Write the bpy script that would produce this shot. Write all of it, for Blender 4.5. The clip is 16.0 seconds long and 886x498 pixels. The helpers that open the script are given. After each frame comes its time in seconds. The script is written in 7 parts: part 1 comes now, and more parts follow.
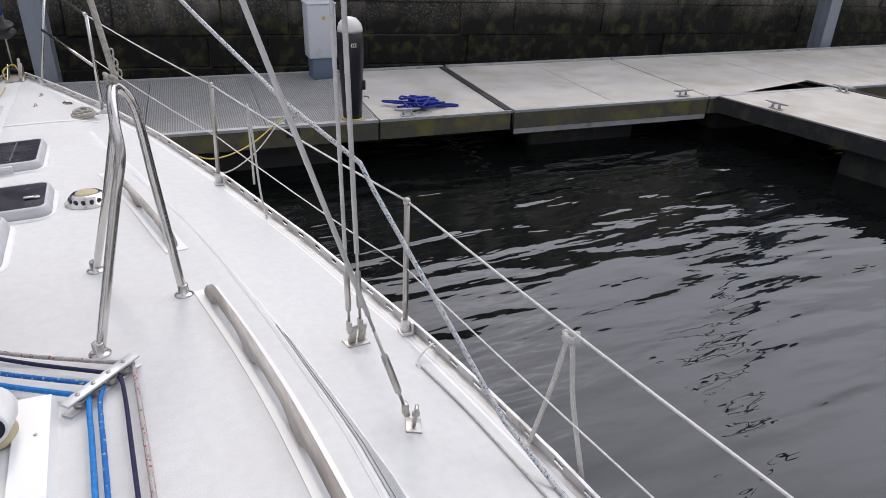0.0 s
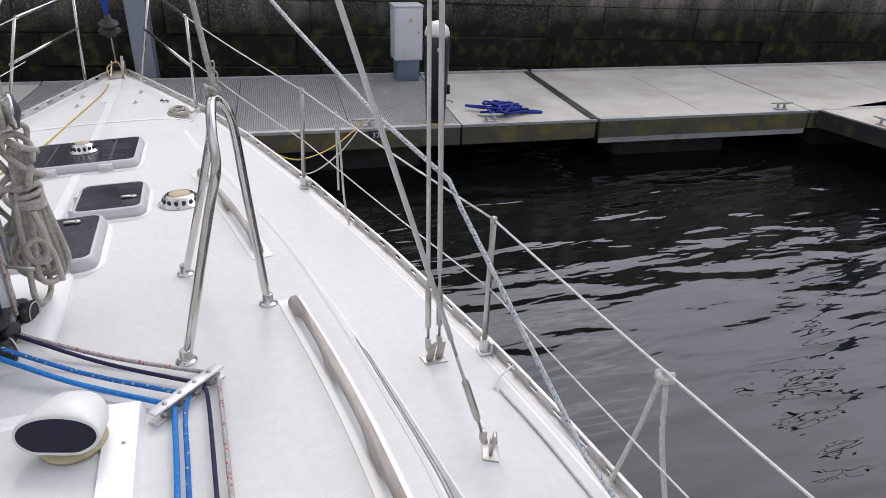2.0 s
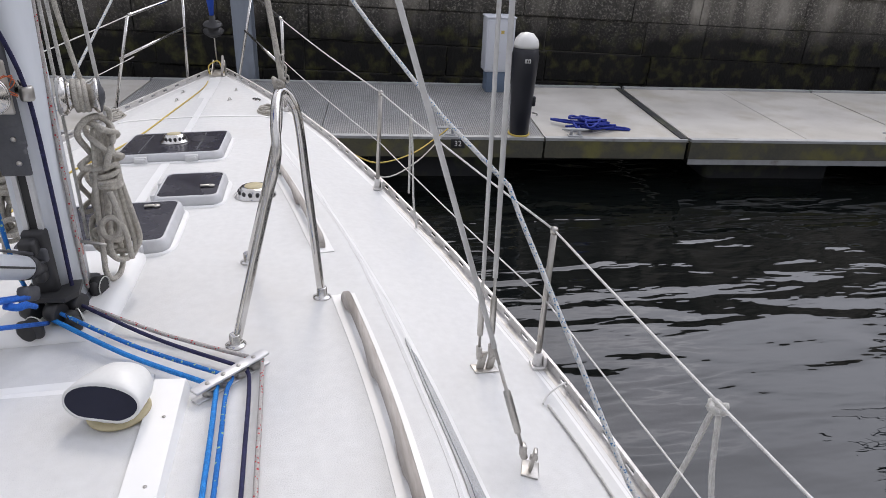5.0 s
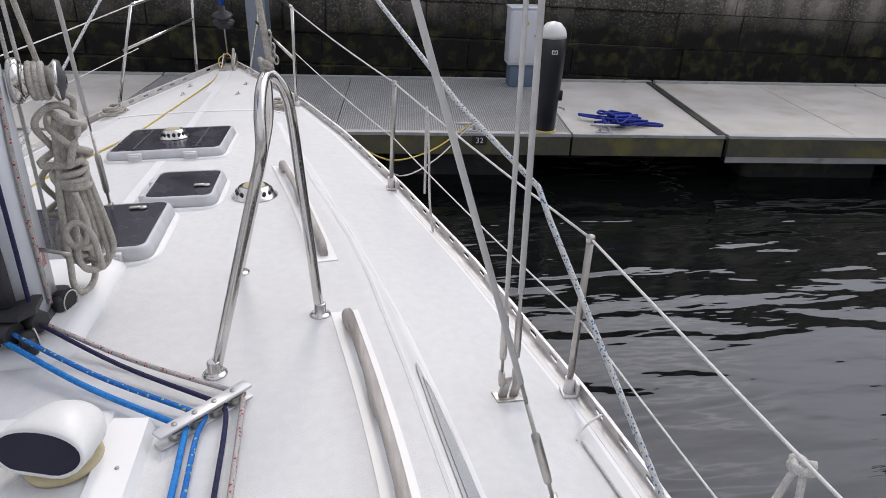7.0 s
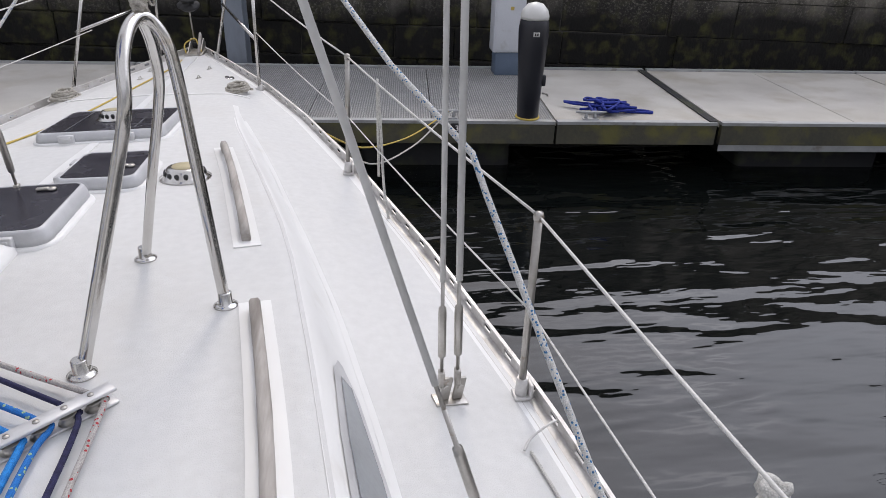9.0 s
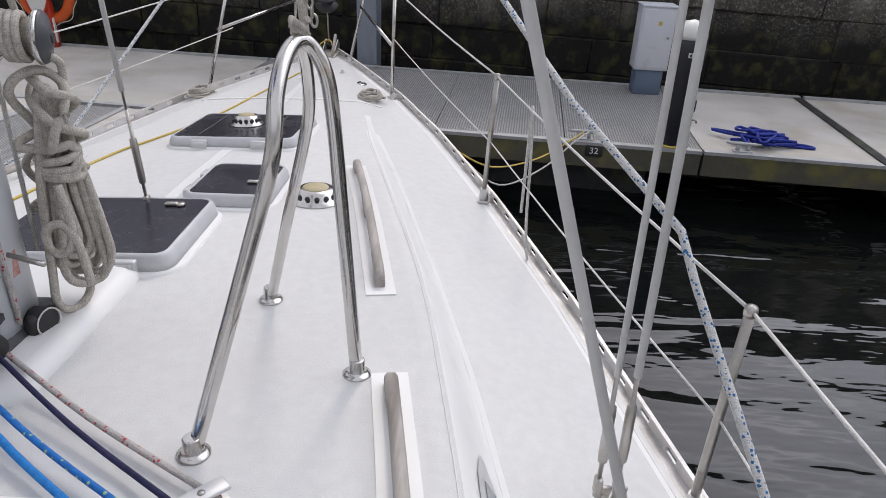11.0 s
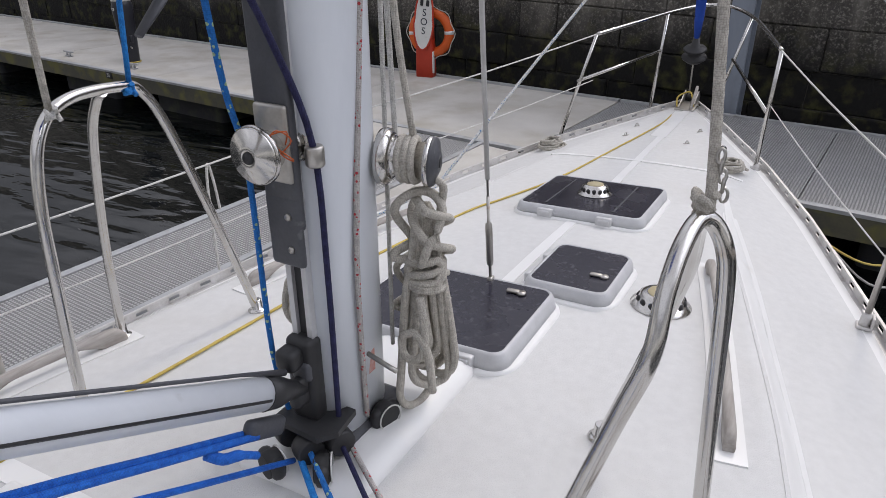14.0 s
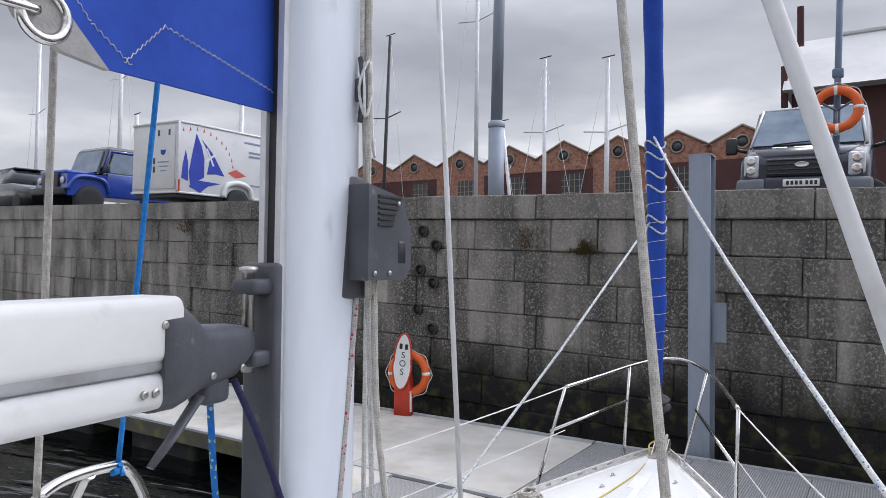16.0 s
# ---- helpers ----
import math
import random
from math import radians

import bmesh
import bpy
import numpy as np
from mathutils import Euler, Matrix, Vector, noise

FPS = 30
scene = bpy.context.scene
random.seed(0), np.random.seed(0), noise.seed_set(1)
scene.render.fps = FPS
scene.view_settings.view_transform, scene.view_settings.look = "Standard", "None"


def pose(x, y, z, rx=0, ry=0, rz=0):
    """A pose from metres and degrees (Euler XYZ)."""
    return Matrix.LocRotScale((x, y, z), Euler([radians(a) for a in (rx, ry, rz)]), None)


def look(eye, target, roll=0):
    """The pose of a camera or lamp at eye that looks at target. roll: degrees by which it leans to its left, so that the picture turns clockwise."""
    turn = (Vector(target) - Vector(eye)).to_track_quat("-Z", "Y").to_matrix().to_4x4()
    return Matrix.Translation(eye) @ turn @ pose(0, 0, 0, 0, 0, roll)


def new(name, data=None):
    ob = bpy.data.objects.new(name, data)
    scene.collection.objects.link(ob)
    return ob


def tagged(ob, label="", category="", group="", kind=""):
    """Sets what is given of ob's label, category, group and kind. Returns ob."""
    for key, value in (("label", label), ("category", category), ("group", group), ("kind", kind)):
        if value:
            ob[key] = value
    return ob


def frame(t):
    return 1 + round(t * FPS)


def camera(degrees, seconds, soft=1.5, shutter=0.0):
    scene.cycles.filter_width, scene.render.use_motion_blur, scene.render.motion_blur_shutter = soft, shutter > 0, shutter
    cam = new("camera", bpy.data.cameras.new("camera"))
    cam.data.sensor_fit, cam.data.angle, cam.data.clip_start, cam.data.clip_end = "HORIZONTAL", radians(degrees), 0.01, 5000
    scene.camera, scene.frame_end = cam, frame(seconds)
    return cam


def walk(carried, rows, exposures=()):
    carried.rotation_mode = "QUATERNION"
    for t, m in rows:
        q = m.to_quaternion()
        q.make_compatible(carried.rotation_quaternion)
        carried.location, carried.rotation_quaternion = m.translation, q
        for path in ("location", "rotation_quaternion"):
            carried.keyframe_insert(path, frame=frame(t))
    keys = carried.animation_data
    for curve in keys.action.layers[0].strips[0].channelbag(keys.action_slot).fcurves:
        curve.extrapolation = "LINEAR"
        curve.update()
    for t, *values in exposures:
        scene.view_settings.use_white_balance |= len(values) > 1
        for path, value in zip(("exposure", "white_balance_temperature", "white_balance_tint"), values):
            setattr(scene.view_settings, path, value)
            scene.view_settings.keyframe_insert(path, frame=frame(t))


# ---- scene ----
cam = camera(66.0, 16.0, soft=0.45)
PATH = [
    (0, (0.742, -2.346, 1.256), (1.528, -0.745, 0.350), 1.80),
    (0.5, (0.714, -2.238, 1.259), (1.503, -0.645, 0.342), 1.50),
    (1, (0.709, -2.233, 1.268), (1.491, -0.634, 0.355), 2.40),
    (1.5, (0.708, -2.244, 1.265), (1.419, -0.605, 0.367), 3.10),
    (2, (0.727, -2.242, 1.292), (1.321, -0.565, 0.378), 1.70),
    (2.5, (0.701, -2.243, 1.283), (1.278, -0.557, 0.376), 1.60),
    (3, (0.693, -2.228, 1.289), (1.262, -0.540, 0.379), 1.30),
    (3.5, (0.684, -2.239, 1.282), (1.262, -0.547, 0.386), 1.30),
    (4, (0.679, -2.246, 1.289), (1.186, -0.532, 0.391), 3.50),
    (4.2, (0.714, -2.258, 1.285), (1.106, -0.513, 0.391), 2.90),
    (6.3, (0.925, -2.150, 1.214), (1.247, -0.386, 0.329), 1.80),
    (6.5, (0.946, -2.108, 1.210), (1.241, -0.344, 0.315), 1.60),
    (7, (0.906, -1.942, 1.139), (1.200, -0.177, 0.246), 1.70),
    (7.5, (0.955, -1.836, 1.009), (1.246, -0.069, 0.118), 1.20),
    (8, (1.112, -1.787, 0.942), (1.401, -0.021, 0.050), 1.30),
    (8.2, (1.144, -1.779, 0.945), (1.429, -0.011, 0.054), 1.40),
    (10.3, (1.150, -1.537, 0.992), (1.441, 0.226, 0.093), 1.40),
    (10.5, (1.113, -1.482, 0.989), (1.386, 0.285, 0.092), 2.70),
    (11, (1.014, -1.382, 0.972), (1.014, 0.405, 0.075), 2.80),
    (11.5, (0.923, -1.262, 0.970), (0.550, 0.484, 0.068), 1.80),
    (12, (0.829, -1.222, 0.954), (0.242, 0.460, 0.046), 2.20),
    (12.5, (0.770, -1.177, 0.951), (-0.047, 0.417, 0.062), 1.70),
    (13, (0.792, -1.125, 1.048), (-0.074, 0.445, 0.163), 0.80),
    (13.5, (0.825, -1.144, 1.110), (-0.043, 0.430, 0.232), 0.40),
    (14, (0.851, -1.147, 1.156), (-0.015, 0.432, 0.285), -0.30),
    (14.5, (0.838, -1.149, 1.181), (-0.065, 0.518, 0.545), 0.30),
    (14.7, (0.825, -1.155, 1.209), (-0.099, 0.568, 0.790), 0.90),
    (15, (0.842, -1.173, 1.224), (-0.098, 0.577, 0.991), 0.60),
    (15.5, (0.890, -1.237, 1.292), (-0.042, 0.527, 1.151), 0.70),
    (16, (0.901, -1.240, 1.335), (-0.003, 0.544, 1.373), 0.60),
]
walk(cam, [(t, look(eye, target, roll)) for t, eye, target, roll in PATH],
     exposures=[(0.0, -0.52, 6770, 13), (4.0, -0.52, 6770, 13), (8.0, -0.62, 6770, 13), (11.0, -0.68, 6770, 13), (14.0, -0.74, 6750, 13), (14.5, -0.74, 6720, 13), (15.0, -0.38, 6560, 12), (15.5, -0.18, 6480, 12), (16.0, -0.12, 6480, 12)])

# ---- light: overcast sky with a hazy sun ahead ----
SUN_EL, SUN_AZ = radians(47), radians(4)
world = bpy.data.worlds.new("sky")
scene.world = world
world.use_nodes = True
wn, wl = world.node_tree.nodes, world.node_tree.links
wn.clear()
w_out = wn.new("ShaderNodeOutputWorld")
w_bg = wn.new("ShaderNodeBackground")
w_sky = wn.new("ShaderNodeTexSky")
w_sky.sky_type, w_sky.sun_disc = "NISHITA", False
w_sky.sun_elevation, w_sky.sun_rotation = SUN_EL, SUN_AZ
w_geo = wn.new("ShaderNodeTexCoord")
w_map = wn.new("ShaderNodeMapping")
w_map.inputs["Scale"].default_value = (1.3, 1.3, 4.2)
w_noise = wn.new("ShaderNodeTexNoise")
w_noise.inputs["Scale"].default_value = 1.6
w_noise.inputs["Detail"].default_value = 6.0
w_noise.inputs["Roughness"].default_value = 0.52
w_sep = wn.new("ShaderNodeSeparateXYZ")
w_add = wn.new("ShaderNodeMath")
w_add.operation = "MULTIPLY_ADD"
w_add.inputs[1].default_value = -0.7
w_ramp = wn.new("ShaderNodeValToRGB")
cr = w_ramp.color_ramp
cr.elements[0].position, cr.elements[0].color = 0.17, (2.7, 2.82, 3.15, 1)
cr.elements[1].position, cr.elements[1].color = 0.56, (7.2, 7.25, 7.35, 1)
mid = cr.elements.new(0.39)
mid.color = (4.1, 4.25, 4.6, 1)
w_mix = wn.new("ShaderNodeMixRGB")
w_mix.inputs[0].default_value = 0.93
w_bg.inputs["Strength"].default_value = 0.15
wl.new(w_geo.outputs["Generated"], w_map.inputs[0])
wl.new(w_map.outputs[0], w_noise.inputs["Vector"])
wl.new(w_geo.outputs["Generated"], w_sep.inputs[0])
wl.new(w_sep.outputs["Z"], w_add.inputs[0])
wl.new(w_noise.outputs["Fac"], w_add.inputs[2])
wl.new(w_add.outputs[0], w_ramp.inputs[0])
wl.new(w_sky.outputs[0], w_mix.inputs[1])
wl.new(w_ramp.outputs[0], w_mix.inputs[2])
# a broad bright lobe added to the starboard sky to brighten the water's reflection
LOBE_EL, LOBE_AZ = radians(36), radians(55)
w_dot = wn.new("ShaderNodeVectorMath")
w_dot.operation = "DOT_PRODUCT"
w_dot.inputs[1].default_value = (math.cos(LOBE_EL) * math.sin(LOBE_AZ), math.cos(LOBE_EL) * math.cos(LOBE_AZ), math.sin(LOBE_EL))
w_glow = wn.new("ShaderNodeMapRange")
w_glow.interpolation_type = "SMOOTHSTEP"
w_glow.inputs[1].default_value, w_glow.inputs[2].default_value = 0.65, 1.0
w_glow.inputs[3].default_value, w_glow.inputs[4].default_value = 1.0, 3.0
w_mul = wn.new("ShaderNodeVectorMath")
w_mul.operation = "SCALE"
wl.new(w_geo.outputs["Generated"], w_dot.inputs[0])
wl.new(w_dot.outputs["Value"], w_glow.inputs[0])
wl.new(w_mix.outputs[0], w_mul.inputs[0])
# an overcast sky is three times brighter overhead than at its rim
w_high = wn.new("ShaderNodeMapRange")
w_high.interpolation_type = "SMOOTHSTEP"
w_high.inputs[1].default_value, w_high.inputs[2].default_value = 0.28, 0.6
w_high.inputs[3].default_value, w_high.inputs[4].default_value = 1.0, 3.0
w_both = wn.new("ShaderNodeMath")
w_both.operation = "MULTIPLY"
wl.new(w_sep.outputs["Z"], w_high.inputs[0])
wl.new(w_glow.outputs[0], w_both.inputs[0])
wl.new(w_high.outputs[0], w_both.inputs[1])
wl.new(w_both.outputs[0], w_mul.inputs["Scale"])
wl.new(w_mul.outputs[0], w_bg.inputs["Color"])
wl.new(w_bg.outputs[0], w_out.inputs["Surface"])
sun = new("sun", bpy.data.lights.new("sun", "SUN"))
sun.data.energy, sun.data.angle, sun.data.color = 1.45, radians(10), (1.0, 0.95, 0.87)
sun.matrix_world = look((20 * math.sin(SUN_AZ), 20 * math.cos(SUN_AZ), 20 * math.tan(SUN_EL)), (0, 0, 0))


# ---- mesh helpers ----
class Mesh:
    """Collects vertices and faces for one mesh."""

    def __init__(self):
        self.v, self.f, self.smooth, self.mi = [], [], [], []

    def face(self, idx, smooth=False, mi=0):
        self.f.append(idx)
        self.smooth.append(smooth)
        self.mi.append(mi)

    def box(self, x0, x1, y0, y1, z0, z1, m=None, mi=0):
        n = len(self.v)
        for z in (z0, z1):
            for x, y in ((x0, y0), (x1, y0), (x1, y1), (x0, y1)):
                p = Vector((x, y, z))
                self.v.append(tuple(m @ p) if m else tuple(p))
        for q in ((0, 3, 2, 1), (4, 5, 6, 7), (0, 1, 5, 4), (1, 2, 6, 5), (2, 3, 7, 6), (3, 0, 4, 7)):
            self.face([n + i for i in q], False, mi)
        return self

    def soft_box(self, sx, sy, sz, r=0.005, m=None, seg=2, mi=0):
        """A box with rounded edges, centred."""
        bm = bmesh.new()
        bmesh.ops.create_cube(bm, size=1.0)
        bmesh.ops.scale(bm, vec=(sx, sy, sz), verts=bm.verts)
        bmesh.ops.bevel(bm, geom=list(bm.edges), offset=min(r, 0.49 * min(sx, sy, sz)), segments=seg, affect="EDGES", profile=0.5)
        return self.add_bm(bm, m, mi)

    def add_bm(self, bm, m=None, mi=0, smooth=True):
        n = len(self.v)
        bm.verts.index_update()
        for v in bm.verts:
            self.v.append(tuple(m @ v.co) if m else tuple(v.co))
        for f in bm.faces:
            self.face([n + v.index for v in f.verts], smooth, mi)
        bm.free()
        return self

    def tube(self, pts, r, seg=8, caps=True, closed=False, mi=0, flat=1.0):
        """A round bar swept along points; r is a number or one for each point."""
        pts = [Vector(p) for p in pts]
        n, base = len(pts), len(self.v)
        rr = r if isinstance(r, (list, tuple)) else [r] * n
        side = None
        for i, p in enumerate(pts):
            a, b = pts[i - 1] if (i or closed) else p, pts[(i + 1) % n] if (i < n - 1 or closed) else p
            t = (b - a)
            t = t.normalized() if t.length > 1e-9 else Vector((0, 0, 1))
            if side is None:
                side = t.cross(Vector((0, 0, 1)))
                if side.length < 1e-3:
                    side = t.cross(Vector((0, 1, 0)))
            side = (side - t * side.dot(t)).normalized()
            up = side.cross(t)
            for k in range(seg):
                c = 2 * math.pi * k / seg
                self.v.append(tuple(p + (side * math.cos(c) + up * math.sin(c) * flat) * rr[i]))
        for i in range(n if closed else n - 1):
            j = (i + 1) % n
            for k in range(seg):
                k2 = (k + 1) % seg
                self.face([base + i * seg + k, base + i * seg + k2, base + j * seg + k2, base + j * seg + k], True, mi)
        if caps and not closed:
            self.face([base + k for k in range(seg)][::-1], False, mi)
            self.face([base + (n - 1) * seg + k for k in range(seg)], False, mi)
        return self

    def lathe(self, prof, seg=24, m=None, sx=1.0, sy=1.0, mi=0, smooth=True):
        """Turns a profile of (radius, height) round the z axis."""
        base = len(self.v)
        for r, z in prof:
            for k in range(seg):
                c = 2 * math.pi * k / seg
                p = Vector((r * math.cos(c) * sx, r * math.sin(c) * sy, z))
                self.v.append(tuple(m @ p) if m else tuple(p))
        for i in range(len(prof) - 1):
            for k in range(seg):
                k2 = (k + 1) % seg
                self.face([base + i * seg + k, base + i * seg + k2, base + (i + 1) * seg + k2, base + (i + 1) * seg + k], smooth, mi)
        if prof[0][0] > 1e-6:
            self.face([base + k for k in range(seg)][::-1], False, mi)
        if prof[-1][0] > 1e-6:
            self.face([base + (len(prof) - 1) * seg + k for k in range(seg)], False, mi)
        return self

    def prism(self, outline, z0, z1, m=None, mi=0, smooth=False):
        """An outline in x, y pulled up from z0 to z1."""
        base, n = len(self.v), len(outline)
        for z in (z0, z1):
            for x, y in outline:
                p = Vector((x, y, z))
                self.v.append(tuple(m @ p) if m else tuple(p))
        self.face([base + i for i in range(n)][::-1], False, mi)
        self.face([base + n + i for i in range(n)], False, mi)
        for i in range(n):
            j = (i + 1) % n
            self.face([base + i, base + j, base + n + j, base + n + i], smooth, mi)
        return self

    def loft(self, rings, closed=True, caps=True, smooth=True, mi=0):
        base, n = len(self.v), len(rings[0])
        for ring in rings:
            self.v.extend(tuple(p) for p in ring)
        for i in range(len(rings) - 1):
            for k in range(n if closed else n - 1):
                k2 = (k + 1) % n
                self.face([base + i * n + k, base + i * n + k2, base + (i + 1) * n + k2, base + (i + 1) * n + k], smooth, mi)
        if caps and closed:
            self.face([base + k for k in range(n)][::-1], False, mi)
            self.face([base + (len(rings) - 1) * n + k for k in range(n)], False, mi)
        return self

    def data(self, name, mats):
        me = bpy.data.meshes.new(name)
        me.from_pydata(self.v, [], self.f)
        me.polygons.foreach_set("use_smooth", self.smooth)
        me.polygons.foreach_set("material_index", self.mi)
        for m in (mats if isinstance(mats, (list, tuple)) else [mats]):
            me.materials.append(m)
        me.update()
        return me


def thing(name, m, label, category, group="", kind=""):
    """An empty at the thing's base, which carries its parts."""
    ob = new(name)
    ob.empty_display_size = 0.05
    ob.matrix_world = m
    return tagged(ob, label, category, group, kind)


def part(name, mb, mat, parent, label="", m=None):
    """One mesh under a thing or a part, in that thing's own axes."""
    ob = new(name, mb.data(name, mat))
    ob.parent = parent
    if m:
        ob.matrix_local = m
    if label:
        tagged(ob, label)
    return ob


def lone(name, mb, mat, label, category, group="", kind=""):
    """A thing of one mesh, with its origin at its base."""
    lo = [min(v[i] for v in mb.v) for i in range(3)]
    hi = [max(v[i] for v in mb.v) for i in range(3)]
    c = Vector(((lo[0] + hi[0]) / 2, (lo[1] + hi[1]) / 2, lo[2]))
    mb.v = [tuple(Vector(v) - c) for v in mb.v]
    ob = new(name, mb.data(name, mat))
    ob.location = c
    return tagged(ob, label, category, group, kind)


def smoothed(pts, steps=6, closed=False):
    """A soft curve through points."""
    pts = [Vector(p) for p in pts]
    n, res = len(pts), []
    for i in range(n if closed else n - 1):
        p0 = pts[i - 1] if (i or closed) else pts[0]
        p1, p2 = pts[i], pts[(i + 1) % n]
        p3 = pts[(i + 2) % n] if (i + 2 < n or closed) else pts[-1]
        for k in range(steps):
            t = k / steps
            res.append(0.5 * (2 * p1 + (p2 - p0) * t + (2 * p0 - 5 * p1 + 4 * p2 - p3) * t * t + (3 * p1 - p0 - 3 * p2 + p3) * t ** 3))
    if not closed:
        res.append(pts[-1])
    return res


def lerp_at(table, y):
    """Straight lines through a table of (y, value), held at its ends."""
    if y <= table[0][0]:
        return table[0][1]
    for (a, va), (b, vb) in zip(table, table[1:]):
        if y <= b:
            return va + (vb - va) * (y - a) / (b - a)
    return table[-1][1]


def aim(p, q):
    """A pose at p whose z axis points to q."""
    p, q = Vector(p), Vector(q)
    return Matrix.Translation(p) @ (q - p).to_track_quat("Z", "Y").to_matrix().to_4x4()


def rounded(hx, hy, r, n=5):
    """The outline of a rectangle with round corners."""
    res = []
    for cx, cy, a0 in ((hx - r, hy - r, 0), (-hx + r, hy - r, 90), (-hx + r, -hy + r, 180), (hx - r, -hy + r, 270)):
        for k in range(n + 1):
            a = radians(a0 + 90 * k / n)
            res.append((cx + r * math.cos(a), cy + r * math.sin(a)))
    return res


# ---- materials ----
def stuff(name, c1, c2=None, scale=6.0, rough=0.5, rough2=None, metal=0.0, bump=0.0, bump_scale=80.0, spots=None, spot_scale=3.0,
          spot_lo=0.55, spot_hi=0.7, stretch=(1, 1, 1), per_object=0.0, coat=0.0, ior=1.5):
    """A surface with two scales of variation, spots of wear and fine relief."""
    m = bpy.data.materials.new(name)
    m.use_nodes = True
    nt = m.node_tree
    n, l = nt.nodes, nt.links
    b = n["Principled BSDF"]
    b.inputs["Metallic"].default_value = metal
    b.inputs["IOR"].default_value = ior
    b.inputs["Coat Weight"].default_value = coat
    geo = n.new("ShaderNodeNewGeometry")
    mp = n.new("ShaderNodeMapping")
    mp.inputs["Scale"].default_value = stretch
    l.new(geo.outputs["Position"], mp.inputs[0])
    big = n.new("ShaderNodeTexNoise")
    big.inputs["Scale"].default_value, big.inputs["Detail"].default_value = scale, 5.0
    l.new(mp.outputs[0], big.inputs["Vector"])
    fine = n.new("ShaderNodeTexNoise")
    fine.inputs["Scale"].default_value, fine.inputs["Detail"].default_value = bump_scale, 3.0
    l.new(mp.outputs[0], fine.inputs["Vector"])
    avg = n.new("ShaderNodeMath")
    avg.operation = "MULTIPLY_ADD"
    avg.inputs[1].default_value = 0.35
    l.new(fine.outputs["Fac"], avg.inputs[0])
    l.new(big.outputs["Fac"], avg.inputs[2])
    ramp = n.new("ShaderNodeValToRGB")
    c2 = c2 or tuple(0.82 * c for c in c1)
    ramp.color_ramp.elements[0].position, ramp.color_ramp.elements[0].color = 0.45, (*c1, 1)
    ramp.color_ramp.elements[1].position, ramp.color_ramp.elements[1].color = 0.9, (*c2, 1)
    l.new(avg.outputs[0], ramp.inputs[0])
    col = ramp.outputs[0]
    if per_object:
        info = n.new("ShaderNodeObjectInfo")
        hsv = n.new("ShaderNodeHueSaturation")
        rng = n.new("ShaderNodeMapRange")
        rng.inputs[3].default_value, rng.inputs[4].default_value = 1 - per_object, 1 + per_object
        l.new(info.outputs["Random"], rng.inputs[0])
        l.new(rng.outputs[0], hsv.inputs["Value"])
        l.new(col, hsv.inputs["Color"])
        col = hsv.outputs[0]
    if spots:
        sp = n.new("ShaderNodeTexNoise")
        sp.inputs["Scale"].default_value, sp.inputs["Detail"].default_value = spot_scale, 6.0
        l.new(mp.outputs[0], sp.inputs["Vector"])
        sr = n.new("ShaderNodeMapRange")
        sr.inputs[1].default_value, sr.inputs[2].default_value = spot_lo, spot_hi
        l.new(sp.outputs["Fac"], sr.inputs[0])
        mx = n.new("ShaderNodeMixRGB")
        mx.inputs[2].default_value = (*spots, 1)
        l.new(sr.outputs[0], mx.inputs[0])
        l.new(col, mx.inputs[1])
        col = mx.outputs[0]
    l.new(col, b.inputs["Base Color"])
    rr = n.new("ShaderNodeMapRange")
    rr.inputs[1].default_value, rr.inputs[2].default_value = 0.3, 0.7
    rr.inputs[3].default_value, rr.inputs[4].default_value = rough, rough2 if rough2 is not None else min(1, rough + 0.12)
    l.new(big.outputs["Fac"], rr.inputs[0])
    l.new(rr.outputs[0], b.inputs["Roughness"])
    if bump:
        bp = n.new("ShaderNodeBump")
        bp.inputs["Strength"].default_value, bp.inputs["Distance"].default_value = 1.0, bump
        l.new(fine.outputs["Fac"], bp.inputs["Height"])
        l.new(bp.outputs[0], b.inputs["Normal"])
    return m


GEL = stuff("white_gelcoat", (0.81, 0.81, 0.80), (0.76, 0.76, 0.75), 2.5, 0.36, 0.5, bump=0.0003, bump_scale=12, spots=(0.62, 0.6, 0.55), spot_scale=5, spot_lo=0.66, spot_hi=0.9)
NONSKID = stuff("nonskid_deck_paint", (0.66, 0.66, 0.652), (0.615, 0.615, 0.606), 30, 0.6, 0.75, bump=0.0012, bump_scale=380, spots=(0.61, 0.60, 0.58), spot_scale=2.4, spot_lo=0.55, spot_hi=0.85)
STEEL = stuff("polished_stainless_steel", (0.66, 0.65, 0.63), (0.56, 0.54, 0.51), 9, 0.1, 0.24, metal=1.0, bump=0.0002, bump_scale=60, spots=(0.42, 0.3, 0.2), spot_scale=14, spot_lo=0.68, spot_hi=0.85)
DULL = stuff("dull_stainless_steel", (0.55, 0.53, 0.5), (0.42, 0.4, 0.37), 14, 0.32, 0.5, metal=1.0, bump=0.0004, bump_scale=150, spots=(0.3, 0.2, 0.13), spot_scale=20, spot_lo=0.62, spot_hi=0.8)
ALU = stuff("white_anodised_aluminium", (0.66, 0.66, 0.67), (0.55, 0.55, 0.56), 7, 0.35, 0.5, metal=0.35, bump=0.0003, bump_scale=90, spots=(0.4, 0.38, 0.35), spot_scale=9, spot_lo=0.62, spot_hi=0.85)
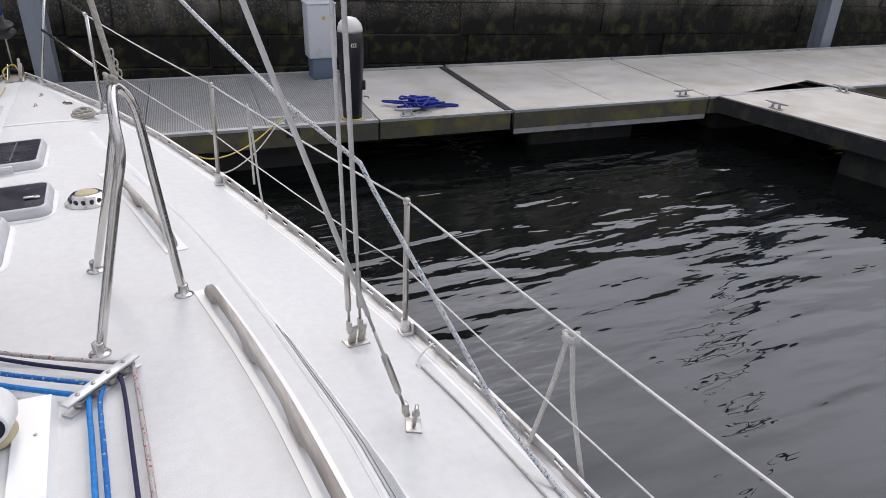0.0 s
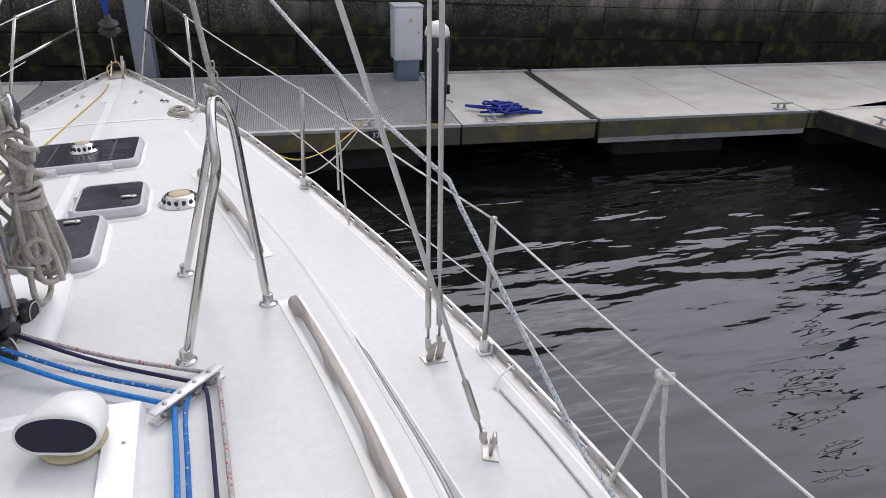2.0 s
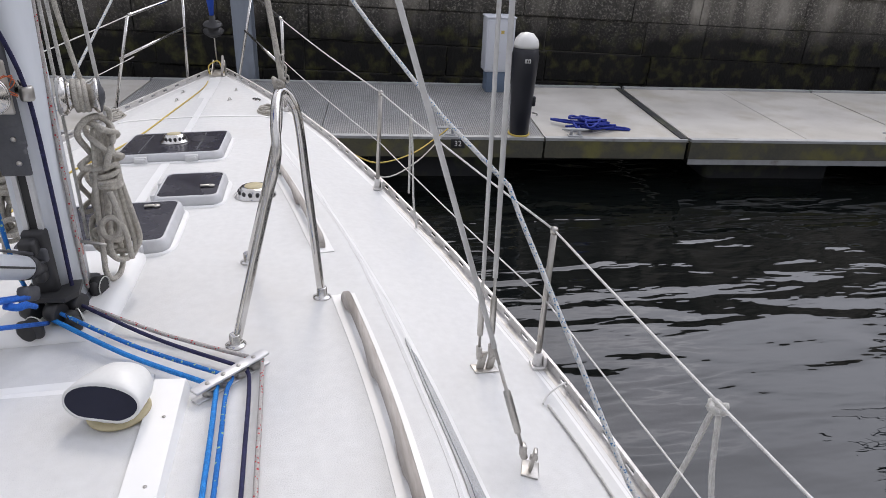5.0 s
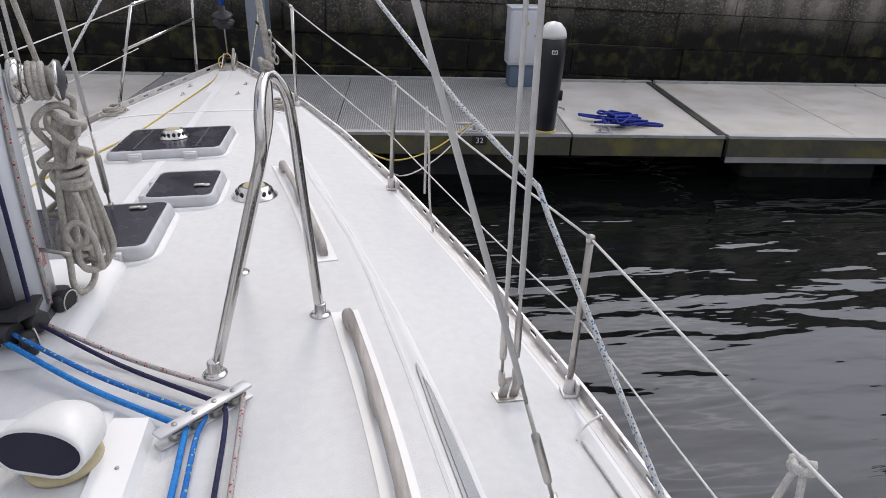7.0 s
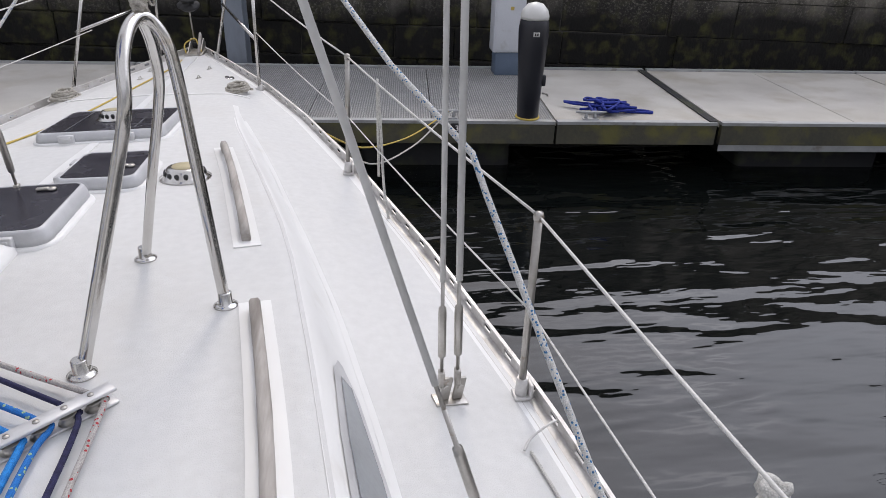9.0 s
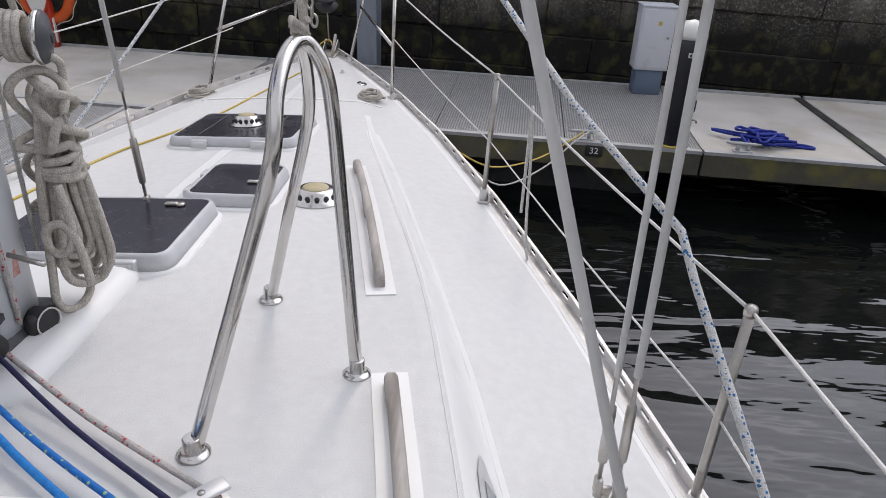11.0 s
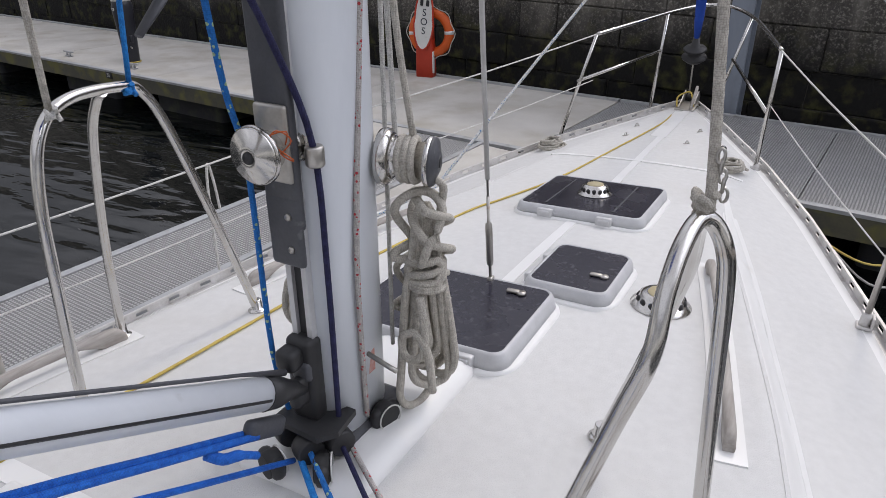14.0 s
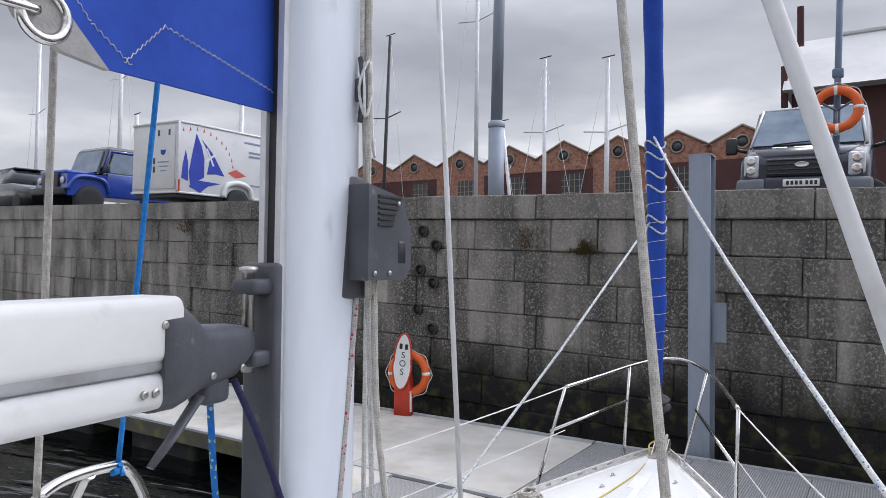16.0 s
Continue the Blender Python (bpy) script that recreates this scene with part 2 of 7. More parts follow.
RAILALU = stuff("weathered_aluminium", (0.68, 0.67, 0.66), (0.5, 0.48, 0.46), 10, 0.42, 0.6, metal=0.5, bump=0.0005, bump_scale=120, spots=(0.3, 0.27, 0.22), spot_scale=16, spot_lo=0.6, spot_hi=0.8)
MASTPAINT = stuff("mast_paint", (0.70, 0.73, 0.77), (0.62, 0.65, 0.69), 3, 0.3, 0.45, bump=0.0003, bump_scale=40, spots=(0.45, 0.45, 0.46), spot_scale=11, spot_lo=0.66, spot_hi=0.8, stretch=(1, 1, 0.35))
BOOMWHITE = stuff("white_boom_paint", (0.74, 0.735, 0.715), (0.66, 0.655, 0.64), 3, 0.35, 0.5, bump=0.0003, bump_scale=40, spots=(0.5, 0.49, 0.46), spot_scale=13, spot_lo=0.66, spot_hi=0.85)
DARKGREY = stuff("dark_grey_casting", (0.085, 0.088, 0.1), (0.055, 0.057, 0.065), 9, 0.42, 0.6, bump=0.0005, bump_scale=160, spots=(0.2, 0.2, 0.2), spot_scale=24, spot_lo=0.66, spot_hi=0.82)
BLACK = stuff("black_plastic", (0.018, 0.018, 0.02), (0.03, 0.03, 0.032), 12, 0.4, 0.6, bump=0.0004, bump_scale=120)
RUBBER = stuff("black_rubber", (0.02, 0.02, 0.022), (0.035, 0.035, 0.035), 9, 0.7, 0.85, bump=0.0008, bump_scale=90)
TINT = stuff("tinted_acrylic", (0.022, 0.021, 0.032), (0.032, 0.031, 0.043), 6, 0.16, 0.34, ior=1.45, spots=(0.085, 0.083, 0.095), spot_scale=45, spot_lo=0.56, spot_hi=0.8, bump=0.0001, bump_scale=60)
HATCHGREY = stuff("grey_hatch_frame", (0.58, 0.585, 0.6), (0.48, 0.485, 0.5), 12, 0.4, 0.55, metal=0.1, bump=0.0003, bump_scale=150)
TEAK = stuff("weathered_grey_teak", (0.46, 0.43, 0.40), (0.29, 0.265, 0.24), 30, 0.75, 0.9, bump=0.0012, bump_scale=120, spots=(0.12, 0.1, 0.085), spot_scale=9, spot_lo=0.58, spot_hi=0.75, stretch=(1, 0.12, 1))
CREAMROPE = stuff("grey_beige_rope", (0.56, 0.53, 0.47), (0.38, 0.355, 0.31), 60, 0.85, 0.95, bump=0.0015, bump_scale=240)
WHITEROPE = stuff("white_rope", (0.68, 0.67, 0.64), (0.5, 0.49, 0.46), 80, 0.8, 0.9, bump=0.001, bump_scale=260)
VANGBLUE = stuff("royal_blue_braid", (0.004, 0.16, 0.66), (0.002, 0.09, 0.46), 70, 0.65, 0.8, bump=0.0014, bump_scale=260)
BLUEROPE = stuff("bright_blue_rope", (0.003, 0.24, 0.66), (0.002, 0.15, 0.48), 70, 0.65, 0.8, bump=0.0012, bump_scale=300)
NAVYROPE = stuff("navy_rope", (0.02, 0.02, 0.085), (0.012, 0.012, 0.045), 70, 0.75, 0.9, bump=0.001, bump_scale=300)
YELLOWROPE = stuff("yellow_line", (0.62, 0.47, 0.12), (0.5, 0.37, 0.09), 60, 0.8, 0.9, bump=0.0006, bump_scale=300)
WIRE = stuff("white_coated_wire", (0.7, 0.69, 0.67), (0.55, 0.54, 0.52), 30, 0.45, 0.6, bump=0.0002, bump_scale=200)
TUBEWHITE = stuff("white_plastic_tube", (0.68, 0.68, 0.67), (0.55, 0.55, 0.54), 8, 0.4, 0.55, bump=0.0003, bump_scale=60, spots=(0.42, 0.4, 0.37), spot_scale=14, spot_lo=0.64, spot_hi=0.85)
SAILBLUE = stuff("blue_sailcloth", (0.012, 0.07, 0.42), (0.008, 0.045, 0.3), 3.5, 0.75, 0.88, bump=0.0015, bump_scale=28)
GREYSAIL = stuff("grey_webbing", (0.42, 0.4, 0.38), (0.3, 0.29, 0.27), 30, 0.8, 0.9, bump=0.001, bump_scale=200)


def flecked(name, base, fleck, pitch, turns):
    """Braided rope with a fleck of another colour along it."""
    m = stuff(name, base, tuple(0.75 * c for c in base), 60, 0.8, 0.9, bump=0.001, bump_scale=260)
    n, l = m.node_tree.nodes, m.node_tree.links
    b = n["Principled BSDF"]
    old = b.inputs["Base Color"].links[0].from_socket
    geo = n.new("ShaderNodeNewGeometry")
    vor = n.new("ShaderNodeTexVoronoi")
    vor.inputs["Scale"].default_value = pitch
    l.new(geo.outputs["Position"], vor.inputs["Vector"])
    cut = n.new("ShaderNodeMath")
    cut.operation = "LESS_THAN"
    cut.inputs[1].default_value = turns
    l.new(vor.outputs["Distance"], cut.inputs[0])
    mx = n.new("ShaderNodeMixRGB")
    mx.inputs[2].default_value = (*fleck, 1)
    l.new(cut.outputs[0], mx.inputs[0])
    l.new(old, mx.inputs[1])
    l.new(mx.outputs[0], b.inputs["Base Color"])
    return m


def braided(m, scale=300.0, deep=0.0016):
    """Adds the plaited strands of a rope's cover: small cells with relief, crease shade coloured into their seams."""
    n, l = m.node_tree.nodes, m.node_tree.links
    b = n["Principled BSDF"]
    old = b.inputs["Base Color"].links[0].from_socket
    geo = n.new("ShaderNodeNewGeometry")
    vor = n.new("ShaderNodeTexVoronoi")
    vor.inputs["Scale"].default_value, vor.inputs["Randomness"].default_value = scale, 0.45
    l.new(geo.outputs["Position"], vor.inputs["Vector"])
    seam = n.new("ShaderNodeMapRange")
    seam.inputs[1].default_value, seam.inputs[2].default_value = 0.35, 0.75
    seam.inputs[3].default_value, seam.inputs[4].default_value = 1.08, 0.72
    l.new(vor.outputs["Distance"], seam.inputs[0])
    mx = n.new("ShaderNodeMixRGB")
    mx.blend_type = "MULTIPLY"
    mx.inputs[0].default_value = 1.0
    l.new(old, mx.inputs[1])
    l.new(seam.outputs[0], mx.inputs[2])
    l.new(mx.outputs[0], b.inputs["Base Color"])
    bp = n.new("ShaderNodeBump")
    bp.inputs["Distance"].default_value = deep
    l.new(seam.outputs[0], bp.inputs["Height"])
    l.new(bp.outputs[0], b.inputs["Normal"])
    return m


SHEETROPE = flecked("white_rope_blue_fleck", (0.68, 0.68, 0.66), (0.02, 0.14, 0.33), 105, 0.3)
REDFLECK = flecked("grey_rope_red_fleck", (0.5, 0.47, 0.45), (0.42, 0.03, 0.04), 85, 0.27)
BLUEFLECK = flecked("blue_rope_pale_fleck", (0.01, 0.17, 0.55), (0.35, 0.5, 0.3), 70, 0.26)

for rope in (CREAMROPE, WHITEROPE, VANGBLUE, BLUEROPE, NAVYROPE, SHEETROPE, REDFLECK, BLUEFLECK):
    braided(rope)

PONTOON_TOP = stuff("worn_concrete_decking", (0.57, 0.55, 0.51), (0.42, 0.40, 0.365), 1.6, 0.85, 0.95, bump=0.002, bump_scale=140, spots=(0.37, 0.33, 0.26), spot_scale=2.6, spot_lo=0.5, spot_hi=0.85)
GALV = stuff("galvanised_edge", (0.46, 0.47, 0.48), (0.34, 0.35, 0.36), 6, 0.5, 0.65, metal=0.3, bump=0.0006, bump_scale=60, spots=(0.2, 0.18, 0.15), spot_scale=8, spot_lo=0.6, spot_hi=0.8)
# algae stains over a base darkened for the front's shade
FASCIA = stuff("shaded_algae_fascia", (0.06, 0.06, 0.052), (0.115, 0.108, 0.07), 2.4, 0.7, 0.85, bump=0.002, bump_scale=40, spots=(0.15, 0.14, 0.05), spot_scale=4, spot_lo=0.48, spot_hi=0.62)
FLOATMAT = stuff("dark_float", (0.014, 0.016, 0.02), (0.024, 0.024, 0.026), 3, 0.7, 0.85, bump=0.003, bump_scale=20, spots=(0.05, 0.055, 0.03), spot_scale=5, spot_lo=0.5, spot_hi=0.7)


def grating_material():
    """Grey slotted grating: fine ribs across the boards."""
    m = stuff("grey_slotted_grating", (0.50, 0.50, 0.49), (0.40, 0.40, 0.395), 2.5, 0.7, 0.85)
    n, l = m.node_tree.nodes, m.node_tree.links
    b = n["Principled BSDF"]
    old = b.inputs["Base Color"].links[0].from_socket
    co = n.new("ShaderNodeTexCoord")
    wave = n.new("ShaderNodeTexWave")
    wave.inputs["Scale"].default_value = 15.0
    l.new(co.outputs["Object"], wave.inputs["Vector"])
    bars = n.new("ShaderNodeTexWave")
    bars.bands_direction = "Y"
    bars.inputs["Scale"].default_value = 15.0
    l.new(co.outputs["Object"], bars.inputs["Vector"])
    low = n.new("ShaderNodeMath")
    low.operation = "MULTIPLY"
    l.new(wave.outputs["Fac"], low.inputs[0])
    l.new(bars.outputs["Fac"], low.inputs[1])
    rng = n.new("ShaderNodeMapRange")
    rng.inputs[1].default_value, rng.inputs[2].default_value = 0.05, 0.4
    l.new(low.outputs[0], rng.inputs[0])
    mx = n.new("ShaderNodeMixRGB")
    mx.inputs[1].default_value = (0.22, 0.22, 0.22, 1)
    l.new(rng.outputs[0], mx.inputs[0])
    l.new(old, mx.inputs[2])
    l.new(mx.outputs[0], b.inputs["Base Color"])
    bp = n.new("ShaderNodeBump")
    bp.inputs["Distance"].default_value = 0.01
    l.new(rng.outputs[0], bp.inputs["Height"])
    l.new(bp.outputs[0], b.inputs["Normal"])
    return m


GRATING = grating_material()


def stone_material():
    """Grey masonry with a dark wet tide zone and green weed below it."""
    m = stuff("harbour_stone", (0.285, 0.265, 0.232), (0.13, 0.121, 0.107), 2.2, 0.8, 0.95, bump=0.02, bump_scale=38,
              spots=(0.07, 0.066, 0.06), spot_scale=1.5, spot_lo=0.46, spot_hi=0.66, stretch=(1, 1, 0.45), per_object=0.4)
    n, l = m.node_tree.nodes, m.node_tree.links
    b = n["Principled BSDF"]
    old = b.inputs["Base Color"].links[0].from_socket
    geo = n.new("ShaderNodeNewGeometry")
    sep = n.new("ShaderNodeSeparateXYZ")
    l.new(geo.outputs["Position"], sep.inputs[0])
    no = n.new("ShaderNodeTexNoise")
    no.inputs["Scale"].default_value, no.inputs["Detail"].default_value = 1.3, 7.0
    l.new(geo.outputs["Position"], no.inputs["Vector"])
    h = n.new("ShaderNodeMath")
    h.operation = "MULTIPLY_ADD"
    h.inputs[1].default_value = 0.9
    l.new(no.outputs["Fac"], h.inputs[0])
    l.new(sep.outputs["Z"], h.inputs[2])
    tide = n.new("ShaderNodeMapRange")
    tide.inputs[1].default_value, tide.inputs[2].default_value = 0.72, 0.24
    tide.inputs[3].default_value, tide.inputs[4].default_value = 0.0, 1.0
    l.new(h.outputs[0], tide.inputs[0])
    weed = n.new("ShaderNodeTexNoise")
    weed.inputs["Scale"].default_value, weed.inputs["Detail"].default_value = 6.5, 8.0
    l.new(geo.outputs["Position"], weed.inputs["Vector"])
    wr = n.new("ShaderNodeValToRGB")
    wr.color_ramp.elements[0].position, wr.color_ramp.elements[0].color = 0.5, (0.007, 0.0065, 0.006, 1)
    wr.color_ramp.elements[1].position, wr.color_ramp.elements[1].color = 0.74, (0.06, 0.06, 0.018, 1)
    l.new(weed.outputs["Fac"], wr.inputs[0])
    mx = n.new("ShaderNodeMixRGB")
    l.new(tide.outputs[0], mx.inputs[0])
    l.new(old, mx.inputs[1])
    l.new(wr.outputs[0], mx.inputs[2])
    # dark run-off streaks down the face and pale lichen specks
    smap = n.new("ShaderNodeMapping")
    smap.inputs["Scale"].default_value = (2.6, 2.6, 0.16)
    l.new(geo.outputs["Position"], smap.inputs[0])
    st = n.new("ShaderNodeTexNoise")
    st.inputs["Scale"].default_value, st.inputs["Detail"].default_value = 1.5, 6.0
    l.new(smap.outputs[0], st.inputs["Vector"])
    sr = n.new("ShaderNodeMapRange")
    sr.inputs[1].default_value, sr.inputs[2].default_value = 0.36, 0.53
    sr.inputs[3].default_value, sr.inputs[4].default_value = 0.0, 0.72
    run = n.new("ShaderNodeMath")
    run.operation = "MULTIPLY_ADD"
    run.inputs[1].default_value = -0.075
    l.new(sep.outputs["Z"], run.inputs[0])
    l.new(st.outputs["Fac"], run.inputs[2])
    l.new(run.outputs[0], sr.inputs[0])
    m2 = n.new("ShaderNodeMixRGB")
    m2.inputs[2].default_value = (0.03, 0.028, 0.026, 1)
    l.new(sr.outputs[0], m2.inputs[0])
    l.new(old, m2.inputs[1])
    sp = n.new("ShaderNodeTexNoise")
    sp.inputs["Scale"].default_value, sp.inputs["Detail"].default_value, sp.inputs["Roughness"].default_value = 34.0, 8.0, 0.8
    l.new(geo.outputs["Position"], sp.inputs["Vector"])
    pr = n.new("ShaderNodeMapRange")
    pr.inputs[1].default_value, pr.inputs[2].default_value = 0.51, 0.63
    l.new(sp.outputs["Fac"], pr.inputs[0])
    m3 = n.new("ShaderNodeMixRGB")
    m3.inputs[2].default_value = (0.36, 0.34, 0.30, 1)
    l.new(pr.outputs[0], m3.inputs[0])
    l.new(m2.outputs[0], m3.inputs[1])
    l.new(m3.outputs[0], mx.inputs[1])
    l.new(mx.outputs[0], b.inputs["Base Color"])
    return m


STONE = stone_material()
MORTAR = stuff("wall_joint", (0.10, 0.095, 0.085), (0.06, 0.057, 0.05), 3, 0.9, 0.98, bump=0.004, bump_scale=40)


def water_material():
    m = bpy.data.materials.new("dark_harbour_water")
    m.use_nodes = True
    n, l = m.node_tree.nodes, m.node_tree.links
    b = n["Principled BSDF"]
    b.inputs["Base Color"].default_value = (0.003, 0.004, 0.004, 1)
    b.inputs["Roughness"].default_value = 0.03
    b.inputs["IOR"].default_value = 1.48
    geo = n.new("ShaderNodeNewGeometry")
    mp = n.new("ShaderNodeMapping")
    mp.inputs["Rotation"].default_value = (0, 0, radians(-12))
    mp.inputs["Scale"].default_value = (0.42, 1.35, 1)
    l.new(geo.outputs["Position"], mp.inputs[0])
    n1 = n.new("ShaderNodeTexNoise")
    n1.inputs["Scale"].default_value, n1.inputs["Detail"].default_value, n1.inputs["Distortion"].default_value = 2.3, 0.8, 0.7
    n2 = n.new("ShaderNodeTexNoise")
    n2.inputs["Scale"].default_value, n2.inputs["Detail"].default_value = 6.0, 2.0
    l.new(mp.outputs[0], n1.inputs["Vector"])
    l.new(mp.outputs[0], n2.inputs["Vector"])
    ad = n.new("ShaderNodeMath")
    ad.operation = "MULTIPLY_ADD"
    ad.inputs[1].default_value = 0.24
    l.new(n2.outputs["Fac"], ad.inputs[0])
    l.new(n1.outputs["Fac"], ad.inputs[2])
    bp = n.new("ShaderNodeBump")
    bp.inputs["Strength"].default_value, bp.inputs["Distance"].default_value = 1.0, 0.034
    l.new(ad.outputs[0], bp.inputs["Height"])
    l.new(bp.outputs[0], b.inputs["Normal"])
    return m


WATER = water_material()
ASPHALT = stuff("quay_asphalt", (0.06, 0.06, 0.06), (0.09, 0.088, 0.085), 1.0, 0.9, 0.97, bump=0.003, bump_scale=120)

# ---- harbour: water, quay and its stone wall ----
WATER_Z, QUAY_Z, WALL_TOP = -1.05, 2.19, 2.22
QUAY = Matrix.Rotation(radians(-6.0), 4, "Z")
# the yacht lists a little, so the quay rises by a degree and a half along its length
TILTED = QUAY @ Matrix.Translation((-3.3, 0, 0)) @ Matrix.Rotation(radians(1.4), 4, "Y") @ Matrix.Translation((3.3, 0, 0))
WALL_V = 6.75

mb = Mesh()
mb.v = [(-400, -400, 0), (400, -400, 0), (400, WALL_V + 0.5, 0), (-400, WALL_V + 0.5, 0)]
mb.face([0, 1, 2, 3])
water = tagged(new("water", mb.data("water", WATER)), "dark rippled harbour water reflecting wall and sky", "water", kind="structure")
water.matrix_world = QUAY @ Matrix.Translation((0, 0, WATER_Z))

mb = Mesh()
mb.v = [(-900, WALL_V + 0.6, 0), (900, WALL_V + 0.6, 0), (900, 1500, 0), (-900, 1500, 0)]
mb.face([0, 1, 2, 3])
ground = tagged(new("ground", mb.data("ground", ASPHALT)), "grey asphalt of the quay above the wall", "ground", kind="structure")
ground.matrix_world = TILTED @ Matrix.Translation((0, 0, QUAY_Z))

mb = Mesh().box(-60, 60, WALL_V + 0.03, WALL_V + 1.0, -3.0, WALL_TOP - 0.03)
quay_wall = tagged(new("wall_quay", mb.data("wall_quay", MORTAR)), "old stone harbour wall with dark weed-stained tide zone", "wall", kind="structure")
quay_wall.matrix_world = TILTED


# ---- main pontoon, in runs along the wall, and its fingers ----
PONT_Z, FRONT, FAR = -0.60, 3.88, 6.0
rnd = random.Random(4)


def pontoon_run(u0, u1, top_mat, label, skirt_mat=FASCIA, boards=1.2, drop=0.0):
    """One section: deck panels, metal edge, skirt and the floats below."""
    run = thing("pontoon", QUAY @ Matrix.Translation((u0, 0, PONT_Z)), label, "pontoon", "pontoon sections", "structure")
    w = u1 - u0
    k = max(1, round(w / boards))
    for i in range(k):
        a, b = i * w / k, (i + 1) * w / k
        part("panel", Mesh().box(a + 0.004, b - 0.004, FRONT + 0.07, FAR - 0.07, -0.05, 0), top_mat, run)
    part("front_edge", Mesh().box(0.006, w - 0.006, FRONT, FRONT + 0.068, -0.022, 0.004), GALV, run, "pale metal edge strip")
    part("rear_edge", Mesh().box(0.006, w - 0.006, FAR - 0.068, FAR, -0.06, 0.02), GALV, run)
    part("fascia", Mesh().box(0.008, w - 0.008, FRONT + 0.006, FRONT + 0.06, -0.19, -0.023), skirt_mat, run)
    if drop:
        part("skirt", Mesh().box(0.01, w - 0.01, FRONT + 0.01, FRONT + 0.018, -0.19 - drop, -0.15), GALV, run, "bent galvanised skirt plate")
    x = 0.3
    while x + 1.1 < w:
        part("float", Mesh().soft_box(1.3, FAR - FRONT - 0.4, 0.5, 0.06, Matrix.Translation((x + 0.65, (FRONT + FAR) / 2, -0.46))), FLOATMAT, run)
        x += 2.2
    return run


pontoon_run(-26.0, -9.6, PONTOON_TOP, "worn concrete pontoon walkway with metal edge", boards=2.4)
pontoon_run(-9.59, -1.6, PONTOON_TOP, "worn concrete pontoon walkway with metal edge", boards=2.6)
pontoon_run(-1.59, 2.55, GRATING, "pontoon section with grey slotted grating", boards=1.05)
pontoon_run(2.555, 3.93, PONTOON_TOP, "worn concrete pontoon walkway with blue rope on it", boards=2.0)
pontoon_run(3.96, 6.35, PONTOON_TOP, "worn concrete pontoon walkway with galvanised skirt", boards=1.2, drop=0.055)
pontoon_run(6.36, 20.0, PONTOON_TOP, "worn concrete pontoon walkway with metal edge", boards=1.5)
lone("joint_plate", Mesh().box(3.86, 3.93, FRONT + 0.02, FAR - 0.02, PONT_Z + 0.004, PONT_Z + 0.012, QUAY), FLOATMAT, "dark hinge joint across the pontoon deck", "joint")

mb = Mesh().box(-2.60, -1.98, -14, 4.05, -0.06, 0)
finger = thing("finger_pontoon", Matrix.Translation((-2.2, 1.4, PONT_Z)) @ Matrix.Rotation(radians(-5), 4, "Z") @ Matrix.Translation((2.3, -1.4, 0)), "narrow finger pontoon with pale grating beside the yacht", "pontoon", kind="structure")
part("grating", mb, GRATING, finger)
part("edge", Mesh().box(-2.66, -2.602, -14, 4.0, -0.16, 0.006), GALV, finger)
part("edge", Mesh().box(-1.978, -1.93, -14, 4.1, -0.16, 0.006), GALV, finger)
part("gusset", Mesh().prism([(-2.66, 3.1), (-2.66, 4.28), (-3.3, 4.34), (-3.25, 4.1)], -0.06, -0.004), PONTOON_TOP, finger, "triangular brace plate")
part("gusset", Mesh().prism([(-1.928, 2.1), (-1.5, 2.6), (-1.0, 3.75), (-0.95, 3.98), (-1.928, 4.07)], -0.06, -0.004), PONTOON_TOP, finger, "triangular brace plate")
for y in (-8, -4, 0.2):
    part("float", Mesh().soft_box(0.6, 1.6, 0.5, 0.06, Matrix.Translation((-2.3, y, -0.46))), FLOATMAT, finger)

RF = QUAY @ Matrix.Translation((6.42, FRONT - 0.03, PONT_Z)) @ Matrix.Rotation(radians(14), 4, "Z")
finger2 = thing("finger_pontoon", RF, "pale decked finger pontoon with dark rubbing edge", "pontoon", kind="structure")
part("panel", Mesh().box(0.06, 1.72, -12, 0.0, -0.05, 0.0), PONTOON_TOP, finger2)
part("edge", Mesh().box(0.0, 0.055, -12, 0.0, -0.16, 0.008), FLOATMAT, finger2)
part("edge", Mesh().box(1.725, 1.78, -12, 0.0, -0.16, 0.008), FLOATMAT, finger2)
for y in (-2.2, -6, -10):
    part("float", Mesh().soft_box(1.5, 1.6, 0.55, 0.06, Matrix.Translation((0.9, y, -0.44))), FLOATMAT, finger2)


# ---- the yacht: deck form ----
HEEL = 0.033
CENTRE = [(-6, 0.1), (-3, 0.06), (-0.4, 0.02), (0, 0.006), (0.7, -0.008), (1.15, -0.026), (2.1, -0.092), (3.2, -0.133), (4.45, -0.165)]
RAILZ = [(-6, -0.52), (-3, -0.50), (-1, -0.44), (-0.15, -0.41), (1.52, -0.287), (3.0, -0.21), (4.45, -0.165)]
RAILX = [(-6, 1.95), (-3, 1.97), (-2, 1.925), (-1, 1.832), (-0.55, 1.768), (-0.3, 1.728), (-0.15, 1.70), (0.7, 1.49), (1.52, 1.245), (2.4, 0.955), (3.1, 0.68), (3.8, 0.36), (4.2, 0.17), (4.45, 0.04)]
INNER = [(-6, 1.22), (-3, 1.2), (-1, 1.13), (-0.4, 1.065), (0.12, 1.0), (0.44, 0.945), (0.98, 0.825), (1.86, 0.63), (2.3, 0.555), (3.2, 0.38), (4.45, 0.02)]
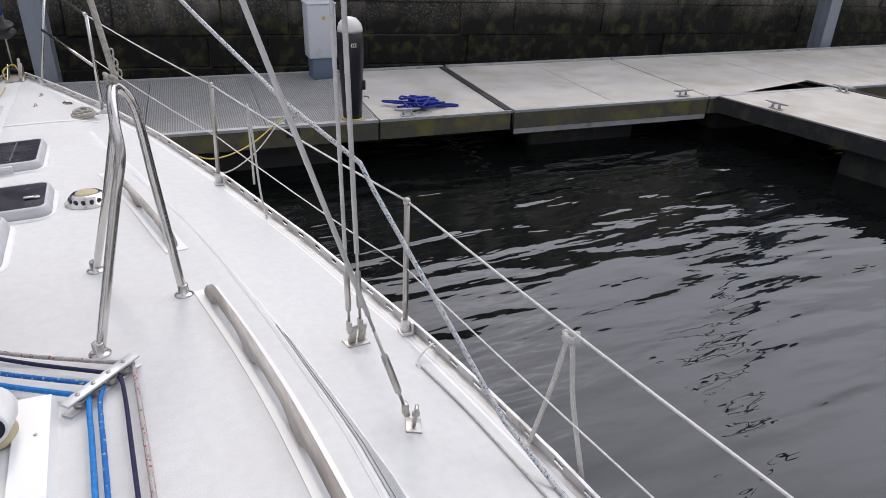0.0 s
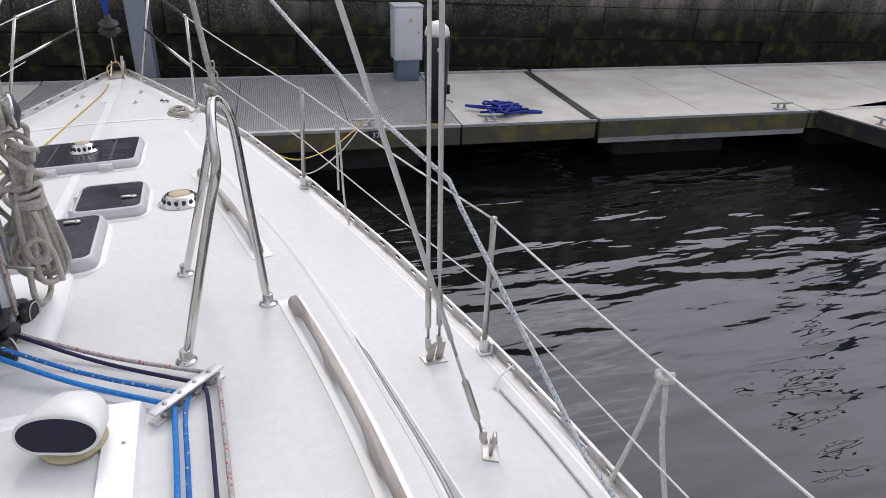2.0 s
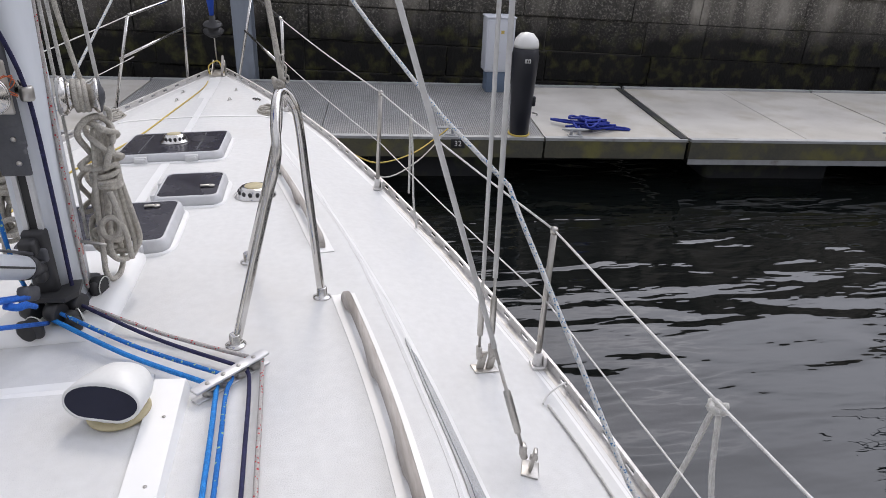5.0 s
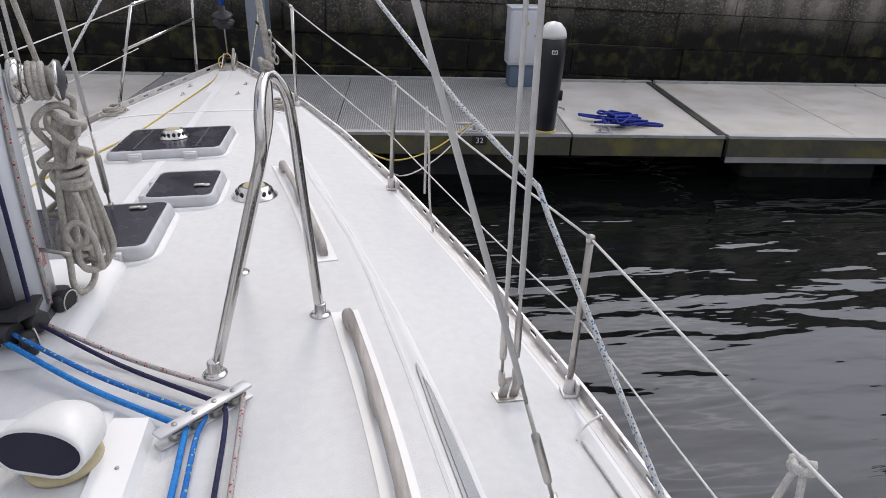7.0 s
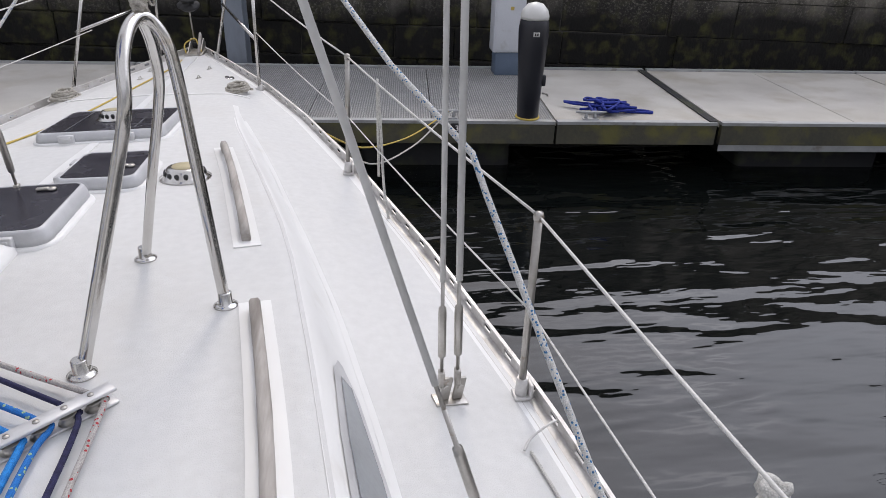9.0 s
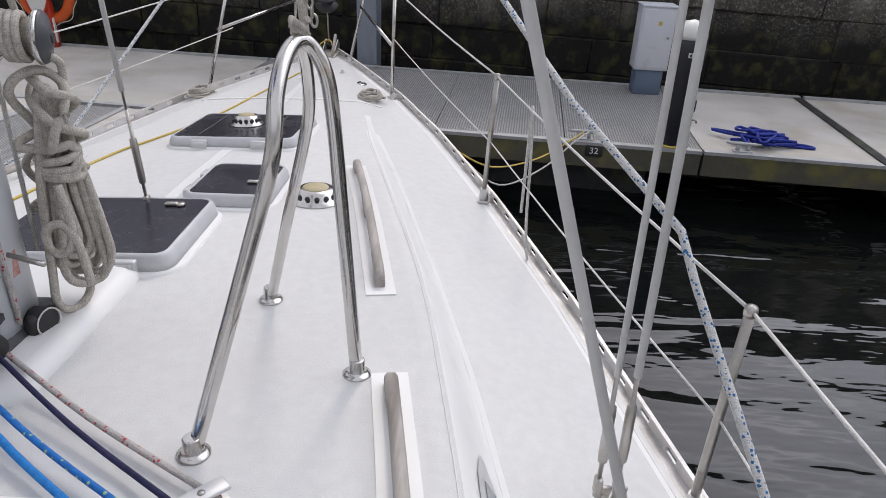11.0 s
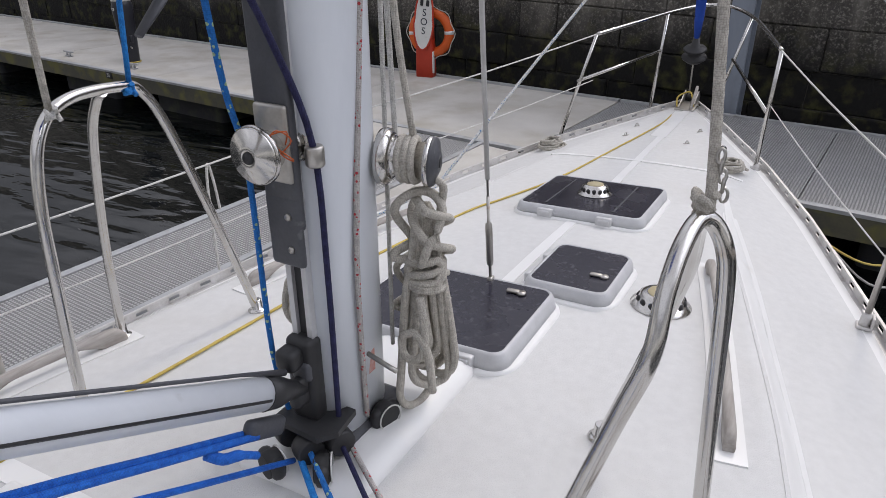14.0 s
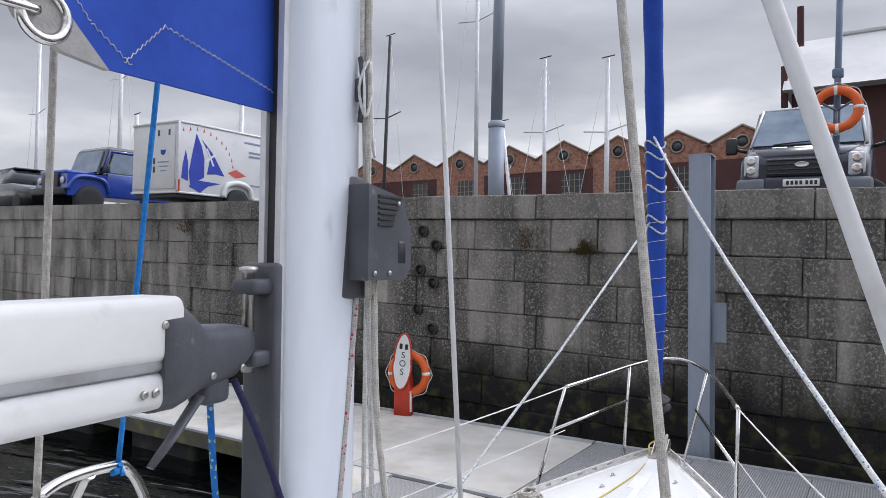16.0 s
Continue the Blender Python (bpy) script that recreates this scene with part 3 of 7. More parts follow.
OUTER = [(-6, 1.42), (-3, 1.4), (-1, 1.3), (-0.35, 1.215), (0.2, 1.12), (0.75, 0.995), (1.27, 0.865), (2.2, 0.60), (2.5, 0.55), (3.2, 0.42), (4.45, 0.03)]


def deck_z(x, y):
    """The height of the deck, coachroof and side decks."""
    ax = abs(x)
    zc, zr, xr = lerp_at(CENTRE, y), lerp_at(RAILZ, y), lerp_at(RAILX, y)
    xi, xo = lerp_at(INNER, y), max(lerp_at(OUTER, y), lerp_at(INNER, y) + 0.01)
    zi = zc - 0.03 * min(1.0, xi)
    zo = zr + 0.2 * (xr - xo)
    k = min(1.0, max(0.0, (y - 1.2) / 1.1))
    zo = zo * (1 - k) + (zi + (zr - zi) * (xo - xi) / max(0.05, xr - xi)) * k
    if ax <= xi:
        z = zc + (zi - zc) * (ax / max(xi, 1e-3)) ** 2
    elif ax <= xo:
        z = zi + (zo - zi) * (ax - xi) / (xo - xi)
    else:
        z = zo + (zr - zo) * (ax - xo) / max(1e-3, xr - xo)
    return z + HEEL * x


def on_deck(x, y, rz=0.0, up=0.0):
    """A pose that stands on the deck there, square to it."""
    e = 0.04
    nrm = Vector((-(deck_z(x + e, y) - deck_z(x - e, y)) / (2 * e), -(deck_z(x, y + e) - deck_z(x, y - e)) / (2 * e), 1)).normalized()
    q = Vector((0, 0, 1)).rotation_difference(nrm).to_matrix().to_4x4()
    return Matrix.Translation((x, y, deck_z(x, y) + up)) @ q @ Matrix.Rotation(radians(rz), 4, "Z")


YS = [-6 + 0.15 * i for i in range(69)] + [4.35, 4.45]
mb = Mesh()
cols = []
for y in YS:
    xi, xo, xr = lerp_at(INNER, y), max(lerp_at(OUTER, y), lerp_at(INNER, y) + 0.01), lerp_at(RAILX, y)
    half = [xi * f for f in (0.0, 0.25, 0.5, 0.75, 0.95, 1.0)] + [xi + (xo - xi) * f for f in (0.3, 0.7, 1.0)] + [xo + (xr - 0.07 - xo) * f for f in (0.08, 0.5, 1.0) if xr - 0.07 > xo] + [xr]
    while len(half) < 13:
        half.insert(-1, half[-1] - 1e-4 * (13 - len(half)))
    cols.append([(-x, y) for x in half[:0:-1]] + [(x, y) for x in half])
for ring in cols:
    mb.v.extend((x, y, deck_z(x, y)) for x, y in ring)
W = len(cols[0])
for i in range(len(YS) - 1):
    for k in range(W - 1):
        c = abs(k + 0.5 - (W - 1) / 2)
        white = (5 < c < 8 and YS[i] < 2.3) or c > 11
        mb.face([i * W + k, i * W + k + 1, (i + 1) * W + k + 1, (i + 1) * W + k], True, 1 if white else 0)
yacht = thing("sailing_yacht", Matrix.Identity(4), "white fibreglass sailing yacht moored at a pontoon", "yacht", kind="structure")
deck = part("deck", mb, [NONSKID, GEL], yacht, "pale grey non-slip deck with white margins")

# topsides from the rail down below the water
mb = Mesh()
rings = []
for y in YS:
    xr, zr = lerp_at(RAILX, y), lerp_at(RAILZ, y)
    ring = []
    for f, dz in ((1.0, 0.0), (1.015, -0.05), (1.0, -0.4), (0.93, -0.75), (0.7, -1.1)):
        rake = 0.35 * (-dz) * max(0.0, (y - 2.5) / 2.0)
        ring.append((xr * f + (0.012 if dz == 0 else 0), y - rake, zr + dz))
    rings.append([(-x, y2, z - HEEL * x) for x, y2, z in ring] + [(x, y2, z + HEEL * x) for x, y2, z in ring[::-1]])
mb.loft(rings, closed=False)
part("hull", mb, GEL, yacht, "white glossy topsides")

# perforated toe rails
for side in (-1, 1):
    pts = []
    for i in range(int((4.40 + 6) / 0.05) + 1):
        y = -6 + 0.05 * i
        x = lerp_at(RAILX, y) * side
        pts.append(Vector((x, y, deck_z(x, y))))
    mb = Mesh()
    for i in range(len(pts) - 1):
        p, q = pts[i], pts[i + 1]
        t = (q - p)
        ln = t.length
        m = Matrix.Translation(p) @ t.to_track_quat("Y", "Z").to_matrix().to_4x4()
        mb.box(-0.003, 0.003, 0, ln, 0, 0.014, m)
        mb.box(-0.003, 0.003, 0, ln, 0.032, 0.042, m)
        mb.box(-0.006, 0.006, 0, ln, 0.0405, 0.046, m)
        mb.box(-0.034 if side > 0 else 0.003, -0.003 if side > 0 else 0.034, 0, ln, 0, 0.005, m)
        if i % 3 != 0:
            mb.box(-0.0028, 0.0028, 0, ln, 0.012, 0.034, m)
    part("toe_rail", mb, RAILALU, yacht, "perforated aluminium toe rail")
    mb = Mesh()
    mb.tube([p + Vector((-0.055 * side, 0, 0.004)) for p in pts], 0.006, 6)
    part("rail_bead", mb, RAILALU, yacht)

# smooth white joints between the non-slip panels
def strip(pts, half, lift=0.003):
    """A flat band laid on the deck along points in plan."""
    res = Mesh()
    row = []
    for i, (x, y) in enumerate(pts):
        a, b = Vector(pts[max(0, i - 1)]), Vector(pts[min(len(pts) - 1, i + 1)])
        t = (b - a).normalized()
        nx, ny = -t.y * half, t.x * half
        row.append([(x - nx, y - ny, deck_z(x - nx, y - ny) + lift), (x + nx, y + ny, deck_z(x + nx, y + ny) + lift)])
    res.loft([r + [(p[0], p[1], p[2] - 0.006) for p in r[::-1]] for r in row], closed=True, caps=True, smooth=False)
    return res


part("centre_joint", strip([(0.02, 0.80 + 0.1 * i) for i in range(36)], 0.022), GEL, yacht)
part("cross_joint", strip([(-0.5 + 0.05 * i, 2.72) for i in range(23)], 0.016, 0.0045), GEL, yacht)
part("cross_joint", strip([(-0.95 + 0.05 * i, -0.57) for i in range(27)], 0.03), GEL, yacht)
for side in (-1, 1):
    for table, half in ((INNER, 0.011), (OUTER, 0.012)):
        part("edge_bead", strip([(side * lerp_at(table, -3.0 + 0.13 * i), -3.0 + 0.13 * i) for i in range(40)], half, 0.0018), GEL, yacht, "smooth white moulded edge of the coachroof")
part("bow_patch", strip([(0.0, 3.35 + 0.1 * i) for i in range(9)], 0.05), GEL, yacht)


# ---- mast and boom ----
MX, MY = -0.012, -0.075
MAST_RAKE = -0.008


def mast_at(z):
    return Vector((MX + HEEL * 0.4 * z, MY + MAST_RAKE * z, z))


def mast_ring(z, a=0.072, b=0.118):
    c = mast_at(z)
    ring = []
    for k in range(28):
        t = 2 * math.pi * k / 28
        co, si = math.cos(t), math.sin(t)
        ring.append((c.x + a * math.copysign(abs(co) ** 0.75, co), c.y + b * math.copysign(abs(si) ** (0.9 if si > 0 else 0.62), si), z))
    return ring


mast = thing("mast", Matrix.Identity(4), "pale painted aluminium mast with sail track, standing on deck", "mast")
zs = [0.04 + 0.5 * i for i in range(28)]
part("spar", Mesh().loft([mast_ring(z) for z in zs]), MASTPAINT, mast)
mb = Mesh()
for s in (-1, 1):
    mb.loft([[(mast_at(z).x + s * 0.02 + dx, mast_at(z).y - 0.119 + dy, z) for dx, dy in ((-0.007, 0.004), (0.007, 0.004), (0.007, -0.012), (-0.007, -0.012))] for z in zs], smooth=False)
part("sail_track", mb, ALU, mast)
part("groove", Mesh().loft([[(mast_at(z).x + dx, mast_at(z).y - 0.1185 + dy, z) for dx, dy in ((-0.0125, 0.003), (0.0125, 0.003), (0.0125, -0.003), (-0.0125, -0.003))] for z in zs], smooth=False), BLACK, mast)
part("sticker", Mesh().soft_box(0.002, 0.032, 0.06, 0.0008, Matrix.Translation((MX + 0.0735, MY + 0.012, 0.22))), stuff("faded_red_print", (0.52, 0.16, 0.13), (0.6, 0.42, 0.38), 90, 0.6), mast, "faded red printed sticker")
part("mast_step", Mesh().soft_box(0.17, 0.27, 0.05, 0.02, Matrix.Translation((MX, MY, 0.045))), DARKGREY, mast, "dark cast mast foot")


# ---- guard frames round the mast ----
def guard(feet, top_pts, leg_top, label):
    """A bent hoop with a third leg and round feet."""
    ob = thing("mast_guard", Matrix.Translation((feet[0][0], feet[0][1], deck_z(*feet[0]))), label, "guard frame", "mast guards")
    inv = ob.matrix_world.inverted()
    f3 = [Vector((x, y, deck_z(x, y))) for x, y in feet]
    hoop = smoothed([f3[0]] + [Vector(p) for p in top_pts] + [f3[1]], 8)
    part("hoop", Mesh().tube([inv @ p for p in hoop], 0.0145, 14), STEEL, ob)
    part("third_leg", Mesh().tube([inv @ p for p in smoothed([f3[2], *[Vector(p) for p in leg_top]], 8)], 0.0135, 14), STEEL, ob)
    for p in f3:
        m = inv @ on_deck(p.x, p.y)
        part("foot", Mesh().lathe([(0.0, 0.0), (0.032, 0.0), (0.032, 0.003), (0.024, 0.006), (0.0185, 0.010), (0.0178, 0.038), (0.015, 0.041)], 20, m), STEEL, ob)
    return ob


guard([(0.564, -0.417), (0.833, -0.133), (0.561, 0.179)],
      [(0.68, -0.309, 0.443), (0.720, -0.295, 0.585), (0.722, -0.255, 0.672), (0.726, -0.2, 0.724), (0.735, -0.135, 0.745), (0.754, -0.108, 0.735), (0.777, -0.103, 0.693), (0.789, -0.101, 0.62), (0.803, -0.105, 0.42)],
      [(0.642, 0.1, 0.3), (0.694, 0.075, 0.493), (0.715, 0.045, 0.585), (0.724, -0.01, 0.672), (0.730, -0.085, 0.735)], "polished stainless steel guard frame beside the mast, on three feet")
guard([(-0.64, -0.36), (-0.662, 0.301), (-0.955, -0.01)],
      [(-0.665, -0.33, 0.3), (-0.68, -0.30, 0.58), (-0.70, -0.245, 0.72), (-0.735, -0.14, 0.768), (-0.765, 0.03, 0.762), (-0.775, 0.10, 0.735), (-0.755, 0.15, 0.62), (-0.70, 0.24, 0.25)],
      [(-0.92, -0.015, 0.3), (-0.84, -0.03, 0.62), (-0.79, -0.03, 0.73), (-0.75, -0.035, 0.762)], "polished stainless steel guard frame on the far side of the mast")


# ---- stanchions, lifelines and pulpit ----
def stanchion(x, y, tx, ty, tz, group="stanchions"):
    ob = thing("stanchion", Matrix.Translation((x, y, deck_z(x, y))), "stainless steel lifeline stanchion standing at the toe rail", "stanchion", group)
    inv = ob.matrix_world.inverted()
    base, top = Vector((x, y, deck_z(x, y))), Vector((tx, ty, tz))
    mid = base.lerp(top, 0.12)
    part("post", Mesh().tube([inv @ p for p in (base, base.lerp(top, 0.5), top)], 0.0115, 12), DULL, ob)
    part("cap", Mesh().lathe([(0.0135, -0.012), (0.0145, 0.0), (0.012, 0.01), (0.0, 0.014)], 12, inv @ aim(top, top + (top - base))), DULL, ob)
    part("socket", Mesh().soft_box(0.05, 0.055, 0.012, 0.004, Matrix.Translation((0, 0, 0.008))).tube([inv @ base, inv @ mid], [0.021, 0.0165], 12).soft_box(0.012, 0.05, 0.05, 0.004, Matrix.Translation((0.026 if x > 0 else -0.026, 0, 0.03))), RAILALU, ob, "cast aluminium stanchion base")
    return top


tops = {1: [], -1: []}
tops[1] = [stanchion(1.87, -2.05, 1.88, -2.08, 0.19), stanchion(1.654, -0.155, 1.655, -0.168, 0.255), stanchion(1.186, 1.517, 1.203, 1.46, 0.355)]
tops[-1] = [stanchion(-1.90, -2.05, -1.92, -2.05, 0.06), stanchion(-1.655, -0.4, -1.67, -0.42, 0.14), stanchion(-1.19, 1.6, -1.21, 1.56, 0.27)]
PUL_S, PUL_P = Vector((0.645, 3.03, 0.51)), Vector((-0.49, 3.42, 0.47))
for side, first in ((1, PUL_S), (-1, PUL_P)):
    line = tops[side] + [first]
    mb = Mesh()
    for a, b in zip(line, line[1:]):
        mb.tube([a.lerp(b, i / 6) + Vector((0, 0, -0.012 * math.sin(math.pi * i / 6))) for i in range(7)], 0.0042, 6)
    lone("lifeline", mb, WIRE, "white coated upper lifeline wire along the deck edge", "wire", "lifelines")
    mb = Mesh()
    low = [t - Vector((0, 0, 0.29)) for t in line[:-1]] + [first - Vector((0, 0, 0.30))]
    for a, b in zip(low, low[1:]):
        mb.tube([a.lerp(b, i / 6) + Vector((0, 0, -0.012 * math.sin(math.pi * i / 6))) for i in range(7)], 0.0032, 6)
    lone("lifeline", mb, WIRE, "thin lower lifeline wire along the deck edge", "wire", "lifelines")

pulpit = thing("bow_pulpit", Matrix.Translation((0, 4.0, deck_z(0, 4.0))), "stainless steel tube pulpit around the bow", "pulpit")
pin = pulpit.matrix_world.inverted()


def ptube(name, pts, r=0.0125):
    part(name, Mesh().tube([pin @ Vector(p) for p in pts], r, 10), STEEL, pulpit)


ptube("top_rail", smoothed([PUL_P, (-0.34, 3.8, 0.505), (-0.2, 4.25, 0.535), (-0.07, 4.52, 0.555), (0.08, 4.60, 0.565), (0.2, 4.52, 0.56), (0.36, 4.22, 0.54), (0.5, 3.7, 0.525), PUL_S], 6))
for f, t in (((-0.68, 3.36), PUL_P), ((-0.24, 4.14), (-0.21, 4.22, 0.535)), ((0.2, 4.12), (0.36, 4.24, 0.54)), ((0.628, 3.07), PUL_S)):
    ptube("leg", [(f[0], f[1], deck_z(*f)), Vector((f[0], f[1], deck_z(*f))).lerp(Vector(t), 0.5), t], 0.012)
    part("foot", Mesh().lathe([(0.03, 0), (0.03, 0.006), (0.017, 0.012), (0.017, 0.035)], 14, pin @ on_deck(*f)), RAILALU, pulpit)
ptube("mid_rail", [(-0.585, 3.39, 0.16), (-0.225, 4.18, 0.27)], 0.0105)
ptube("mid_rail", [(0.285, 4.18, 0.25), (0.637, 3.05, 0.16)], 0.0105)


# ---- standing rigging ----
def rig(name, p, q, r_lo, r_tube, tube_from, tube_to, label, screw=True):
    """A wire from its deck fitting, with a turnbuckle and a plastic cover."""
    p, q = Vector(p), Vector(q)
    ob = thing(name, Matrix.Translation(p), label, "rigging", "shrouds and stays")
    d = (q - p).normalized()
    ln = (q - p).length
    at = lambda s: tuple(d * s)
    if screw:
        part("toggle", Mesh().tube([at(0.0), at(0.05)], 0.009, 10).soft_box(0.018, 0.03, 0.05, 0.005, Matrix.Translation(d * 0.03)), DULL, ob)
        part("turnbuckle", Mesh().tube([at(0.045), at(0.1), at(0.105), at(0.125), at(0.24), at(0.26), at(0.265), at(0.36)], [0.0055, 0.0055, 0.011, 0.012, 0.012, 0.011, 0.0055, 0.0055], 10), DULL, ob, "worn bronze and steel turnbuckle")
    part("wire", Mesh().tube([at(0.3 if screw else 0), at(ln)], r_lo, 8), DULL, ob)
    if r_tube:
        part("cover", Mesh().tube([at(tube_from), at((tube_from + tube_to) / 2), at(tube_to)], r_tube, 12), TUBEWHITE, ob, "white plastic tube over the wire")
    return ob


def chainplate(x, y, holes, rz=0):
    ob = thing("chainplate", on_deck(x, y, rz), "stainless steel chainplate bolted on the side deck", "deck fitting", "chainplates")
    part("base", Mesh().soft_box(0.10 if holes > 1 else 0.075, 0.055, 0.006, 0.002, Matrix.Translation((0, 0, 0.003))), DULL, ob)
    for i in range(holes):
        cx = (i - (holes - 1) / 2) * 0.042
        part("tang", Mesh().soft_box(0.032, 0.012, 0.075, 0.004, Matrix.Translation((cx, 0, 0.043))).tube([(cx, -0.012, 0.05), (cx, 0.012, 0.05)], 0.009, 10), DULL, ob)
    return ob


for s in (1, -1):
    chainplate(1.43 * s, -0.19, 2, 12 * s)
    chainplate(1.45 * s, -0.72, 1, 70 * s)
    z0 = deck_z(1.43 * s, -0.19) + 0.05
    rig("cap_shroud", (1.405 * s, -0.19, z0), (1.38 * s, -0.04, 5.0), 0.004, 0.0075, 0.34, 3.0, "cap shroud wire in a white plastic tube")
    rig("cap_shroud", (1.452 * s, -0.185, z0), (1.40 * s, -0.06, 5.0), 0.004, 0.0095, 0.34, 3.0, "cap shroud wire in a white plastic tube")
    rig("lower_shroud", (1.43 * s, -0.72, deck_z(1.43 * s, -0.72) + 0.05), (-0.10 * s, -0.31, 4.9), 0.005, 0.0078, 0.42, 3.4, "lower shroud wire in a thick white plastic tube")
bz = deck_z(0.004, 0.736)
rig("babystay", (0.004, 0.74, bz + 0.01), (-0.06, 0.27, 4.9), 0.004, 0.008, 0.42, 2.6, "babystay wire with turnbuckle standing on the foredeck")

# forestay with the furled headsail in its blue cover
FS0, FS1 = Vector((0.0, 4.34, -0.06)), Vector((0.42, 0.35, 12.5))
fore = thing("furled_headsail", Matrix.Translation(FS0), "headsail furled on the forestay under a blue cover", "headsail")
fd = (FS1 - FS0).normalized()
at = lambda s: tuple(fd * s)
part("stay", Mesh().tube([at(0), at(0.3)], 0.006, 8), DULL, fore)
fm = Matrix.Translation(fd * 0.30) @ fd.to_track_quat("Z", "Y").to_matrix().to_4x4()
part("furling_drum", Mesh().lathe([(0.015, -0.03), (0.05, -0.03), (0.085, 0.0), (0.09, 0.012), (0.05, 0.02), (0.045, 0.05), (0.06, 0.06), (0.085, 0.068), (0.075, 0.08), (0.03, 0.095), (0.022, 0.16)], 24, fm), BLACK, fore, "black furling drum with line")
pts, rad = [], []
for i in range(70):
    s = 0.46 + i * 0.14
    pts.append(at(s))
    rad.append(0.02 + 0.042 * min(1.0, i / 5) + 0.003 * math.sin(i * 1.7))
part("rolled_sail", Mesh().tube(pts, rad, 14), SAILBLUE, fore)
for k, s0 in enumerate((1.72, 1.80, 2.02, 2.12, 2.25, 2.33)):
    ring = [Vector(at(s0 + 0.03 * math.sin(2 * a))) + Vector((0.068 * math.cos(a), 0.068 * math.sin(a), 0)) for a in [2 * math.pi * j / 16 for j in range(16)]]
    part("sheet_turn", Mesh().tube(ring, 0.007, 6, closed=True), SHEETROPE, fore, "sheet wrapped round the furled sail")
for j in range(9):
    s0 = 0.75 + 0.14 * j
    part("lacing_turn", Mesh().tube([Vector(at(s0 + 0.06 * a / 6.28)) + Vector((0.067 * math.cos(a), 0.067 * math.sin(a), 0)) for a in [2 * math.pi * k / 14 for k in range(15)]], 0.002, 4), WIRE, fore)

clew = Vector((0.05, 3.64, 2.25))
turn = Vector((1.44, -0.2, 0.43))
lone("jib_sheet", Mesh().tube([clew] + [clew.lerp(turn, f) - Vector((0, 0, 0.4 * f * (1 - f))) for f in (0.15, 0.3, 0.45, 0.6, 0.75, 0.9)] + [Vector((1.465, -0.2, 0.44)), Vector((1.49, -0.26, 0.36)), Vector((1.69, -0.9, -0.23)), Vector((1.77, -1.1, -0.36)), Vector((1.84, -1.9, -0.4)), Vector((1.8, -3, -0.4))], 0.0085, 8), SHEETROPE, "white jib sheet with blue flecks bent round the shroud", "rope", "jib sheets")
lone("jib_sheet", Mesh().tube([(0.03, 3.8, 1.66), (-0.27, 2.6, 0.84), (-0.58, 1.4, 0.06), (-0.77, 1.0, -0.03), (-1.2, 0.2, -0.3), (-1.3, -1.6, -0.28)], 0.0075, 8), SHEETROPE, "white jib sheet with blue flecks across the foredeck", "rope", "jib sheets")


# ---- hatches and vents ----
def shell_vent(parent, m, r=0.105):
    """A low stainless vent with a ring of holes and a pale centre."""
    v = part("vent_body", Mesh().lathe([(r, 0), (r, 0.004), (r * 0.82, 0.012), (r * 0.7, 0.04), (r * 0.62, 0.046), (r * 0.5, 0.047)], 32, m), STEEL, parent, "polished vent ring")
    part("vent_centre", Mesh().lathe([(r * 0.5, 0.044), (r * 0.46, 0.05), (0, 0.052)], 24, m), CREAM, parent, "yellowed disc")
    for k in range(14):
        a = 2 * math.pi * k / 14
        h = m @ Matrix.Rotation(a, 4, "Z") @ Matrix.Translation((r * 0.775, 0, 0.026)) @ Matrix.Rotation(radians(68), 4, "Y")
        part("vent_hole", Mesh().lathe([(0.0095, -0.002), (0.0095, 0.0025), (0, 0.003)], 10, h), BLACK, parent)
    return v


CREAM = stuff("yellowed_plastic", (0.55, 0.48, 0.3), (0.42, 0.36, 0.22), 14, 0.5, 0.65)
BRIGHT = stuff("white_plastic", (0.78, 0.78, 0.76), (0.7, 0.7, 0.68), 5, 0.3, 0.45, spots=(0.55, 0.52, 0.47), spot_scale=12, spot_lo=0.64, spot_hi=0.85)


def hatch(x, y, hx, hy, h, clips, label, handle=None):
    ob = thing("deck_hatch", on_deck(x, y), label, "hatch", "deck hatches")
    part("base_moulding", Mesh().loft([[(px, py, z) for px, py in rounded(hx + g, hy + g, 0.07 + g)] for z, g in ((-0.02, 0.034), (0.003, 0.03), (0.007, 0.02), (0.008, 0.0))]), GEL, ob, "raised white moulding")
    part("frame", Mesh().loft([[(px, py, z) for px, py in rounded(hx + g, hy + g, 0.045 + g)] for z, g in ((0.006, 0.010), (h * 0.55, 0.007), (h * 0.88, 0.0), (h, -0.007), (h + 0.001, -0.012), (h - 0.005, -0.014))]), HATCHGREY, ob)
    part("pane", Mesh().prism(rounded(hx - 0.0135, hy - 0.0135, 0.034), h - 0.02, h - 0.0015), TINT, ob, "dark tinted acrylic pane")
    for cx, cy, rz in clips:
        m = Matrix.Translation((cx, cy, h * 0.45)) @ Matrix.Rotation(radians(rz), 4, "Z")
        part("hinge", Mesh().soft_box(0.07, 0.024, h * 0.75, 0.005, m).soft_box(0.05, 0.014, h * 0.3, 0.004, m @ Matrix.Translation((0, -0.012, 0.004))), ALU, ob, "silver hinge clip")
    if handle:
        part("handle", Mesh().soft_box(0.045, 0.02, 0.012, 0.005, Matrix.Translation((handle[0], handle[1], h + 0.005))).lathe([(0.016, 0), (0.014, 0.008), (0, 0.009)], 14, Matrix.Translation((handle[0] + 0.03, handle[1], h))), DULL, ob)
    return ob


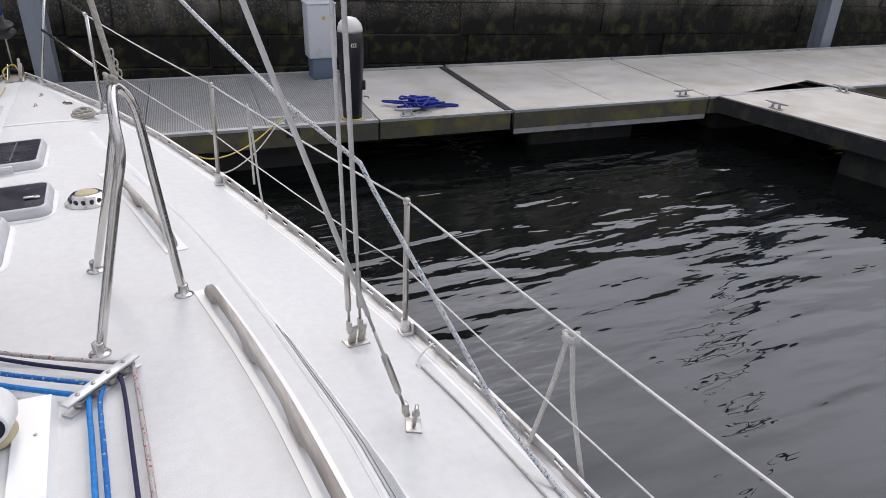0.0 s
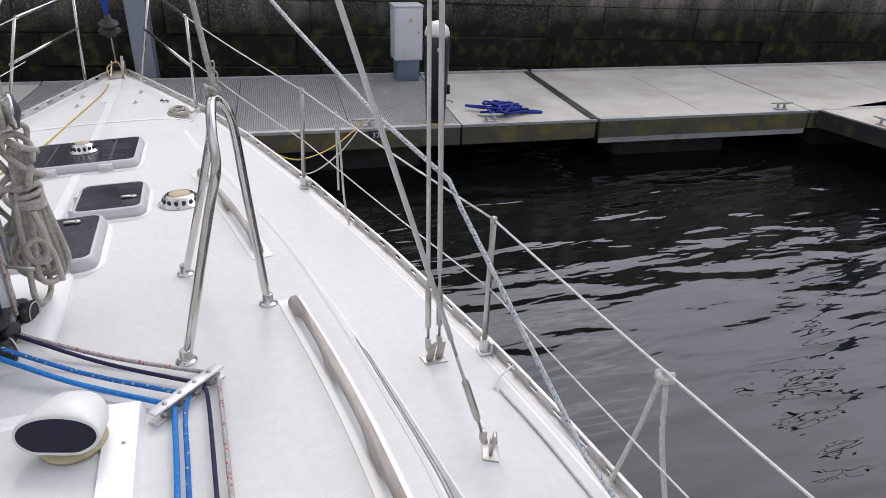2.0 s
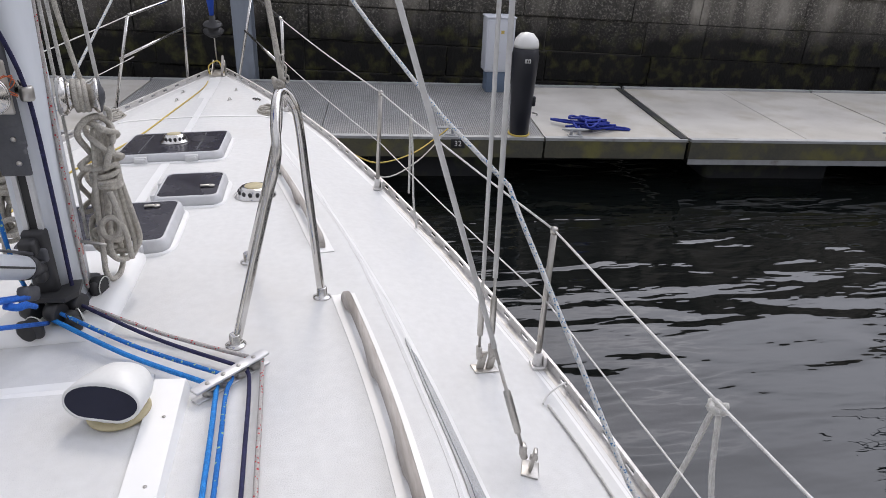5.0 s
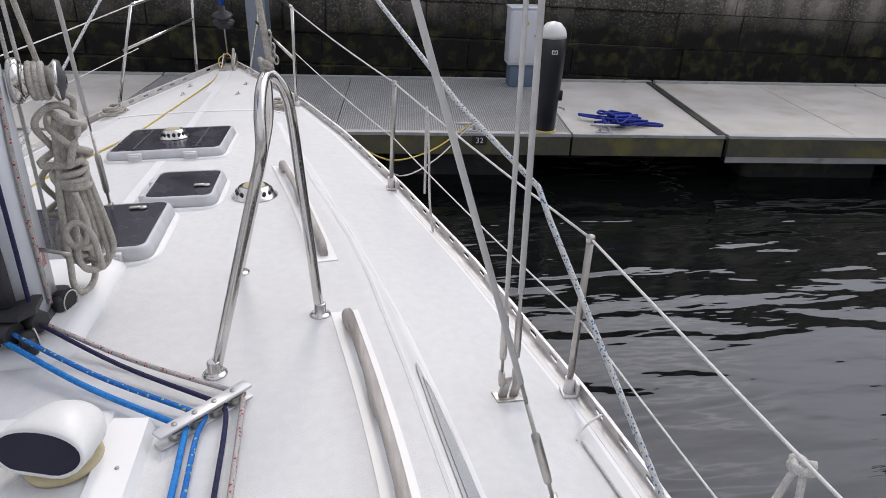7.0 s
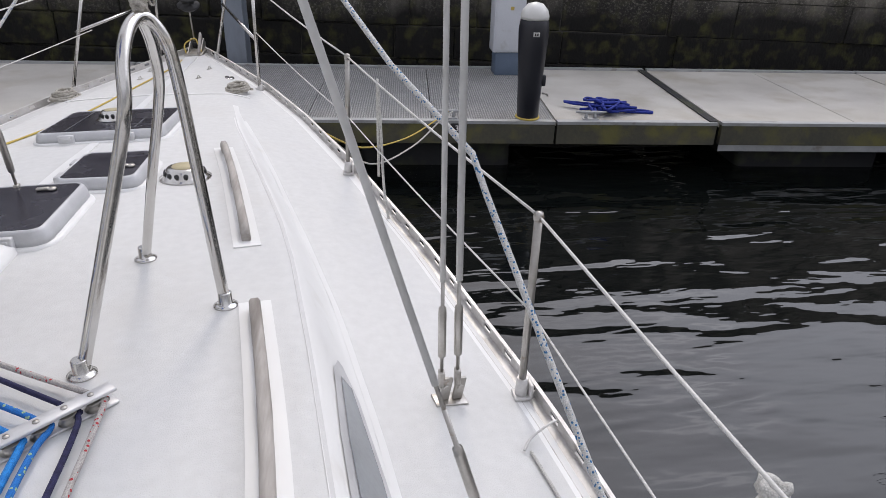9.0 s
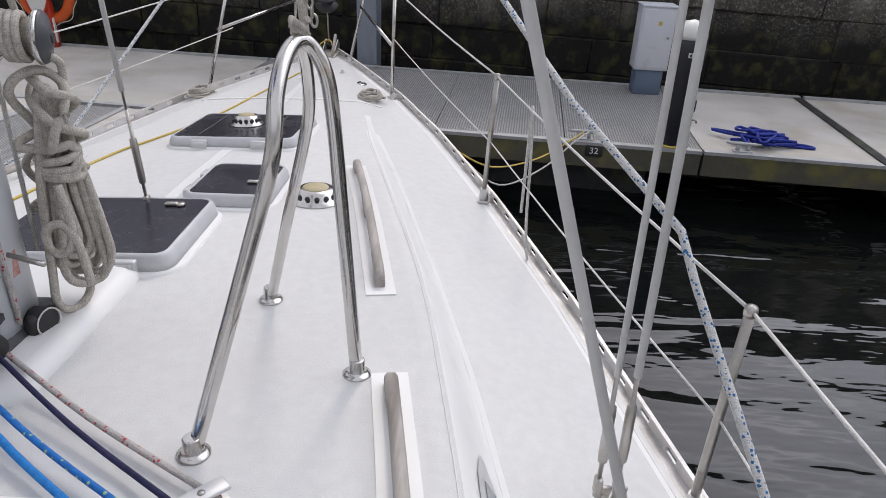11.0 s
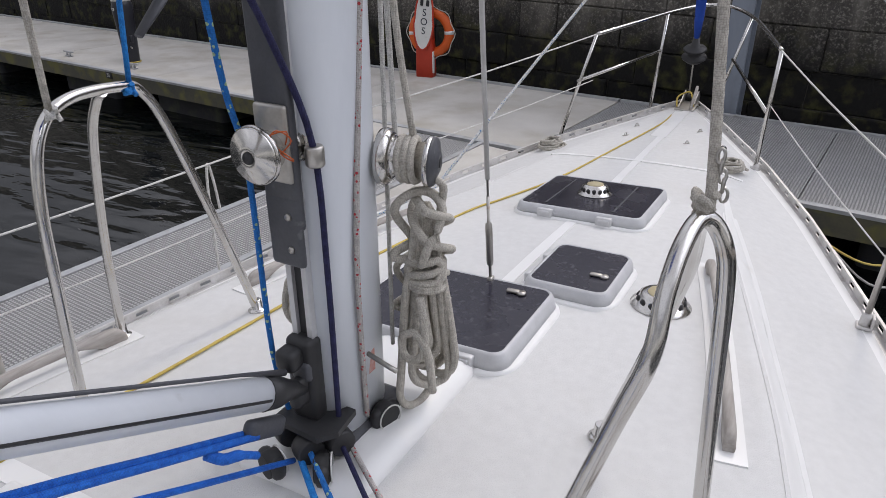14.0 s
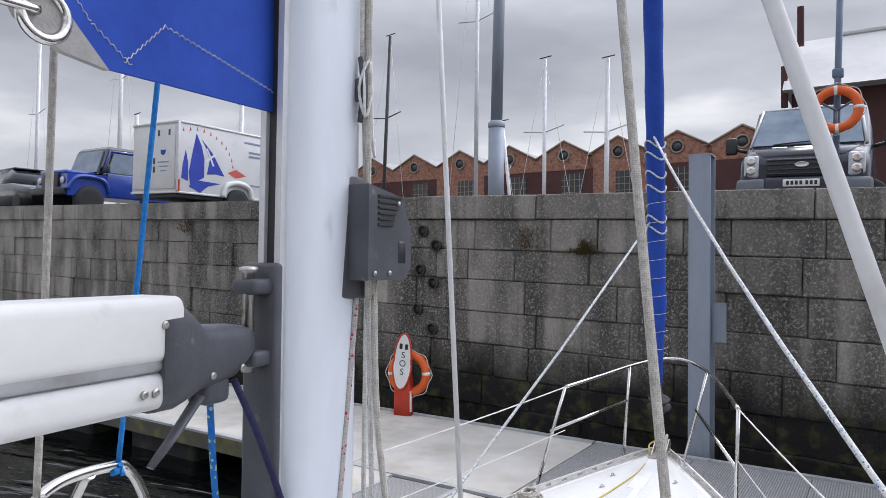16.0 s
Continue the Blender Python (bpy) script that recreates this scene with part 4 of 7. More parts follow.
fh = hatch(0.03, 1.845, 0.285, 0.27, 0.05, [(-0.14, -0.285, 0), (0.13, -0.285, 0)], "dark tinted deck hatch with a vent, closed, on the foredeck")
shell_vent(fh, Matrix.Translation((-0.005, 0.02, 0.049)), 0.082)
for cx in (-0.16, 0.15):
    part("seam", Mesh().box(cx - 0.004, cx + 0.004, -0.22, 0.22, 0.0495, 0.051), DARKGREY, fh)
hatch(0.243, 0.985, 0.145, 0.185, 0.05, [(-0.155, 0.09, 90), (-0.155, -0.09, 90)], "small dark tinted deck hatch, closed", (0.07, -0.05))
hatch(-0.045, 0.525, 0.285, 0.225, 0.055, [(0.17, -0.24, 0)], "large scratched dark deck hatch, closed, before the mast", (0.16, 0.15))
ve = thing("deck_vent", on_deck(0.54, 0.93), "round polished steel deck vent with holes", "vent")
shell_vent(ve, Matrix.Identity(4), 0.10)


# ---- teak handrails on white pads ----
def handrail(line, loops, label):
    """A teak rail of scalloped section along points in plan, standing on feet with open grips between."""
    way = [Vector((x, y, 0)) for x, y in line]
    path = smoothed(way, 12)
    dist = [0.0]
    for p, n_ in zip(path, path[1:]):
        dist.append(dist[-1] + (n_ - p).length)
    ln = dist[-1]

    def at2(s):
        s = max(0.0, min(ln, s))
        for i in range(len(path) - 1):
            if s <= dist[i + 1]:
                return path[i].lerp(path[i + 1], (s - dist[i]) / (dist[i + 1] - dist[i]))
        return path[-1]

    a, b = way[0], way[-1]
    ob = thing("handrail", Matrix.Translation((a.x, a.y, deck_z(a.x, a.y))), label, "handrail", "teak handrails")
    o = ob.matrix_world.translation
    rings = []
    foot, steps = 0.045, loops * 24
    grip = (ln - 2 * foot) / loops
    for i in range(steps + 1):
        s = ln * i / steps
        p = at2(s)
        side = (at2(s + 0.03) - at2(s - 0.03)).normalized().cross(Vector((0, 0, 1)))
        z = deck_z(p.x, p.y)
        f = (((s - foot) / grip) % 1.0) if foot < s < ln - foot else 0.0
        near_foot = min(f, 1 - f) * grip
        arch = 0.033 * min(1.0, max(0.0, near_foot - 0.035) / 0.07) ** 0.6
        end = max(0.0, min(s, ln - s))
        top = 0.028 + 0.027 * min(1.0, end / 0.04) ** 0.5
        w = 0.0145
        rings.append([Vector((p.x, p.y, z)) + side * sx * w + Vector((0, 0, zz)) - o for sx, zz in ((-0.8, 0.001 + arch), (0.8, 0.001 + arch), (1, 0.008 + arch), (1, top - 0.009), (0.6, top), (-0.6, top), (-1, top - 0.009), (-1, 0.008 + arch))])
    part("rail", Mesh().loft(rings), TEAK, ob, "silver-grey weathered teak")
    row = []
    for i in range(25):
        s = -0.04 + (ln + 0.08) * i / 24
        p = at2(s) + (at2(0.05) - at2(0.0)).normalized() * min(0.0, s) + (at2(ln) - at2(ln - 0.05)).normalized() * max(0.0, s - ln)
        mid_s = max(0.03, min(ln - 0.03, s))
        side = (at2(mid_s + 0.03) - at2(mid_s - 0.03)).normalized().cross(Vector((0, 0, 1)))
        l, r = p - side * 0.042, p + side * 0.042
        row.append([Vector((l.x, l.y, deck_z(l.x, l.y) + 0.004)) - o, Vector((r.x, r.y, deck_z(r.x, r.y) + 0.004)) - o, Vector((r.x, r.y, deck_z(r.x, r.y) - 0.01)) - o, Vector((l.x, l.y, deck_z(l.x, l.y) - 0.01)) - o])
    part("pad", Mesh().loft(row, smooth=False), GEL, ob, "smooth white pad")
    return ob


handrail([(0.632, 1.335), (0.735, 0.85), (0.843, 0.275)], 2, "weathered teak handrail on the coachroof, short one")
handrail([(0.912, -0.165), (0.975, -0.62), (1.015, -1.04), (1.062, -1.86)], 4, "weathered teak handrail on the coachroof beside the guard frame")
handrail([(-0.62, 1.42), (-0.72, 0.95), (-0.82, 0.42)], 2, "weathered teak handrail on the port coachroof")
handrail([(-0.925, -0.02), (-0.99, -0.5), (-1.06, -1.7)], 4, "weathered teak handrail on the port coachroof")

# long window in the coachroof side
for s in (1, -1):
    def onside(y, f):
        x = s * (lerp_at(INNER, y) + (lerp_at(OUTER, y) - lerp_at(INNER, y)) * f)
        return Vector((x + s * 0.004, y, deck_z(x, y) + 0.003))
    win = thing("cabin_window", Matrix.Translation(onside(-0.22, 0.5)), "long narrow grey cabin window in the coachroof side", "window", "cabin windows")
    o = win.matrix_world.translation
    ys = [-0.23, -0.32, -0.6, -1.0, -1.6, -2.2]
    fr = Mesh().loft([[onside(y, 0.5 - 0.36 * w) - o, onside(y, 0.5 + 0.4 * w) - o, onside(y, 0.5 + 0.4 * w) - o - Vector((0, 0, 0.02)), onside(y, 0.5 - 0.36 * w) - o - Vector((0, 0, 0.02))] for y, w in zip(ys, (0.1, 0.5, 0.85, 1, 1, 1))], smooth=False)
    part("frame", fr, ALU, win)
    gl = Mesh().loft([[onside(y, 0.5 - 0.22 * w) - o + Vector((0, 0, 0.004)), onside(y, 0.5 + 0.26 * w) - o + Vector((s * 0.003, 0, 0.004)), onside(y, 0.5 + 0.26 * w) - o - Vector((0, 0, 0.01)), onside(y, 0.5 - 0.22 * w) - o - Vector((0, 0, 0.01))] for y, w in zip(ys[1:], (0.3, 0.85, 1, 1, 1))], smooth=False)
    part("pane", gl, stuff("grey_window", (0.16, 0.18, 0.2), (0.22, 0.24, 0.26), 4, 0.12, 0.2), win)

# raised hood aft of the mast, with its sloping front edge
hood = thing("sea_hood", Matrix.Translation((-0.07, -0.6, deck_z(0, -0.6))), "raised white sliding-hatch hood on the coachroof", "hatch hood")
part("top", Mesh().loft([[(px, py - 1.2, z) for px, py in rounded(0.43 + g, 1.16 + g, 0.05)] for z, g in ((-0.02, 0.03), (0.02, 0.025), (0.036, 0.01), (0.04, -0.01))]), NONSKID, hood)
part("side_ridge", Mesh().loft([[(x, py, z) for x, z in ((0.42, -0.02), (0.54, -0.02), (0.52, 0.045), (0.44, 0.05))] for py in (-0.02, -0.08, -2.4)], smooth=False), GEL, hood, "smooth white ridge")
part("front_lip", Mesh().soft_box(0.9, 0.05, 0.035, 0.012, Matrix.Translation((0.0, -0.035, 0.02))), GEL, hood)
for yy in (-0.18, -0.42, -0.7):
    part("screw", Mesh().lathe([(0.005, 0.0), (0.004, 0.002), (0, 0.0025)], 8, Matrix.Translation((0.49, yy, 0.0475))), DULL, hood)
plinth = lone("mast_plinth", Mesh().loft([[(MX + px, MY + 0.08 + py, deck_z(MX + px, MY + py) + z) for px, py in rounded(0.16 + g, 0.3 + g, 0.08)] for z, g in ((-0.02, 0.03), (0.015, 0.02), (0.032, 0.0), (0.036, -0.02))]), GEL, "raised white moulded plinth under the mast", "plinth")

cowl = thing("cowl_vent", Matrix.Translation((0.305, -0.74, deck_z(0.3, -0.74) + 0.036)) @ Matrix.Rotation(radians(8), 4, "Z") @ Matrix.Scale(0.93, 4), "white plastic cowl vent with dark opening, on the hood", "vent")
part("base_ring", Mesh().lathe([(0.084, 0), (0.084, 0.006), (0.076, 0.012), (0.066, 0.014)], 32), CREAM, cowl, "yellowed base ring")
part("neck", Mesh().lathe([(0.068, 0.008), (0.064, 0.03), (0.068, 0.055)], 28), BRIGHT, cowl)
fwd_ = Vector((-0.43, -0.903, 0))
side_ = Vector((-0.903, 0.43, 0))


def scoop(s_, hw, zb, zm, zt, n_=36):
    """One closed section of the cowl, across its mouth's axis: a low arch above, a flat keel below."""
    ring = []
    for k in range(n_):
        a_ = 2 * math.pi * k / n_
        c_, d_ = math.cos(a_), math.sin(a_)
        if d_ >= 0:
            x_, z_ = hw * c_, zm + (zt - zm) * d_ ** 0.9
        else:
            x_, z_ = hw * math.copysign(abs(c_) ** (1.0 + 0.35 * abs(d_)), c_), zm - (zm - zb) * min(1.0, 1.25 * abs(d_))
        ring.append(tuple(fwd_ * (s_ - 0.55 * max(0.0, s_ + 0.02) / 0.11 * (z_ - zb)) + side_ * x_ + Vector((0, 0, z_))))
    return ring


part("hood", Mesh().loft([scoop(*r_) for r_ in ((-0.104, 0.006, 0.062, 0.066, 0.07), (-0.1, 0.03, 0.048, 0.062, 0.084), (-0.086, 0.056, 0.036, 0.062, 0.104), (-0.06, 0.078, 0.03, 0.064, 0.122),
     (-0.02, 0.094, 0.03, 0.066, 0.132), (0.03, 0.103, 0.032, 0.072, 0.134), (0.07, 0.109, 0.035, 0.078, 0.131), (0.088, 0.111, 0.037, 0.080, 0.128), (0.091, 0.108, 0.040, 0.080, 0.124), (0.086, 0.102, 0.044, 0.080, 0.119))], caps=False), BRIGHT, cowl)
part("opening", Mesh().loft([scoop(0.0865, 0.1015, 0.0445, 0.080, 0.1185), scoop(0.06, 0.096, 0.046, 0.078, 0.118), scoop(0.0, 0.08, 0.05, 0.076, 0.116), scoop(-0.03, 0.02, 0.062, 0.07, 0.078)]), stuff("navy_inside", (0.008, 0.01, 0.03), None, 8, 0.6), cowl, "dark navy mouth")

# ---- line organiser and the lines led aft ----
oa, ob_ = Vector((0.49, -0.682, deck_z(0.49, -0.68))), Vector((0.65, -0.528, deck_z(0.65, -0.53)))
org = thing("line_organiser", Matrix.Translation(oa), "aluminium deck organiser with sheaves turning the lines aft", "deck organiser")
od = ob_ - oa
om = od.to_track_quat("X", "Z").to_matrix().to_4x4()
L = od.length
part("top_plate", Mesh().soft_box(L + 0.03, 0.034, 0.009, 0.003, om @ Matrix.Translation((L / 2, 0, 0.036))), ALU, org, "white aluminium top plate")
part("base_plate", Mesh().soft_box(L + 0.03, 0.034, 0.006, 0.002, om @ Matrix.Translation((L / 2, 0, 0.004))), ALU, org)
SHEAVES = []
for i in range(4):
    s = L * (0.14 + 0.24 * i)
    part("sheave", Mesh().lathe([(0.019, 0), (0.013, 0.008), (0.013, 0.012), (0.019, 0.02)], 18, om @ Matrix.Translation((s, -0.004, 0.009))), DULL, org)
    part("bolt", Mesh().lathe([(0.007, 0), (0.006, 0.003), (0, 0.004)], 10, om @ Matrix.Translation((s, 0, 0.04))), DULL, org)
    SHEAVES.append(oa + od.normalized() * s + Vector((0.004, 0.004, 0.02)))
FOOT = [Vector((-0.01, -0.265, 0.085)), Vector((0.01, -0.255, 0.10)), Vector((0.06, -0.20, 0.09)), Vector((0.04, -0.16, 0.075))]
AFT = [0.545, 0.57, 0.63, 0.662]
for i, (mat_, r, lab) in enumerate(((BLUEROPE, 0.0075, "bright blue halyard led along the deck to the organiser"), (BLUEFLECK, 0.0065, "blue flecked halyard led along the deck to the organiser"),
                                   (NAVYROPE, 0.006, "dark navy halyard led along the deck to the organiser"), (REDFLECK, 0.0065, "grey halyard with red flecks led along the deck"))):
    s = SHEAVES[i]
    mid_ = FOOT[i].lerp(s, 0.5) - Vector((0, 0, 0.012))
    turn = s + Vector((0.016, 0.0, 0))
    lone("halyard_tail", Mesh().tube(smoothed([FOOT[i], mid_, s + (FOOT[i] - s).normalized() * 0.02 + Vector((0.008, 0.010, 0)), turn, Vector((AFT[i] - 0.008, s.y - 0.08, s.z)), Vector((AFT[i], -1.0, deck_z(AFT[i], -1.0) + 0.02)), Vector((AFT[i] + 0.02, -2.0, deck_z(0.6, -2.0) + 0.03)), Vector((AFT[i] + 0.03, -3.2, deck_z(0.6, -3.2) + 0.03))], 6), r, 8), mat_, lab, "rope", "halyard tails")


# ---- mast fittings ----
def winch(name, base, axis, r, label, turns=0):
    m = aim(base, Vector(base) + Vector(axis))
    ob = thing(name, m, label, "winch", "mast winches")
    part("flange", Mesh().lathe([(0, 0), (r * 0.95, 0), (r, 0.008), (r * 0.98, 0.022), (r * 0.8, 0.03)], 32), STEEL, ob)
    part("drum", Mesh().lathe([(r * 0.8, 0.028), (r * 0.62, 0.04), (r * 0.58, 0.075), (r * 0.66, 0.095), (r * 0.86, 0.105), (r * 0.9, 0.108), (r * 0.88, 0.116)], 32), STEEL, ob)
    part("cap", Mesh().lathe([(r * 0.88, 0.114), (r * 0.82, 0.121), (r * 0.42, 0.127), (r * 0.36, 0.131), (r * 0.2, 0.132), (0.008, 0.128), (0, 0.128)], 32), STEEL if not turns else DARKGREY, ob)
    part("socket", Mesh().lathe([(r * 0.19, 0.127), (r * 0.19, 0.1335), (0, 0.1335)], 8), BLACK, ob)
    if turns:
        hel = [(0.045 * math.cos(a), 0.045 * math.sin(a), 0.044 + 0.014 * a / 6.283) for a in [6.283 * turns * k / (16 * turns) for k in range(16 * turns + 1)]]
        part("rope_winding", Mesh().tube(hel, 0.0085, 8), CREAMROPE, ob, "rope wound round the drum")
    return ob


winch("mast_winch", (-0.012, -0.165, 0.775), (0.02, -1, 0.0), 0.062, "polished chrome halyard winch on the after side of the mast")
winch("mast_winch", (0.06, 0.02, 0.70), (1, 0.25, -0.04), 0.062, "chrome mast winch with turns of grey rope", turns=3)
gear = thing("gooseneck_plate", Matrix.Translation((MX, MY - 0.13, 0.55)), "long dark grey mast plate carrying winch and gooseneck", "mast fitting")
part("upper_plate", Mesh().soft_box(0.085, 0.02, 0.72, 0.008, Matrix.Translation((0.005, -0.012, 0.42))), DARKGREY, gear)
part("winch_plate", Mesh().soft_box(0.076, 0.014, 0.15, 0.008, Matrix.Translation((0.005, -0.024, 0.235))), DULL, gear, "steel winch base plate")
part("lower_plate", Mesh().soft_box(0.082, 0.016, 0.15, 0.01, Matrix.Translation((0.005, -0.016, 0.055))), DARKGREY, gear)
for zz in (0.02, 0.09):
    part("bolt", Mesh().lathe([(0.008, 0), (0.007, 0.004), (0, 0.005)], 12, Matrix.Translation((0.02, -0.024, zz)) @ Matrix.Rotation(radians(90), 4, "X")), DULL, gear)
for zz in (0.60, 0.735):
    part("bracket", Mesh().soft_box(0.06, 0.055, 0.03, 0.008, Matrix.Translation((0.005, -0.04, zz))), DARKGREY, gear)
part("pin", Mesh().lathe([(0.012, 0.575), (0.012, 0.76), (0.018, 0.762), (0.018, 0.772), (0, 0.774)], 14, Matrix.Translation((0.005, -0.052, 0))), DULL, gear)
part("line_tangle", Mesh().tube(smoothed([(0.05 + 0.02 * math.sin(i * 2.1), -0.055 + 0.012 * math.cos(i * 1.7), 0.245 + 0.03 * math.sin(i * 1.3)) for i in range(9)], 4), 0.0014, 5), stuff("orange_cord", (0.6, 0.13, 0.04), None, 40, 0.8), gear, "thin orange cord")

boom = thing("boom", Matrix.Translation((0.0, -0.27, 1.185)), "white aluminium boom with dark grey end casting", "boom")


def boom_ring(y, hx, z0, z1, r):
    return [(px, y, (z0 + z1) / 2 + pz) for px, pz in rounded(hx, (z1 - z0) / 2, r, 4)]


part("upper_extrusion", Mesh().loft([boom_ring(y, 0.058, -0.011, 0.092, 0.02) for y in (-0.2, -2.0, -4.4)]), BOOMWHITE, boom)
part("lower_extrusion", Mesh().loft([boom_ring(y, 0.056, -0.08, -0.021, 0.02) for y in (-0.2, -2.0, -4.4)]), BOOMWHITE, boom)
part("groove", Mesh().loft([boom_ring(y, 0.053, -0.022, 0.006, 0.008) for y in (-0.2, -4.4)]), GALV, boom, "dark slot along the side")
part("end_casting", Mesh().loft([boom_ring(-0.235, 0.059, -0.088, 0.088, 0.036), boom_ring(-0.2, 0.0595, -0.088, 0.088, 0.036), boom_ring(-0.17, 0.055, -0.08, 0.07, 0.034), boom_ring(-0.13, 0.042, -0.07, 0.04, 0.03), boom_ring(-0.05, 0.034, -0.06, 0.035, 0.026), boom_ring(-0.02, 0.028, -0.04, 0.03, 0.02), boom_ring(0.0, 0.022, -0.03, 0.025, 0.02)]), DARKGREY, boom)
part("sheave_box", Mesh().soft_box(0.05, 0.06, 0.05, 0.012, Matrix.Translation((0.0, -0.09, -0.075))), DARKGREY, boom)
part("lever", Mesh().tube([(0.02, -0.13, -0.08), (0.03, -0.19, -0.13), (0.03, -0.235, -0.17)], [0.012, 0.011, 0.008], 8, flat=0.5), DARKGREY, boom)
for yy, zz in ((-0.12, -0.045), (-0.05, -0.04), (-0.235, 0.05), (-0.27, -0.05), (-0.25, -0.05)):
    part("bolt", Mesh().lathe([(0.0065, 0), (0.006, 0.003), (0.003, 0.004), (0, 0.003)], 12, Matrix.Translation((0.057 if yy < -0.2 else 0.04, yy, zz)) @ Matrix.Rotation(radians(90), 4, "Y")), DULL, boom)

vang = thing("boom_vang", Matrix.Translation((0.0, -0.24, 0.24)), "white rod vang with black end fittings and blue tackle below", "boom vang")
vd = Vector((0.0, -0.60, 0.325)).normalized()
vat = lambda s: tuple(vd * s)
part("tube", Mesh().tube([vat(0.12), vat(0.7), vat(1.8)], 0.035, 18), MASTPAINT, vang)
part("slot", Mesh().tube([Vector(vat(0.14)) + Vector((0.034, 0, -0.003)), Vector(vat(1.8)) + Vector((0.034, 0, -0.003))], 0.0035, 6), BLACK, vang)
part("end_fork", Mesh().tube([vat(0.0), vat(0.05), vat(0.09), vat(0.13)], [0.018, 0.024, 0.035, 0.037], 16).soft_box(0.03, 0.06, 0.07, 0.01, Matrix.Translation((0, 0.0, -0.005))), BLACK, vang, "black cast fork")
part("jaw", Mesh().soft_box(0.05, 0.05, 0.05, 0.01, Matrix.Translation((0, 0.025, 0.04))), DARKGREY, vang)
part("top_wire", Mesh().tube([Vector(vat(0.05)) + Vector((0, 0, 0.045)), Vector(vat(0.18)) + Vector((0, 0, 0.05)), Vector(vat(1.6)) + Vector((0, 0, 0.05))], [0.008, 0.004, 0.004], 8), DARKGREY, vang)
tack = thing("vang_tackle", Matrix.Translation((0.0, -0.36, 0.22)), "thick bright blue rope tackle of the vang", "rope")
for k, (dx, dz) in enumerate(((-0.009, 0.006), (0.009, 0.004))):
    part("fall", Mesh().tube(smoothed([(dx, -0.03, dz), (dx * 1.1, -0.25, 0.11 + dz), (dx * 1.2, -0.5, 0.235 + dz), (dx, -1.4, 0.66 + dz)], 4), 0.0078, 8), VANGBLUE, tack)
part("block", Mesh().soft_box(0.03, 0.11, 0.045, 0.012, Matrix.Translation((0, 0.0, 0.0)) @ Matrix.Rotation(radians(-28), 4, "X")), DARKGREY, tack)
part("knot_end", Mesh().tube(smoothed([(0.0, -0.15, 0.05), (0.02, -0.13, 0.03), (0.03, -0.10, 0.02), (0.035, -0.06, -0.01)], 4), [0.011] * 9 + [0.008] * 4, 8), VANGBLUE, tack, "knotted dark-whipped rope end")
lone("vang_line", Mesh().tube([(0.0, -0.29, 0.075), (0.0, -0.55, 0.225), (0.0, -0.86, 0.41), (0.0, -1.8, 0.95)], 0.0068, 8), VANGBLUE, "bright blue control line from mast foot to boom", "rope")

# mast foot casting and turning blocks
footc = thing("mast_base_fitting", Matrix.Translation((MX, MY - 0.1, 0.05)), "black mast base casting with turning blocks", "mast fitting")
part("bracket", Mesh().soft_box(0.07, 0.045, 0.21, 0.012, Matrix.Translation((0.005, -0.035, 0.2))).soft_box(0.05, 0.05, 0.05, 0.012, Matrix.Translation((-0.005, -0.07, 0.265))), BLACK, footc)
part("shelf", Mesh().prism([(-0.06, -0.09), (0.07, -0.1), (0.1, -0.06), (0.09, 0.02), (-0.06, 0.02)], 0.085, 0.1), BLACK, footc)
for bx, by in ((-0.045, -0.06), (0.03, -0.085), (0.075, -0.03)):
    part("sheave_case", Mesh().lathe([(0.03, -0.022), (0.033, -0.01), (0.033, 0.01), (0.03, 0.022)], 20, Matrix.Translation((bx, by, 0.045)) @ Matrix.Rotation(radians(90), 4, "Y") @ Matrix.Rotation(radians(25), 4, "X")), BLACK, footc)
for (bx, by, rz) in ((-0.03, -0.14, 70), (0.08, -0.10, 35), (0.10, 0.12, -15), (-0.1, 0.05, 10)):
    m = Matrix.Translation((bx, by, 0.02)) @ Matrix.Rotation(radians(rz), 4, "Z")
    blk = part("turning_block", Mesh().soft_box(0.034, 0.085, 0.05, 0.014, m), BLACK, footc)
    part("roller", Mesh().lathe([(0.03, -0.019), (0.032, 0.0), (0.03, 0.019)], 18, m @ Matrix.Rotation(radians(90), 4, "Y")), RUBBER, blk)
    part("ring", Mesh().tube([m @ Vector((0.021, 0.033 * math.cos(a), 0.033 * math.sin(a))) for a in [2 * math.pi * k / 18 for k in range(18)]], 0.002, 6, closed=True), WIRE, blk)
part("eye_bolt", Mesh().tube([(0.075, 0.1, 0.2), (0.14, 0.09, 0.19), (0.16, 0.09, 0.185)], 0.006, 8), DULL, footc)

# halyards on the mast
def mline(name, pts, r, mat_, label):
    return lone(name, Mesh().tube(smoothed(pts, 5), r, 8), mat_, label, "rope", "halyards")


mline("halyard", [(0.068, -0.10, 0.09), (0.075, -0.11, 0.5), (0.072, -0.06, 0.9), (0.075, -0.005, 1.4), (0.076, 0.02, 2.0), (0.09, 0.03, 6)], 0.0065, REDFLECK, "grey halyard with red flecks running up the mast")
mline("halyard", [(0.055, -0.19, 0.09), (0.06, -0.19, 0.5), (0.056, -0.195, 0.78), (0.03, -0.25, 0.98), (0.01, -0.31, 1.12)], 0.0065, NAVYROPE, "dark navy reefing line from the boom down the mast")
mline("halyard", [(-0.03, -0.33, 1.12), (-0.05, -0.29, 0.9), (-0.075, -0.235, 0.72), (-0.08, -0.23, 0.3), (-0.05, -0.22, 0.1)], 0.0065, BLUEFLECK, "blue flecked reefing line beside the mast")
